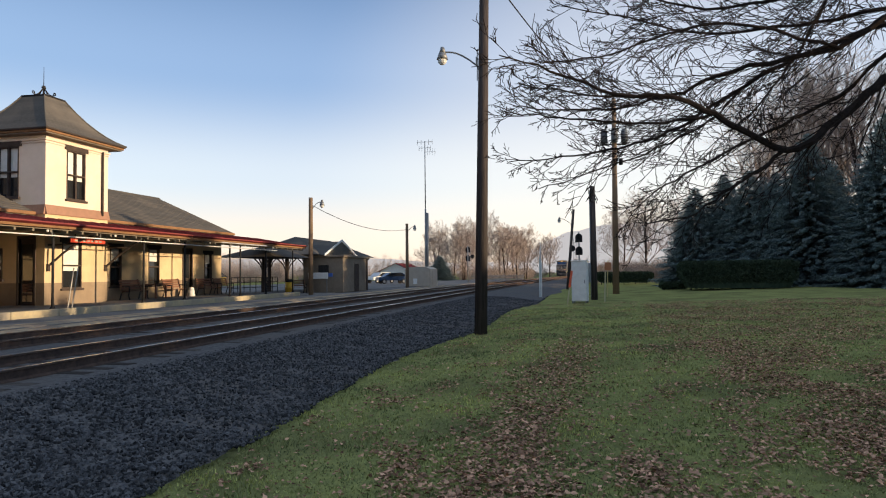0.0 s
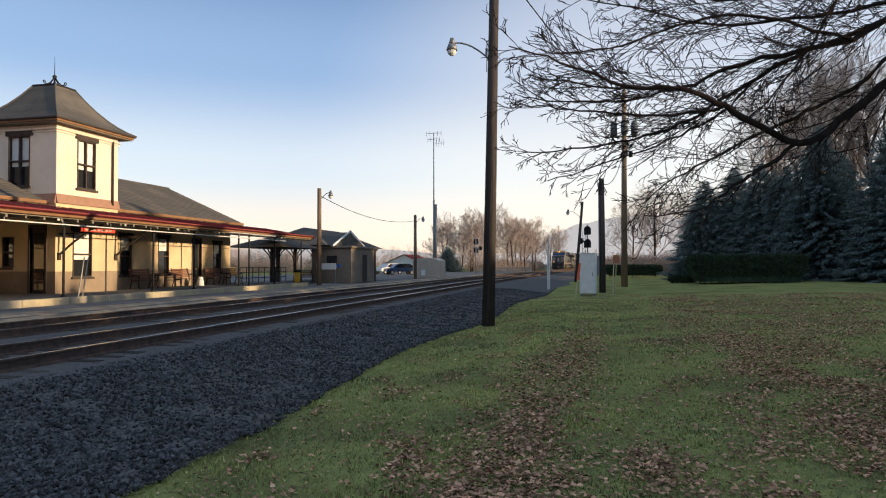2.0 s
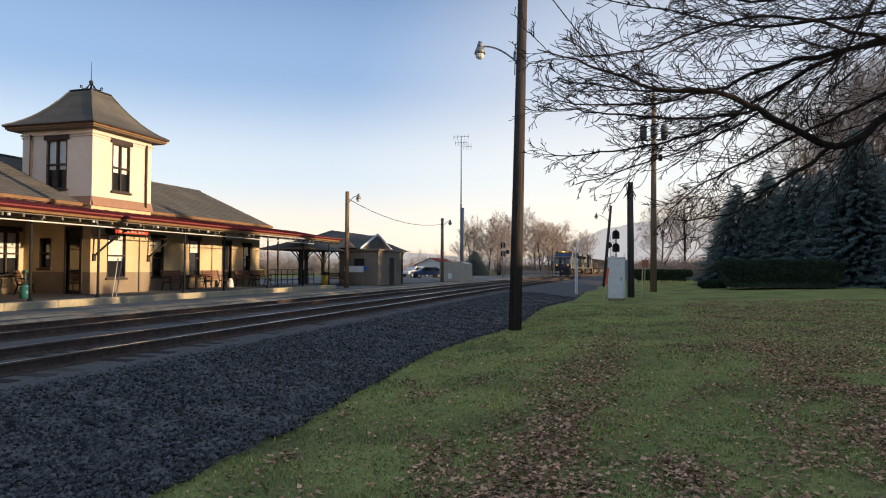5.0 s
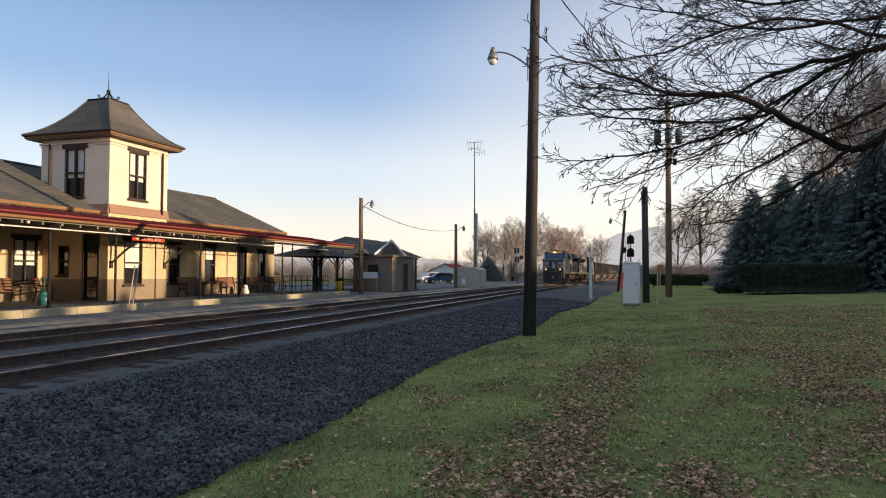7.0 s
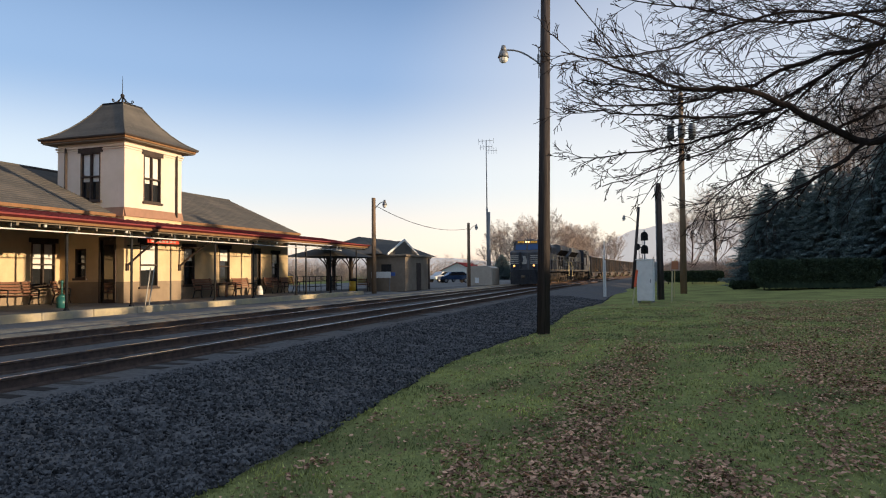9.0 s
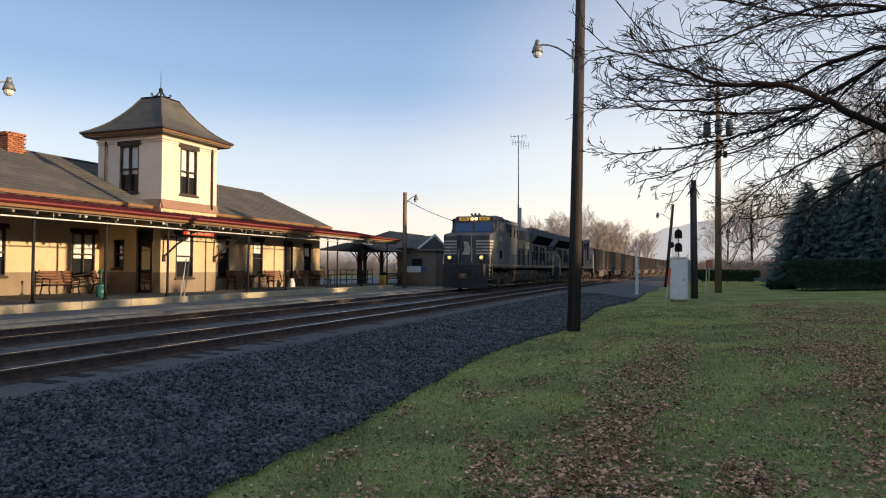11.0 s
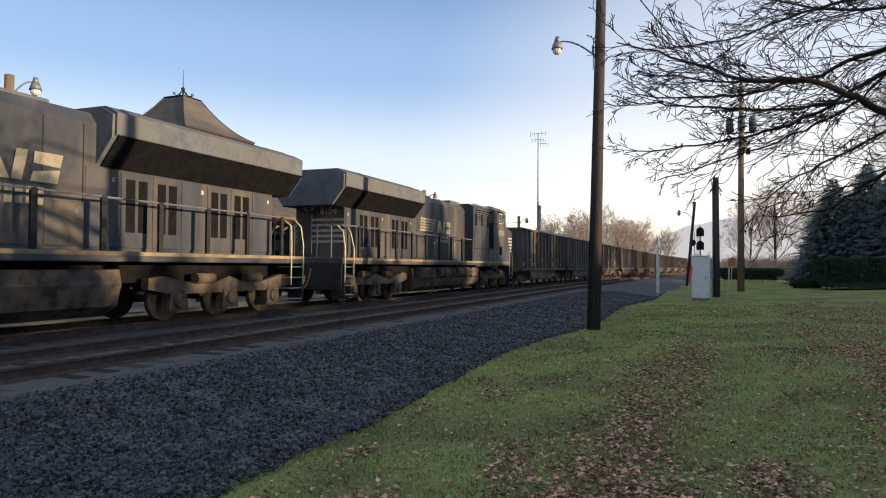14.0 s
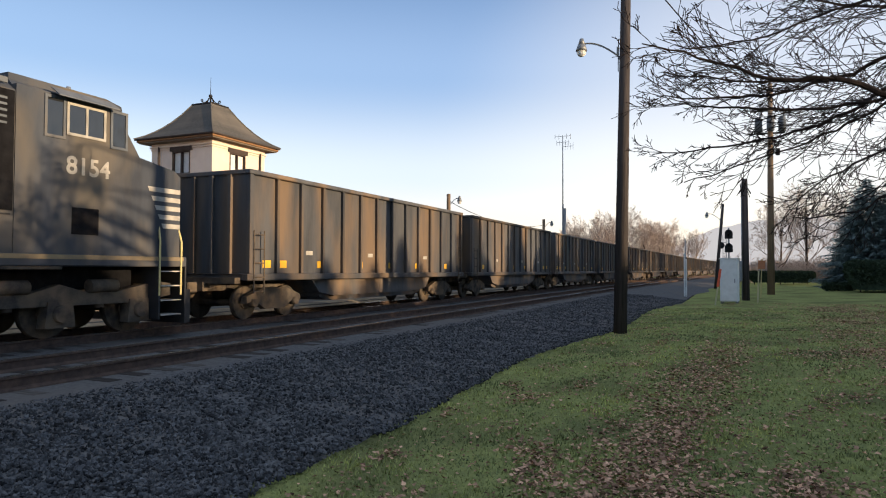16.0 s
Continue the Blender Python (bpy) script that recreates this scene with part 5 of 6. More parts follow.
def make_scrub(name, spots, label, lo, hi, seed):
    """Far thickets: many small bare bushes joined."""
    r = random.Random(seed)
    tb = Tubes()
    for x, y, z in spots:
        h = r.uniform(lo, hi)
        for j in range(r.randint(5, 8)):
            a, tilt = r.uniform(0, 6.28), radians(r.uniform(5, 38))
            d = Vector((math.cos(a) * math.sin(tilt), math.sin(a) * math.sin(tilt), math.cos(tilt)))
            twig(tb, r, Vector((x + r.uniform(-0.4, 0.4), y + r.uniform(-0.4, 0.4), z)), d, h * r.uniform(0.6, 1), 0.04, 2, 0.03, 0.16, (4, 5), 0.5, 0.014)
    ob = soup(name, [tuple(v) for v in tb.v], tb.f, TWIG)
    return tagged(ob, label, "bushes", kind="stuff")


r9 = random.Random(9)
spots = [(r9.uniform(-1.5, 13), r9.uniform(93, 128), -0.3) for _ in range(130)]
make_scrub("scrub", spots, "dense brown leafless thicket behind the low hedge", 1.8, 3.4, 33)
spots = [(r9.uniform(2, 26) + max(0, (y - 120)) * 0.05, y, -0.2) for y in (r9.uniform(100, 190) for _ in range(80))]
spots += [(r9.uniform(-34, -17.5) + bend(y), y, -0.5) for y in (r9.uniform(128, 230) for _ in range(110))]
spots += [(r9.uniform(-11, 22) + bend(y), y, -0.3) for y in (r9.uniform(262, 340) for _ in range(110))]
make_scrub("scrub", spots, "brown leafless thicket along the railway in the distance", 1.8, 3.8, 31)
spots = [(r9.uniform(-130, -28), r9.uniform(150, 260), -1.0) for _ in range(170)] + [(r9.uniform(-125, -62), r9.uniform(116, 150), -1.6) for _ in range(150)]
make_scrub("scrub", spots, "hazy brown leafless thicket behind the far houses", 3.0, 7.0, 32)


# far wooded ridge
def make_ridge():
    # distance haze is put into the colour: pale, with a glow of its own
    HILL = glow("ridge_haze_glow", (0.53, 0.505, 0.50), 0.34)
    prof = [(-40, 1.3), (-30, 1.3), (-24, 1.55), (-18, 1.3), (-12, 0.9), (-8, 0.9), (-5.5, 1.4), (-4.1, 2.1), (-2.6, 2.9), (-1.3, 3.4), (1.8, 3.9), (5.2, 4.05), (7.5, 3.6), (9.5, 2.2), (12, 1.2), (25, 1.2), (40, 1.2)]
    verts, faces = [], []
    n = 160
    for i in range(n + 1):
        az = -40 + 80 * i / n
        for (a0, e0), (a1, e1) in zip(prof[:-1], prof[1:]):
            if a0 <= az <= a1:
                el = e0 + (e1 - e0) * smooth(a0, a1, az)
        el += 0.05 * noise.noise((az * 1.5, 0, 0)) + 0.02 * noise.noise((az * 8, 0, 0))
        s, c = math.sin(radians(az)), math.cos(radians(az))
        for d, k in ((1500, 0.0), (2100, 0.55), (2600, 0.85), (3000, 1.0)):
            z = math.tan(radians(el)) * 3000 * k * (1 + 0.06 * noise.noise((az * 0.8, k * 3, 1))) + 1.3 if k < 1 else math.tan(radians(el)) * 3000 + 1.3
            verts.append((s * d, c * d, z - (6 if k == 0 else 0)))
    for i in range(n):
        for j in range(3):
            a = i * 4 + j
            faces.append((a, a + 4, a + 5, a + 1))
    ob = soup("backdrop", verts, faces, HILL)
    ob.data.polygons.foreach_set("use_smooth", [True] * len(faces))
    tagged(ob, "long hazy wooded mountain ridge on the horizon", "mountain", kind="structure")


make_ridge()


# the overhanging tree beside the camera
BOUGHS = [
    [(6.4, 10.2, 3.4), (3.80, 8.47, 3.78), (3.31, 8.32, 3.45), (2.76, 8.18, 3.00), (2.23, 8.09, 2.67), (1.41, 7.79, 3.04), (0.95, 7.61, 3.22), (0.31, 7.44, 3.26), (-0.34, 7.18, 3.48), (-0.93, 6.86, 3.63)],
    [(2.23, 8.09, 2.67), (1.83, 8.03, 2.39), (1.58, 7.99, 2.23), (1.11, 7.90, 1.93), (0.46, 7.87, 1.85)],
    [(6.4, 10.2, 3.8), (3.69, 8.18, 4.13), (2.73, 8.00, 3.75), (1.64, 8.03, 3.58), (1.00, 7.99, 3.33), (0.17, 7.75, 3.32), (-0.84, 7.45, 3.46)],
    [(6.5, 10.3, 3.9), (3.85, 8.56, 4.13), (2.61, 8.45, 3.86), (1.90, 8.51, 3.54), (1.26, 8.52, 3.14), (0.62, 8.53, 2.89), (-0.28, 8.47, 2.76), (-1.02, 8.32, 2.72)],
    [(6.5, 10.2, 5.4), (3.6, 8.5, 5.3), (3.01, 8.42, 4.82), (2.51, 8.23, 3.97), (2.03, 8.23, 3.29), (1.50, 8.13, 2.80)],
    [(6.5, 10.3, 4.3), (3.99, 8.85, 4.43), (2.83, 8.88, 4.35), (1.55, 8.78, 4.29), (0.56, 8.52, 4.47), (-0.46, 8.15, 4.62)],
    [(1.90, 8.51, 3.54), (1.49, 8.58, 3.14), (0.88, 8.52, 2.83), (0.08, 8.51, 2.56), (-0.69, 8.41, 2.32)],
    [(6.6, 10.4, 3.7), (4.11, 9.14, 4.11), (3.17, 9.23, 3.51), (2.49, 9.29, 3.19), (1.61, 9.35, 2.76), (0.95, 9.39, 2.40), (0.51, 9.36, 2.05)],
    [(6.4, 10.1, 4.8), (3.56, 7.86, 4.51), (2.58, 8.05, 4.41), (1.41, 8.14, 4.36), (0.45, 7.95, 4.58), (-0.19, 7.78, 4.74)],
    [(2.73, 8.00, 3.75), (1.56, 7.69, 4.02), (0.90, 7.62, 3.92), (0.17, 7.53, 3.70), (-0.50, 7.42, 3.66)],
    [(1.41, 7.79, 3.04), (0.75, 7.75, 2.98), (0.10, 7.70, 3.02), (-0.50, 7.60, 3.10), (-0.92, 7.50, 3.12)],
    [(1.00, 7.99, 3.33), (0.30, 7.90, 3.20), (-0.40, 7.80, 3.20), (-0.85, 7.70, 3.27)],
]
BOUGH_R = [0.068, 0.024, 0.042, 0.038, 0.033, 0.032, 0.018, 0.036, 0.03, 0.02, 0.017, 0.014]


def make_overhang():
    r = random.Random(4)
    t = empty("overhanging_tree", Matrix(), "bare dark tree with long drooping boughs over the lawn", "tree")
    bm = bmesh.new()
    for a, b, r0, r1 in (((6.9, 10.6, -0.6), (6.7, 10.5, 1.5), 0.34, 0.27), ((6.7, 10.5, 1.5), (6.45, 10.25, 4.2), 0.27, 0.2), ((6.45, 10.25, 4.2), (6.6, 10.2, 7.5), 0.2, 0.12)):
        rod(bm, a, b, r0, r1, 14)
    part("trunk", bm, BARK, t)
    for pts, r0 in zip(BOUGHS, BOUGH_R):
        P = [Vector(p) for p in pts]
        # a smooth crooked line through the bough's points
        line = []
        for i in range(len(P) - 1):
            a, b, c, d = P[max(i - 1, 0)], P[i], P[i + 1], P[min(i + 2, len(P) - 1)]
            for k in range(5):
                u = k / 5
                q = 0.5 * ((2 * b) + (c - a) * u + (2 * a - 5 * b + 4 * c - d) * u * u + (3 * b - a - 3 * c + d) * u ** 3)
                line.append(q + rand_dir(r) * 0.018)
        line.append(P[-1])
        line = line[:int(0.985 * len(line))]
        tb = Tubes()
        tb.add(line, r0, 0.006, 7)
        n = len(line)
        total = sum((line[i + 1] - line[i]).length for i in range(n - 1))
        count = int(total * 6.4)
        for j in range(count):
            f = 0.18 + 0.82 * (j + r.random()) / count
            i = min(n - 2, int(f * (n - 1)))
            d = (line[i + 1] - line[i]).normalized()
            side = Vector((r.uniform(-0.4, 0.4), r.uniform(-0.7, 0.7), r.uniform(-1, 0.9)))
            nd = (d + side.normalized() * r.uniform(0.35, 0.8)).normalized()
            ln = r.uniform(0.5, 1.5) * (1.1 - 0.74 * f)
            twig(tb, r, line[i], nd, ln, max(0.0058, r0 * (1 - f) * 0.2), 2, 0.012, 0.12, (3, 4), 0.46, 0.0040, (22, 50))
        soup("bough", [tuple(v) for v in tb.v], tb.f, BOUGH, t)


make_overhang()


# ---- lawn litter, grass, loose stones ----
def leafiness(x, y):
    path = math.exp(-((x + 0.75 - 0.035 * max(0, y - 8) ** 1.2) / 0.68) ** 2) * (0.86 + 0.7 * noise.noise((x * 2.3, y * 1.6, 4.0))) * (1 - smooth(14, 22, y))
    patch = math.exp(-((x - 0.55) / 0.35) ** 2 - ((y - 6.2) / 0.8) ** 2)
    east = smooth(0.5, 1.5, x - 0.05 * y) * (0.66 + 1.35 * noise.noise((x * 0.8, y * 0.45, 5.0)))
    near = smooth(0.5, 1.5, x) * 0.6 * smooth(0.0, 0.35, noise.noise((x * 1.1, y * 0.9, 9.0)))
    spot = 0.55 * smooth(0.05, 0.5, noise.noise((x * 1.4, y * 0.8, 2.0)))
    return min(1, max(0.10, max(path, patch, east, near, spot)))


def make_litter():
    r = np.random.default_rng(3)
    verts, faces = [], []
    tries = 0
    while len(faces) < 210000 and tries < 760000:
        tries += 1
        y = 3.6 + 34 * r.random() ** 1.7
        x = r.uniform(-3.6, 4 + 0.45 * y)
        if x < grass_edge(y) + 0.1 or r.random() > leafiness(x, y) ** 1.3:
            continue
        z = ground_z(x, y) + 0.012 + 0.03 * r.random()
        a = r.uniform(0, 6.28)
        s = r.uniform(0.014, 0.036)
        ca, sa = math.cos(a) * s, math.sin(a) * s
        t1, t2 = r.uniform(-0.2, 0.9, 2) * s
        k = len(verts)
        verts += [(x - ca, y - sa, z), (x + sa * 0.7, y - ca * 0.7, z + t1), (x + ca, y + sa, z + r.uniform(0, 0.5) * s), (x - sa * 0.7, y + ca * 0.7, z + t2)]
        faces += [(k, k + 1, k + 2), (k, k + 2, k + 3)]
    tagged(soup("leaf_litter", verts, faces, LEAF), "curled brown fallen leaves scattered over the lawn", "leaves", kind="stuff")


def make_grass():
    r = np.random.default_rng(5)
    verts, faces = [], []
    for i in range(150000):
        y = 3.3 + 30 * r.random() ** 2.2
        x = r.uniform(-4.2, 3.2 + 0.42 * y)
        e = grass_edge(y) + 0.12 * math.sin(y * 5)
        if x < e:
            continue
        z = ground_z(x, y) - 0.008
        a = r.uniform(0, 6.28)
        h = r.uniform(0.02, 0.05) * (1.3 if noise.noise((x * 1.5, y * 1.5, 7)) > 0.1 else 0.8)
        w = 0.005 + 0.0007 * y
        dx, dy = math.cos(a), math.sin(a)
        lx, ly = r.uniform(-0.03, 0.03, 2)
        k = len(verts)
        verts += [(x - dx * w, y - dy * w, z), (x + dx * w, y + dy * w, z), (x + lx, y + ly, z + h)]
        faces.append((k, k + 1, k + 2))
    tagged(soup("grass_blades", verts, faces, BLADE), "short uneven green and yellowish lawn grass", "grass", kind="stuff")


def make_stones():
    r = np.random.default_rng(6)
    verts, faces = [], []
    base = [(1, 0, 0), (-1, 0, 0), (0, 1, 0), (0, -1, 0), (0, 0, 1), (0, 0, -1)]
    tri = [(0, 2, 4), (2, 1, 4), (1, 3, 4), (3, 0, 4), (2, 0, 5), (1, 2, 5), (3, 1, 5), (0, 3, 5)]
    for i in range(62000):
        y = 2.6 + 42 * r.random() ** 2.1
        e = grass_edge(y)
        x = r.uniform(-7.4, e + 0.12)
        x0, x1 = -6.9, e
        t = (x - x0) / (x1 - x0)
        z = ground_z(x, y) + 0.05 + 0.05 * noise.noise((x * 1.7, y * 1.7, 1.0))
        if t < 0.4:
            z = max(z, -0.21 - max(0, x - x0) * 0.2)
        if x < x0:
            z = -0.21
        s = r.uniform(0.014, 0.034)
        sc = s * r.uniform(0.6, 1.2, 3)
        q = Euler(tuple(r.uniform(0, 6.28, 3))).to_matrix()
        k = len(verts)
        for v in base:
            p = q @ Vector((v[0] * sc[0], v[1] * sc[1], v[2] * sc[2]))
            verts.append((x + p.x, y + p.y, z + p.z + s * 0.25))
        faces += [(k + a, k + b, k + c) for a, b, c in tri]
    tagged(soup("loose_ballast", verts, faces, STONE), "loose angular grey ballast stones", "stones", kind="stuff")


make_litter()
make_grass()
make_stones()

# ---- train ----
def text_on(parent, words, x, y, z, size, out, material, name="number"):
    """Raised lettering on a face whose normal is +x or -x (out), or -y / +y given as 'f' / 'r'."""
    cu = bpy.data.curves.new(name, "FONT")
    cu.body, cu.size, cu.extrude, cu.align_x, cu.offset = words, size, 0.002, "CENTER", size * 0.02
    tmp = bpy.data.objects.new(name, cu)
    scene.collection.objects.link(tmp)
    me = bpy.data.meshes.new_from_object(tmp.evaluated_get(bpy.context.evaluated_depsgraph_get()))
    bpy.data.objects.remove(tmp)
    me.materials.clear()
    me.materials.append(material)
    ob = new(name, me)
    ob.parent = parent
    ob.matrix_basis = pose(x, y, z, 90, 0, {1: 90, -1: -90, "f": 0, "r": 180}[out])
    return ob


def make_wheelset(parent, y, r, tread=0.7535):
    bm = bmesh.new()
    for sx in (-1, 1):
        rod(bm, (sx * (tread - 0.07), y, r), (sx * (tread + 0.07), y, r), r, r, 20)
        rod(bm, (sx * (tread + 0.07), y, r), (sx * (tread + 0.10), y, r), r * 0.4, r * 0.34, 14)
    rod(bm, (-0.7, y, r), (0.7, y, r), 0.09)
    return part("wheelset", bm, UNDER, parent)


def make_loco(name, number, label, reservoirs):
    """Front at -y. Rail tops at 0; half length 10.05 over the deck."""
    lo = empty(name, Matrix(), label, "locomotive", "locomotives")

    nose = 0.0 if reservoirs else 0.24   # the leading engine's longer nose

    def S(s):
        return s - 10.05

    def F(s):
        return S(s) - nose
    boxpart("deck", LOCO, lo, -1.5, 1.5, F(0.0), S(20.1), 1.36, 1.58, 0.02)
    for sx in (-1, 1):
        boxpart("sill_stripe", SILL, lo, min(sx * 1.502, sx * 1.508), max(sx * 1.502, sx * 1.508), S(0.1), S(20.0), 1.49, 1.57, 0.0, "dusty worn sill stripe")
    # nose and cab
    bm = bmesh.new()
    prism(bm, [(F(0.2), 1.582), (F(0.2), 3.32), (F(0.36), 3.44), (S(1.28), 3.6), (S(1.47), 4.26), (S(1.55), 4.6), (S(1.9), 4.68), (S(3.8), 4.7), (S(3.8), 1.582)], "x", -1.48, 1.48)
    es = [e for e in bm.edges if abs(e.verts[0].co.x - e.verts[1].co.x) < 1e-4 and min(e.verts[0].co.z, e.verts[1].co.z) > 1.7 and max(e.verts[0].co.z, e.verts[1].co.z) > 4.1]
    bmesh.ops.bevel(bm, geom=es, offset=0.22, segments=3, affect="EDGES")
    cab = part("cab", bm, LOCO, lo)
    for sx in (-1, 1):
        bm = bmesh.new()
        a, b = sorted((sx * 0.08, sx * 1.22))
        A = [(a, S(1.295) - 0.012, 3.65), (b, S(1.295) - 0.012, 3.65), (b, S(1.455) - 0.012, 4.21), (a, S(1.455) - 0.012, 4.21)]
        vs = [bm.verts.new(p) for p in A]
        ws = [bm.verts.new((p[0], p[1] + 0.03, p[2] - 0.005)) for p in A]
        bm.faces.new(vs)
        bm.faces.new(ws[::-1])
        for i in range(4):
            bm.faces.new((vs[i], ws[i], ws[(i + 1) % 4], vs[(i + 1) % 4]))
        bmesh.ops.recalc_face_normals(bm, faces=bm.faces[:])
        part("windshield", bm, WINDSHIELD, cab, "windshield pane with the sky's blue reflection in its colour")
        for s0, s1, z0, z1 in ((1.64, 1.93, 3.72, 4.38), (2.13, 2.84, 3.82, 4.33), (2.96, 3.26, 3.72, 4.38)):
            x0, x1 = sorted((sx * 1.482, sx * 1.492))
            boxpart("side_window", GLASS, cab, x0, x1, S(s0), S(s1), z0, z1)
            bm = bmesh.new()
            for q in ((s0 - 0.05, s0, z0 - 0.05, z1 + 0.05), (s1, s1 + 0.05, z0 - 0.05, z1 + 0.05), (s0, s1, z1, z1 + 0.05), (s0, s1, z0 - 0.05, z0)):
                x0, x1 = sorted((sx * 1.483, sx * 1.505))
                box(bm, x0, x1, S(q[0]), S(q[1]), q[2], q[3])
            part("window_frame", bm, STRIPE if s0 == 2.13 else LOCOGREY, cab)
            if s0 == 2.13:
                boxpart("mullion", STRIPE, cab, *sorted((sx * 1.4925, sx * 1.503)), S(2.46), S(2.51), z0, z1)
        bm = bmesh.new()
        sloped(bm, [(sx * 1.485, S(1.95), 4.58), (sx * 1.485, S(3.2), 4.58), (sx * 1.72, S(3.2), 4.42), (sx * 1.72, S(1.95), 4.42)], 0.02)
        part("sunshade", bm, LOCOGREY, cab)
        text_on(lo, number, sx * 1.484, S(2.42), 3.07, 0.46, sx, STRIPE)
        x0, x1 = sorted((sx * 1.482, sx * 1.49))
        boxpart("side_hatch", DEEP_BLACK, cab, x0, x1, S(2.2), S(2.75), 1.95, 2.45)
        for i in range(5):
            z = 2.18 + i * 0.19
            bm = bmesh.new()
            e = 0.66 + 0.09 * i
            prism(bm, [(F(0.205), z), (F(e), z), (F(e + 0.045), z + 0.1), (F(0.205), z + 0.1)], "x", *sorted((sx * 1.482, sx * 1.488)))
            part("nose_stripe", bm, STRIPE, cab, "white stripe on the nose")
        # number boards and ditch lights
        x0, x1 = sorted((sx * 0.35, sx * 1.0))
        boxpart("number_board", NUMBERBOX, cab, x0, x1, S(1.475), S(1.54), 4.37, 4.57, 0.01, "lit amber number board")
        text_on(cab, number, sx * 0.675, S(1.47), 4.4, 0.2, "f", IRON)
        bm = bmesh.new()
        rod(bm, (sx * 1.02, F(0.05), 1.98), (sx * 1.02, F(-0.05), 1.98), 0.13, 0.13, 14)
        dl = part("ditch_light", bm, LOCOGREY, lo)
        bm = bmesh.new()
        rod(bm, (sx * 1.02, F(-0.052), 1.98), (sx * 1.02, F(-0.06), 1.98), 0.1, 0.1, 14)
        part("lens", bm, DITCH if number == "8143" else GLASS, dl, "warm glowing lens" if number == "8143" else "")
        boxpart("ditch_light_stand", IRON, lo, sx * 1.02 - 0.05, sx * 1.02 + 0.05, F(0.0), F(0.08), 1.58, 1.87)
    bm = bmesh.new()
    for x in (-0.13, 0.13):
        rod(bm, (x, S(1.55), 4.47), (x, S(1.42), 4.47), 0.1, 0.1, 14)
    part("headlight", bm, HEADLIGHT if number == "8143" else LOCOGREY, cab, "twin headlight")
    for i in range(5):
        z = 2.18 + i * 0.19
        boxpart("front_stripe", STRIPE, cab, -1.47, -0.62, F(0.19), F(0.198), z, z + 0.1)
        boxpart("front_stripe", STRIPE, cab, 0.62, 1.47, F(0.19), F(0.198), z, z + 0.1)
    bm = bmesh.new()
    prism(bm, [(-0.28, 2.15), (0.2, 2.15), (0.28, 2.5), (0.1, 2.95), (-0.2, 3.0), (-0.1, 2.6)], "y", F(0.188), F(0.197))
    part("emblem", bm, STRIPE, cab, "white emblem on the nose door")
    boxpart("nose_door", PLOW, cab, -0.52, -0.3, F(0.14), F(0.187), 1.7, 3.36)
    boxpart("door_edge", LOCOGREY, cab, 0.3, 0.34, F(0.15), F(0.187), 1.7, 3.3)
    boxpart("roof_unit", LOCOGREY, cab, -0.5, 0.5, S(2.3), S(3.3), 4.662, 4.76, 0.04)
    bm = bmesh.new()
    for i, x in enumerate((-0.25, 0, 0.25)):
        rod(bm, (x, S(2.0), 4.74), (x, S(1.75), 4.78), 0.03, 0.08, 10)
    rod(bm, (-0.3, S(2.0), 4.71), (0.3, S(2.0), 4.71), 0.03)
    part("horn", bm, LOCOGREY, lo)
    # pilot, coupler, steps
    bm = bmesh.new()
    prism(bm, [(-1.45, F(0.0)), (-1.35, F(-0.25)), (0, F(-0.5)), (1.35, F(-0.25)), (1.45, F(0.0))], "z", 0.12, 0.86)
    part("pilot_plow", bm, PLOW, lo)
    bm = bmesh.new()
    prism(bm, [(-1.3, F(-0.03)), (-1.2, F(-0.2)), (-0.5, F(-0.24)), (0.5, F(-0.24)), (1.2, F(-0.2)), (1.3, F(-0.03))], "z", 0.862, 1.56)
    part("anticlimber", bm, PLOW, lo)
    for y0, y1 in ((F(-0.02), F(0.0)), (S(20.1), S(20.12))):
        boxpart("end_plate", PLOW, lo, -1.45, 1.45, min(y0, y1) - 0.01, max(y0, y1) + 0.01, 0.5, 1.36)
    for y in (F(-0.45), S(20.7)):
        bm = bmesh.new()
        box(bm, -0.13, 0.13, y - 0.5, y + 0.5, 0.72, 0.98, 0.04)
        box(bm, -0.2, 0.2, y - 0.12, y + 0.12, 0.68, 1.02, 0.05)
        part("coupler", bm, UNDER, lo)
        for x in (-0.5, 0.5, 0.75):
            bm = bmesh.new()
            pipe(bm, [(x, y * 0.98, 1.2), (x, y, 0.7), (x * 0.8, y * 1.015, 0.5)], 0.03)
            part("air_hose", bm, IRON, lo)
    for ys, dr in ((F(0.15), 1), (S(19.4), -1)):
        for sx in (-1, 1):
            st = empty("steps", Matrix(), "black corner step well with worn treads", "")
            st.parent = lo
            for k in range(4):
                boxpart("tread", STRIPE, st, min(sx * 1.05, sx * 1.5), max(sx * 1.05, sx * 1.5), ys, ys + 0.55, 0.32 + 0.31 * k, 0.345 + 0.31 * k, 0.0, "worn pale step edge")
            boxpart("side_plate", PLOW, st, min(sx * 1.0, sx * 1.5), max(sx * 1.0, sx * 1.5), ys + 0.57, ys + 0.62, 0.25, 1.36)
            for yy in (ys + 0.02, ys + 0.6):
                bm = bmesh.new()
                pipe(bm, [(sx * 1.5, yy, 0.75), (sx * 1.51, yy, 1.9), (sx * 1.42, yy + (0.1 if yy < ys + 0.3 else 0), 2.45), (sx * 1.2, yy, 2.65)], 0.022)
                part("grab_rail", bm, GRAB, st, "pale yellow grab rail")
    # wide equipment body behind the cab
    bm = bmesh.new()
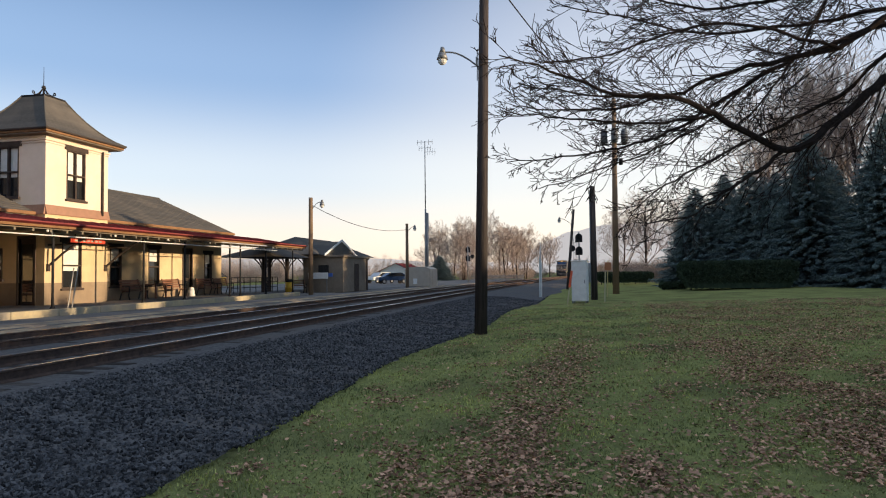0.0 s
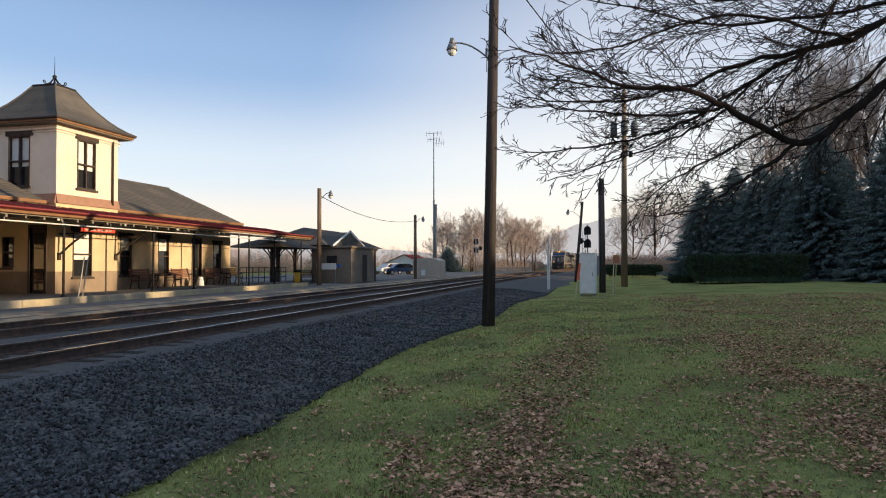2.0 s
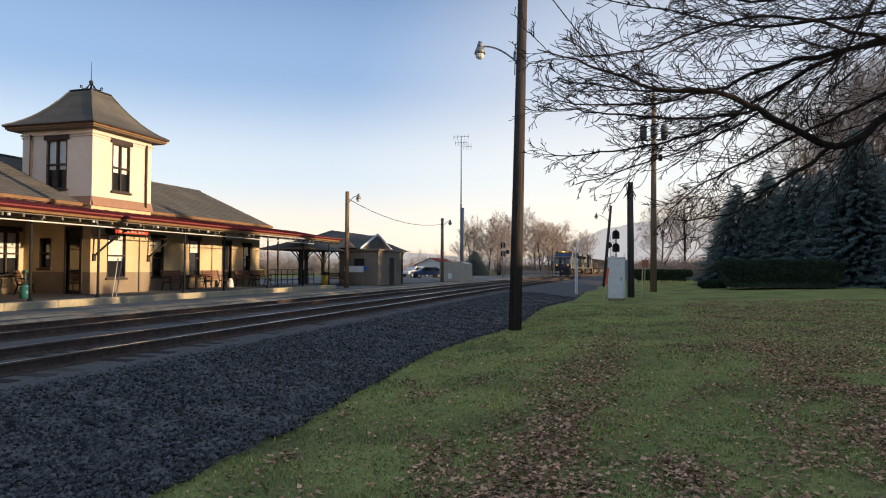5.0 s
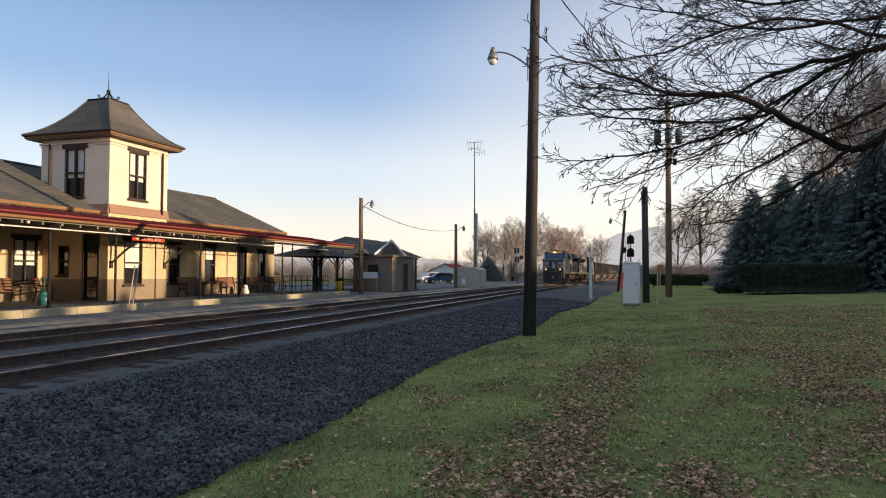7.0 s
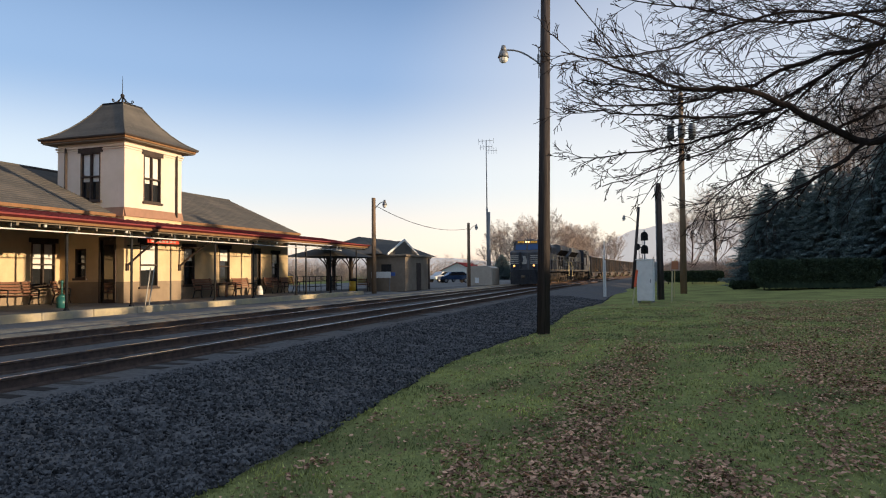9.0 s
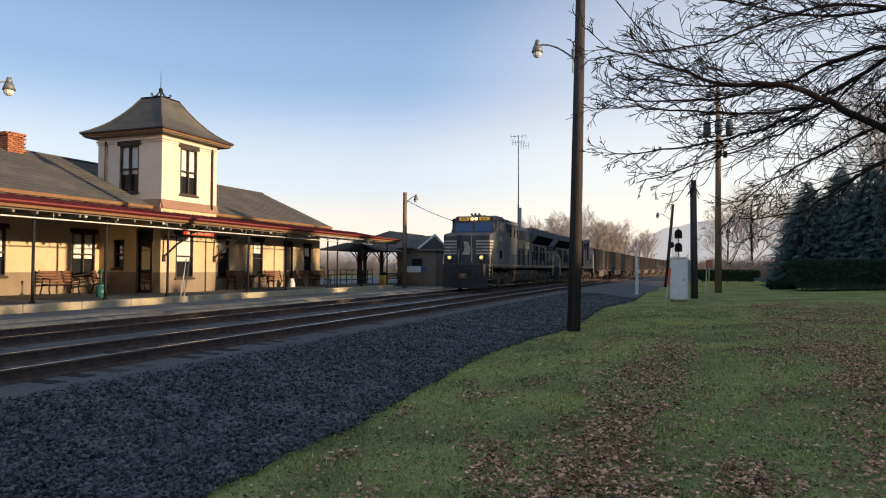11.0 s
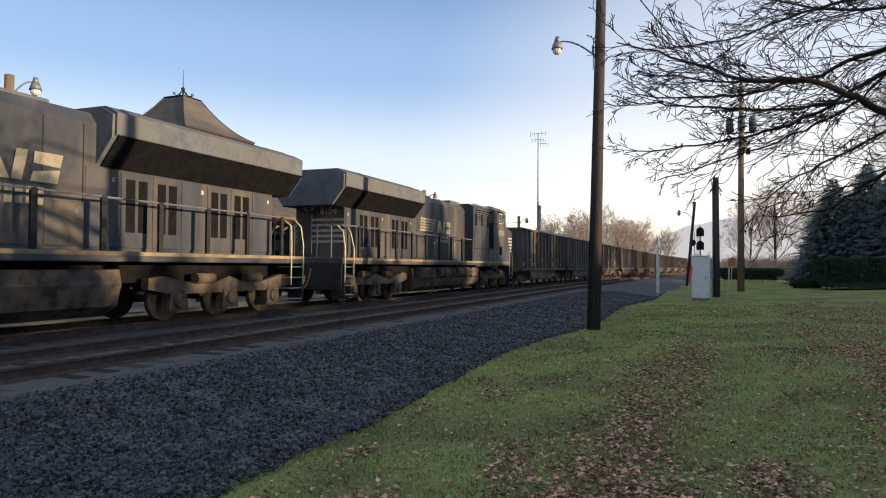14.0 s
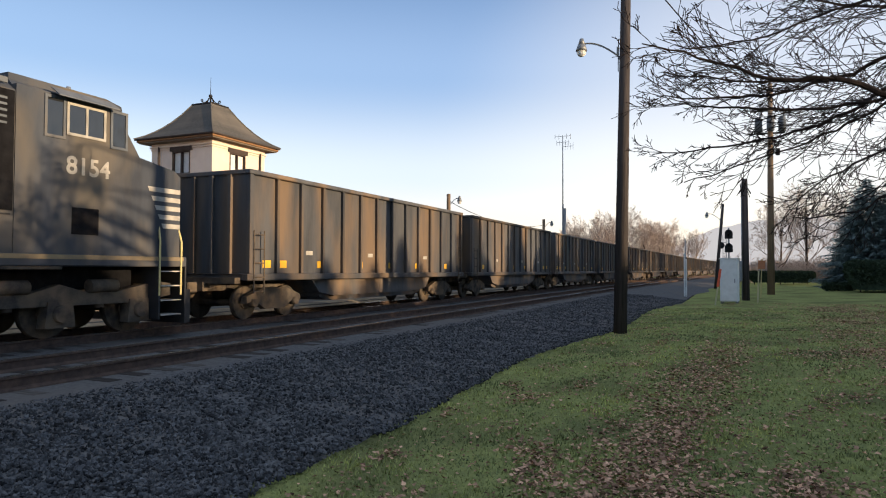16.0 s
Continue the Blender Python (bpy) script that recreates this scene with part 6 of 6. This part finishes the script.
    prism(bm, [(-1.46, 1.582), (1.46, 1.582), (1.46, 4.36), (1.2, 4.54), (-1.2, 4.54), (-1.46, 4.36)], "y", S(3.802), S(7.2))
    eb = part("equipment_body", bm, LOCO, lo)
    for sx in (-1, 1):
        for s0, s1 in ((3.95, 4.85), (5.0, 5.85), (6.0, 6.8)):
            x0, x1 = sorted((sx * 1.462, sx * 1.47))
            vent = boxpart("intake_screen", DEEP_BLACK, eb, x0, x1, S(s0), S(s1), 3.72, 4.28)
            bm = bmesh.new()
            for i in range(5):
                x0, x1 = sorted((sx * 1.471, sx * 1.485))
                box(bm, x0, x1, S(s0), S(s1), 3.75 + 0.105 * i, 3.79 + 0.105 * i)
            part("louvre", bm, LOCOGREY, vent)
            boxpart("vent_hood", PLOW, eb, *sorted((sx * 1.461, sx * 1.56)), S(s1 - 0.02), S(s1 + 0.1), 3.45, 4.05, 0.02)
        boxpart("roof_edge_rail", LOCOGREY, eb, *sorted((sx * 1.38, sx * 1.42)), S(3.9), S(7.1), 4.46, 4.56, 0.008)
        if reservoirs:
            boxpart("recess_panel", DEEP_BLACK, eb, *sorted((sx * 1.462, sx * 1.475)), S(3.82), S(4.55), 2.3, 4.34, 0.0, "tall black recessed panel")
        for s0 in (2.9, 4.2, 5.6):
            boxpart("sill_box", UNDER, eb, *sorted((sx * 1.40, sx * 1.475)), S(s0), S(s0 + 1.1), 1.3, 1.357, 0.01)
        bm = bmesh.new()
        x0, x1 = sorted((sx * 1.461, sx * 1.468))
        box(bm, x0, x1, S(3.85), S(7.15), 2.22, 2.25)
        for s in (4.6, 5.8, 7.0):
            box(bm, x0, x1, S(s), S(s) + 0.03, 1.7, 3.2)
        part("panel_seam", bm, IRON, eb)
    # hood
    bm = bmesh.new()
    prism(bm, [(-0.98, 1.582), (0.98, 1.582), (0.98, 4.2), (0.8, 4.44), (-0.8, 4.44), (-0.98, 4.2)], "y", S(7.202), S(19.2))
    hood = part("hood", bm, LOCO, lo)
    for s0, s1, w, z1 in ((7.3, 8.6, 0.75, 4.5), (9.2, 9.9, 0.5, 4.46), (11.0, 12.6, 0.7, 4.44)):
        boxpart("roof_hatch", LOCOGREY, hood, -w, w, S(s0), S(s1), 4.442, z1 + 0.1, 0.03)
    bm = bmesh.new()
    for x in (-0.2, 0.0, 0.2):
        rod(bm, (x + 0.5, S(8.9), 4.44), (x + 0.5, S(8.9), 4.7), 0.08)
    part("exhaust", bm, IRON, hood)
    for sx in (-1, 1):
        for k in range(13):
            s = 8.0 + 0.86 * k
            x0, x1 = sorted((sx * 0.982, sx * 1.0))
            if s > 18.6:
                break
            tall = 3.3 if s > 13 else 2.55
            if s < 13:
                boxpart("panel_seam", IRON, hood, *sorted((sx * 0.981, sx * 0.987)), S(s + 0.8), S(s + 0.825), tall, 4.15)
            d = boxpart("hood_door", LOCO, hood, x0, x1, S(s), S(s + 0.78), 1.66, tall, 0.01)
            x0, x1 = sorted((sx * 1.001, sx * 1.008))
            if s > 13 and k % 3 != 0:
                boxpart("slot", DEEP_BLACK, d, x0, x1, S(s + 0.12), S(s + 0.36), 2.0, 3.15)
                boxpart("slot", DEEP_BLACK, d, x0, x1, S(s + 0.45), S(s + 0.69), 2.0, 3.15)
            else:
                boxpart("latch", STRIPE if k % 3 == 0 else LOCOGREY, d, x0, x1, S(s + 0.62), S(s + 0.7), tall - 0.25, tall - 0.15)
        # striped flag and block emblem, lettering as bars
        x0, x1 = sorted((sx * 1.0, sx * 1.012))
        f = (lambda a: a) if sx > 0 else (lambda a: 21.9 - a)
        for i in range(5):
            z = 2.86 + 0.125 * i
            bm = bmesh.new()
            quad = [(9.0 + 0.02 * i, z), (10.42 + 0.1 * i, z), (10.5 + 0.1 * i, z + 0.085), (9.02 + 0.02 * i, z + 0.085)]
            prism(bm, [(S(f(u)), v) for u, v in quad], "x", x0, x1)
            part("emblem_bar", bm, DECAL, hood, "cream striped emblem")
        for quad in ([(10.95, 2.85), (11.2, 2.85), (11.32, 3.42), (11.05, 3.42)], [(11.22, 3.1), (11.45, 2.85), (11.62, 2.85), (11.36, 3.42)], [(11.64, 2.85), (11.84, 2.85), (11.96, 3.42), (11.74, 3.42)], [(12.0, 2.85), (12.55, 2.85), (12.6, 3.12), (12.06, 3.04)], [(12.06, 3.2), (12.6, 3.16), (12.66, 3.42), (12.08, 3.42)]):
            bm = bmesh.new()
            prism(bm, [(S(f(u)), v) for u, v in quad], "x", x0, x1)
            part("emblem_block", bm, DECAL, hood)
        for z in (2.42, 2.62):
            for i in range(7):
                a = f(11.0 + 0.2 * i)
                boxpart("lettering_bar", DECAL, hood, x0, x1, S(a) - 0.07, S(a) + 0.07, z, z + 0.13)
        # handrails
        ys = [7.4 + 1.45 * i for i in range(9)]
        for s in ys:
            bm = bmesh.new()
            box(bm, sx * 1.46 - 0.03, sx * 1.46 + 0.03, S(s) - 0.06, S(s) + 0.06, 1.58, 2.68)
            part("handrail_post", bm, IRON, lo)
        bm = bmesh.new()
        pipe(bm, [(sx * 1.46, S(7.3), 2.66), (sx * 1.46, S(19.2), 2.66), (sx * 1.3, S(19.9), 2.66)], 0.024)
        part("handrail", bm, LOCOGREY, lo)
    # radiator wings
    # near-black block closing the gap under the deck, where shade would lie
    boxpart("underframe", DEEP_BLACK, lo, -0.85, 0.85, S(0.9), S(19.2), 0.9, 1.358)
    bm = bmesh.new()
    prism(bm, [(-0.98, 3.36), (0.98, 3.36), (1.48, 3.98), (1.49, 4.42), (1.15, 4.58), (-1.15, 4.58), (-1.49, 4.42), (-1.48, 3.98)], "y", S(13.4), S(20.0))
    bmesh.ops.bevel(bm, geom=[e for e in bm.edges if min(v.co.z for v in e.verts) > 3.9 and abs(e.verts[0].co.y - e.verts[1].co.y) < 0.01], offset=0.06, segments=2, affect="EDGES")
    part("radiator", bm, LOCOGREY, lo, "broad overhanging grey radiator housing")
    # solid black slabs; the overhang's dark underside is put into their colour
    for sx in (-1, 1):
        bm = bmesh.new()
        prism(bm, [(sx * 0.99, 3.352), (sx * 1.478, 3.958), (sx * 1.51, 3.945), (sx * 1.02, 3.335)], "y", S(13.5), S(19.9))
        bmesh.ops.recalc_face_normals(bm, faces=bm.faces[:])
        part("intake_grille", bm, DEEP_BLACK, lo, "black intake grille under the radiator")
    boxpart("radiator_grille", IRON, lo, -1.1, 1.1, S(13.9), S(19.6), 4.582, 4.61)
    # rear end
    for i in range(5):
        z = 2.1 + i * 0.19
        boxpart("rear_stripe", STRIPE, lo, -0.97, 0.97, S(19.202), S(19.21), z, z + 0.095)
    text_on(lo, number, -0.35, S(19.204), 3.12, 0.34, "r", STRIPE)
    bm = bmesh.new()
    for x in (0.3, 0.52):
        rod(bm, (x, S(19.2), 3.32), (x, S(19.3), 3.32), 0.1, 0.1, 12)
    part("rear_light", bm, GALV, lo)
    boxpart("rear_door", LOCO, lo, 0.3, 0.9, S(19.213), S(19.24), 1.7, 3.1, 0.01)
    for x in (-1.0, 1.0):
        bm = bmesh.new()
        pipe(bm, [(x, S(20.05), 1.58), (x, S(20.05), 2.6), (x * 0.45, S(20.05), 2.66), (x * 0.45, S(20.05), 1.58)], 0.024)
        part("end_rail", bm, LOCOGREY, lo)
        bm = bmesh.new()
        pipe(bm, [(x, F(0.06), 1.58), (x, F(0.06), 2.45), (x * 0.45, F(0.06), 2.5), (x * 0.45, F(0.06), 1.58)], 0.024)
        part("end_rail", bm, LOCOGREY, lo)
    # fuel tank
    bm = bmesh.new()
    prism(bm, [(-1.35, 1.2), (1.35, 1.2), (1.42, 0.9), (1.3, 0.45), (0.9, 0.22), (-0.9, 0.22), (-1.3, 0.45), (-1.42, 0.9)] if not reservoirs else [(-1.0, 1.2), (1.0, 1.2), (1.05, 0.8), (1.42, 0.75), (1.3, 0.42), (0.9, 0.22), (-0.9, 0.22), (-1.3, 0.42), (-1.42, 0.75), (-1.05, 0.8)], "y", S(6.1), S(13.7))
    part("fuel_tank", bm, UNDER, lo, "grimy fuel tank")
    if reservoirs:
        for sx in (-1, 1):
            for s0, s1 in ((7.4, 9.3), (9.7, 11.6)):
                bm = bmesh.new()
                rod(bm, (sx * 1.22, S(s0), 1.03), (sx * 1.22, S(s1), 1.03), 0.25, 0.25, 16)
                part("air_reservoir", bm, UNDER, lo)
            for s0, s1 in ((6.2, 7.2), (11.9, 13.5)):
                boxpart("tank_box", UNDER, lo, *sorted((sx * 1.06, sx * 1.4)), S(s0), S(s1), 0.78, 1.25, 0.03)
    # trucks
    for c in (2.75, 17.2):
        tr = empty("truck", pose(0, S(c), 0), "grimy three-axle locomotive truck", "")
        tr.parent = lo
        for y in (-1.75, 0, 1.75):
            make_wheelset(tr, y, 0.5)
        for sx in (-1, 1):
            bm = bmesh.new()
            prism(bm, [(-2.6, 0.75), (-2.6, 1.0), (-2.2, 1.05), (-1.2, 0.85), (-0.6, 0.85), (0, 1.02), (0.6, 0.85), (1.2, 0.85), (2.2, 1.05), (2.6, 1.0), (2.6, 0.75), (1.9, 0.62), (-1.9, 0.62)], "x", *sorted((sx * 0.98, sx * 1.2)))
            part("side_frame", bm, UNDER, tr)
            for y in (-1.75, 0, 1.75):
                bm = bmesh.new()
                prism(bm, [(y - 0.3, 0.22), (y + 0.3, 0.22), (y + 0.24, 0.7), (y - 0.24, 0.7)], "x", *sorted((sx * 1.0, sx * 1.24)))
                rod(bm, (sx * 1.2, y, 0.47), (sx * 1.32, y, 0.47), 0.17, 0.15, 14)
                part("journal_box", bm, UNDER, tr)
            for y in (-0.9, 0.9):
                bm = bmesh.new()
                rod(bm, (sx * 1.18, y - 0.3, 0.98), (sx * 1.18, y + 0.3, 0.98), 0.13, 0.13, 12)
                rod(bm, (sx * 1.1, y, 0.55), (sx * 1.1, y, 0.9), 0.09, 0.09, 10)
                part("brake_cylinder", bm, UNDER, tr)
    return lo


def make_hopper():
    h = empty("coal_car", Matrix(), "rust-streaked dark steel coal gondola with vertical side posts", "freight car", "coal cars")
    L, W = 7.07, 1.42

    def side(sx):
        x0, x1 = sorted((sx * (W - 0.03), sx * W))
        boxpart("side_sheet", HOPPER, h, x0, x1, -L, L, 1.2, 3.72)
        x0, x1 = sorted((sx * (W + 0.002), sx * (W + 0.1)))
        boxpart("top_chord", HOPPER, h, min(sx * (W - 0.06), sx * (W + 0.12)), max(sx * (W - 0.06), sx * (W + 0.12)), -L - 0.05, L + 0.05, 3.722, 3.84, 0.02)
        boxpart("side_sill", HOPPER, h, min(sx * (W - 0.05), sx * (W + 0.12)), max(sx * (W - 0.05), sx * (W + 0.12)), -L - 0.1, L + 0.1, 1.02, 1.198, 0.02)
        for i in range(14):
            y = -L + 0.06 + i * (2 * L - 0.12) / 13
            if 0 < i < 13:
                boxpart("side_post", HOPPER, h, x0, x1, y - 0.05, y + 0.05, 1.2, 3.72, 0.012)
            else:
                boxpart("corner_post", HOPPER, h, x0, x1, y - 0.07, y + 0.07, 1.2, 3.72, 0.012)
        for y, w in ((-6.3, 0.34), (-5.6, 0.28), (-3.9, 0.2), (-1.5, 0.2), (0.5, 0.25), (2.6, 0.2), (5.4, 0.25)):
            boxpart("plate", YELLOWTAG, h, *sorted((sx * (W + 0.002), sx * (W + 0.008))), y - w / 2, y + w / 2, 1.35, 1.55, 0.0, "small yellow reflective plate")
        for y in (-4.4, -0.9, 3.4):
            boxpart("stencil", STRIPE, h, *sorted((sx * (W + 0.002), sx * (W + 0.008))), y - 0.16, y + 0.16, 1.72, 1.84, 0.0, "small pale stencil panel")
        for y in (-6.75, 6.75):
            bm = bmesh.new()
            for dy in (-0.2, 0.2):
                rod(bm, (sx * (W + 0.13), y + dy, 0.7), (sx * (W + 0.13), y + dy, 2.3), 0.018, None, 6)
            for k in range(5):
                rod(bm, (sx * (W + 0.13), y - 0.2, 0.75 + 0.36 * k), (sx * (W + 0.13), y + 0.2, 0.75 + 0.36 * k), 0.016, None, 6)
            part("ladder", bm, UNDER, h)
    for sx in (-1, 1):
        side(sx)
    for sy in (-1, 1):
        y0, y1 = sorted((sy * (L - 0.03), sy * L))
        boxpart("end_sheet", HOPPER, h, -W + 0.031, W - 0.031, y0, y1, 1.2, 3.72)
        boxpart("end_chord", HOPPER, h, -W + 0.062, W - 0.062, min(sy * (L - 0.05), sy * (L + 0.05)), max(sy * (L - 0.05), sy * (L + 0.05)), 3.722, 3.84, 0.02)
        for x in (-0.9, -0.3, 0.3, 0.9):
            boxpart("end_post", HOPPER, h, x - 0.05, x + 0.05, min(sy * (L + 0.002), sy * (L + 0.09)), max(sy * (L + 0.002), sy * (L + 0.09)), 1.2, 3.72)
        boxpart("end_platform", UNDER, h, -1.3, 1.3, min(sy * (L + 0.1), sy * (L + 0.3)), max(sy * (L + 0.1), sy * (L + 0.3)), 0.95, 1.1)
        bm = bmesh.new()
        box(bm, -0.12, 0.12, min(sy * (L + 0.3), sy * 7.7), max(sy * (L + 0.3), sy * 7.75), 0.72, 0.98, 0.03)
        part("coupler", bm, UNDER, h)
    boxpart("floor", HOPPER, h, -W + 0.04, W - 0.04, -L + 0.04, L - 0.04, 1.05, 1.19)
    bm = bmesh.new()
    prism(bm, [(-4.1, 1.02), (4.1, 1.02), (3.6, 0.5), (2.9, 0.36), (-2.9, 0.36), (-3.6, 0.5)], "x", -1.3, 1.3)
    bmesh.ops.bevel(bm, geom=[e for e in bm.edges if max(v.co.z for v in e.verts) < 0.6], offset=0.15, segments=2, affect="EDGES")
    part("tub", bm, HOPPER, h, "rounded drop tub below the floor")
    boxpart("centre_sill", UNDER, h, -0.3, 0.3, -7.4, 7.4, 0.75, 1.0)
    for c in (-5.55, 5.55):
        tr = empty("truck", pose(0, c, 0), "grimy two-axle freight truck", "")
        tr.parent = h
        for y in (-0.88, 0.88):
            make_wheelset(tr, y, 0.43)
        for sx in (-1, 1):
            bm = bmesh.new()
            prism(bm, [(-1.15, 0.42), (-1.15, 0.6), (-0.5, 0.82), (0.5, 0.82), (1.15, 0.6), (1.15, 0.42), (0.85, 0.5), (0.4, 0.25), (-0.4, 0.25), (-0.85, 0.5)], "x", *sorted((sx * 0.95, sx * 1.12)))
            part("side_frame", bm, UNDER, tr)
            bm = bmesh.new()
            for dy in (-0.14, 0.14):
                rod(bm, (sx * 1.04, dy, 0.3), (sx * 1.04, dy, 0.62), 0.08, 0.08, 8)
            part("spring", bm, UNDER, tr)
            for y in (-0.88, 0.88):
                bm = bmesh.new()
                rod(bm, (sx * 1.0, y, 0.43), (sx * 1.2, y, 0.43), 0.12, 0.11, 12)
                part("bearing_cap", bm, UNDER, tr)
        boxpart("bolster", UNDER, tr, -0.95, 0.95, -0.15, 0.15, 0.4, 0.75)
    return h


# the blue base colour paints the sky's reflection into the panes
WINDSHIELD = glassy("windshield", (0.02, 0.06, 0.16), 0.06)
GRAB = mat("grab_paint", (0.62, 0.52, 0.22), (0.5, 0.42, 0.2), 5, 0.5)
lead = make_loco("locomotive", "8143", "grimy black diesel locomotive with white stripes and lit headlights", False)
second = make_loco("locomotive", "8154", "grimy black diesel locomotive running long hood first", True)
lead.scale, second.scale = (1, 1.035, 1), (1, 1.025, 1)
TRAIN = [(lead, 10.4, 0), (second, 33.37, 180)]
car = make_hopper()
CAR0 = 45.75 + 7.07
for i in range(18):
    TRAIN.append((car if i == 0 else copy_thing(car, Matrix()), CAR0 + 15.4 * i, 180 * (i % 2)))
SPEED, FRONT = 14.3, 17.7   # metres a second; the leading deck edge's y at 12.5 s


def motions():
    for thing, offset, turn in TRAIN:
        rows = []
        for k in range(33):
            t = k * 0.5
            y = FRONT + (12.5 - t) * SPEED + offset
            rows.append((t, pose(-12.7 + bend(y), y, 0, 0, 0, heading(y) + turn)))
        walk(thing, rows)

motions()
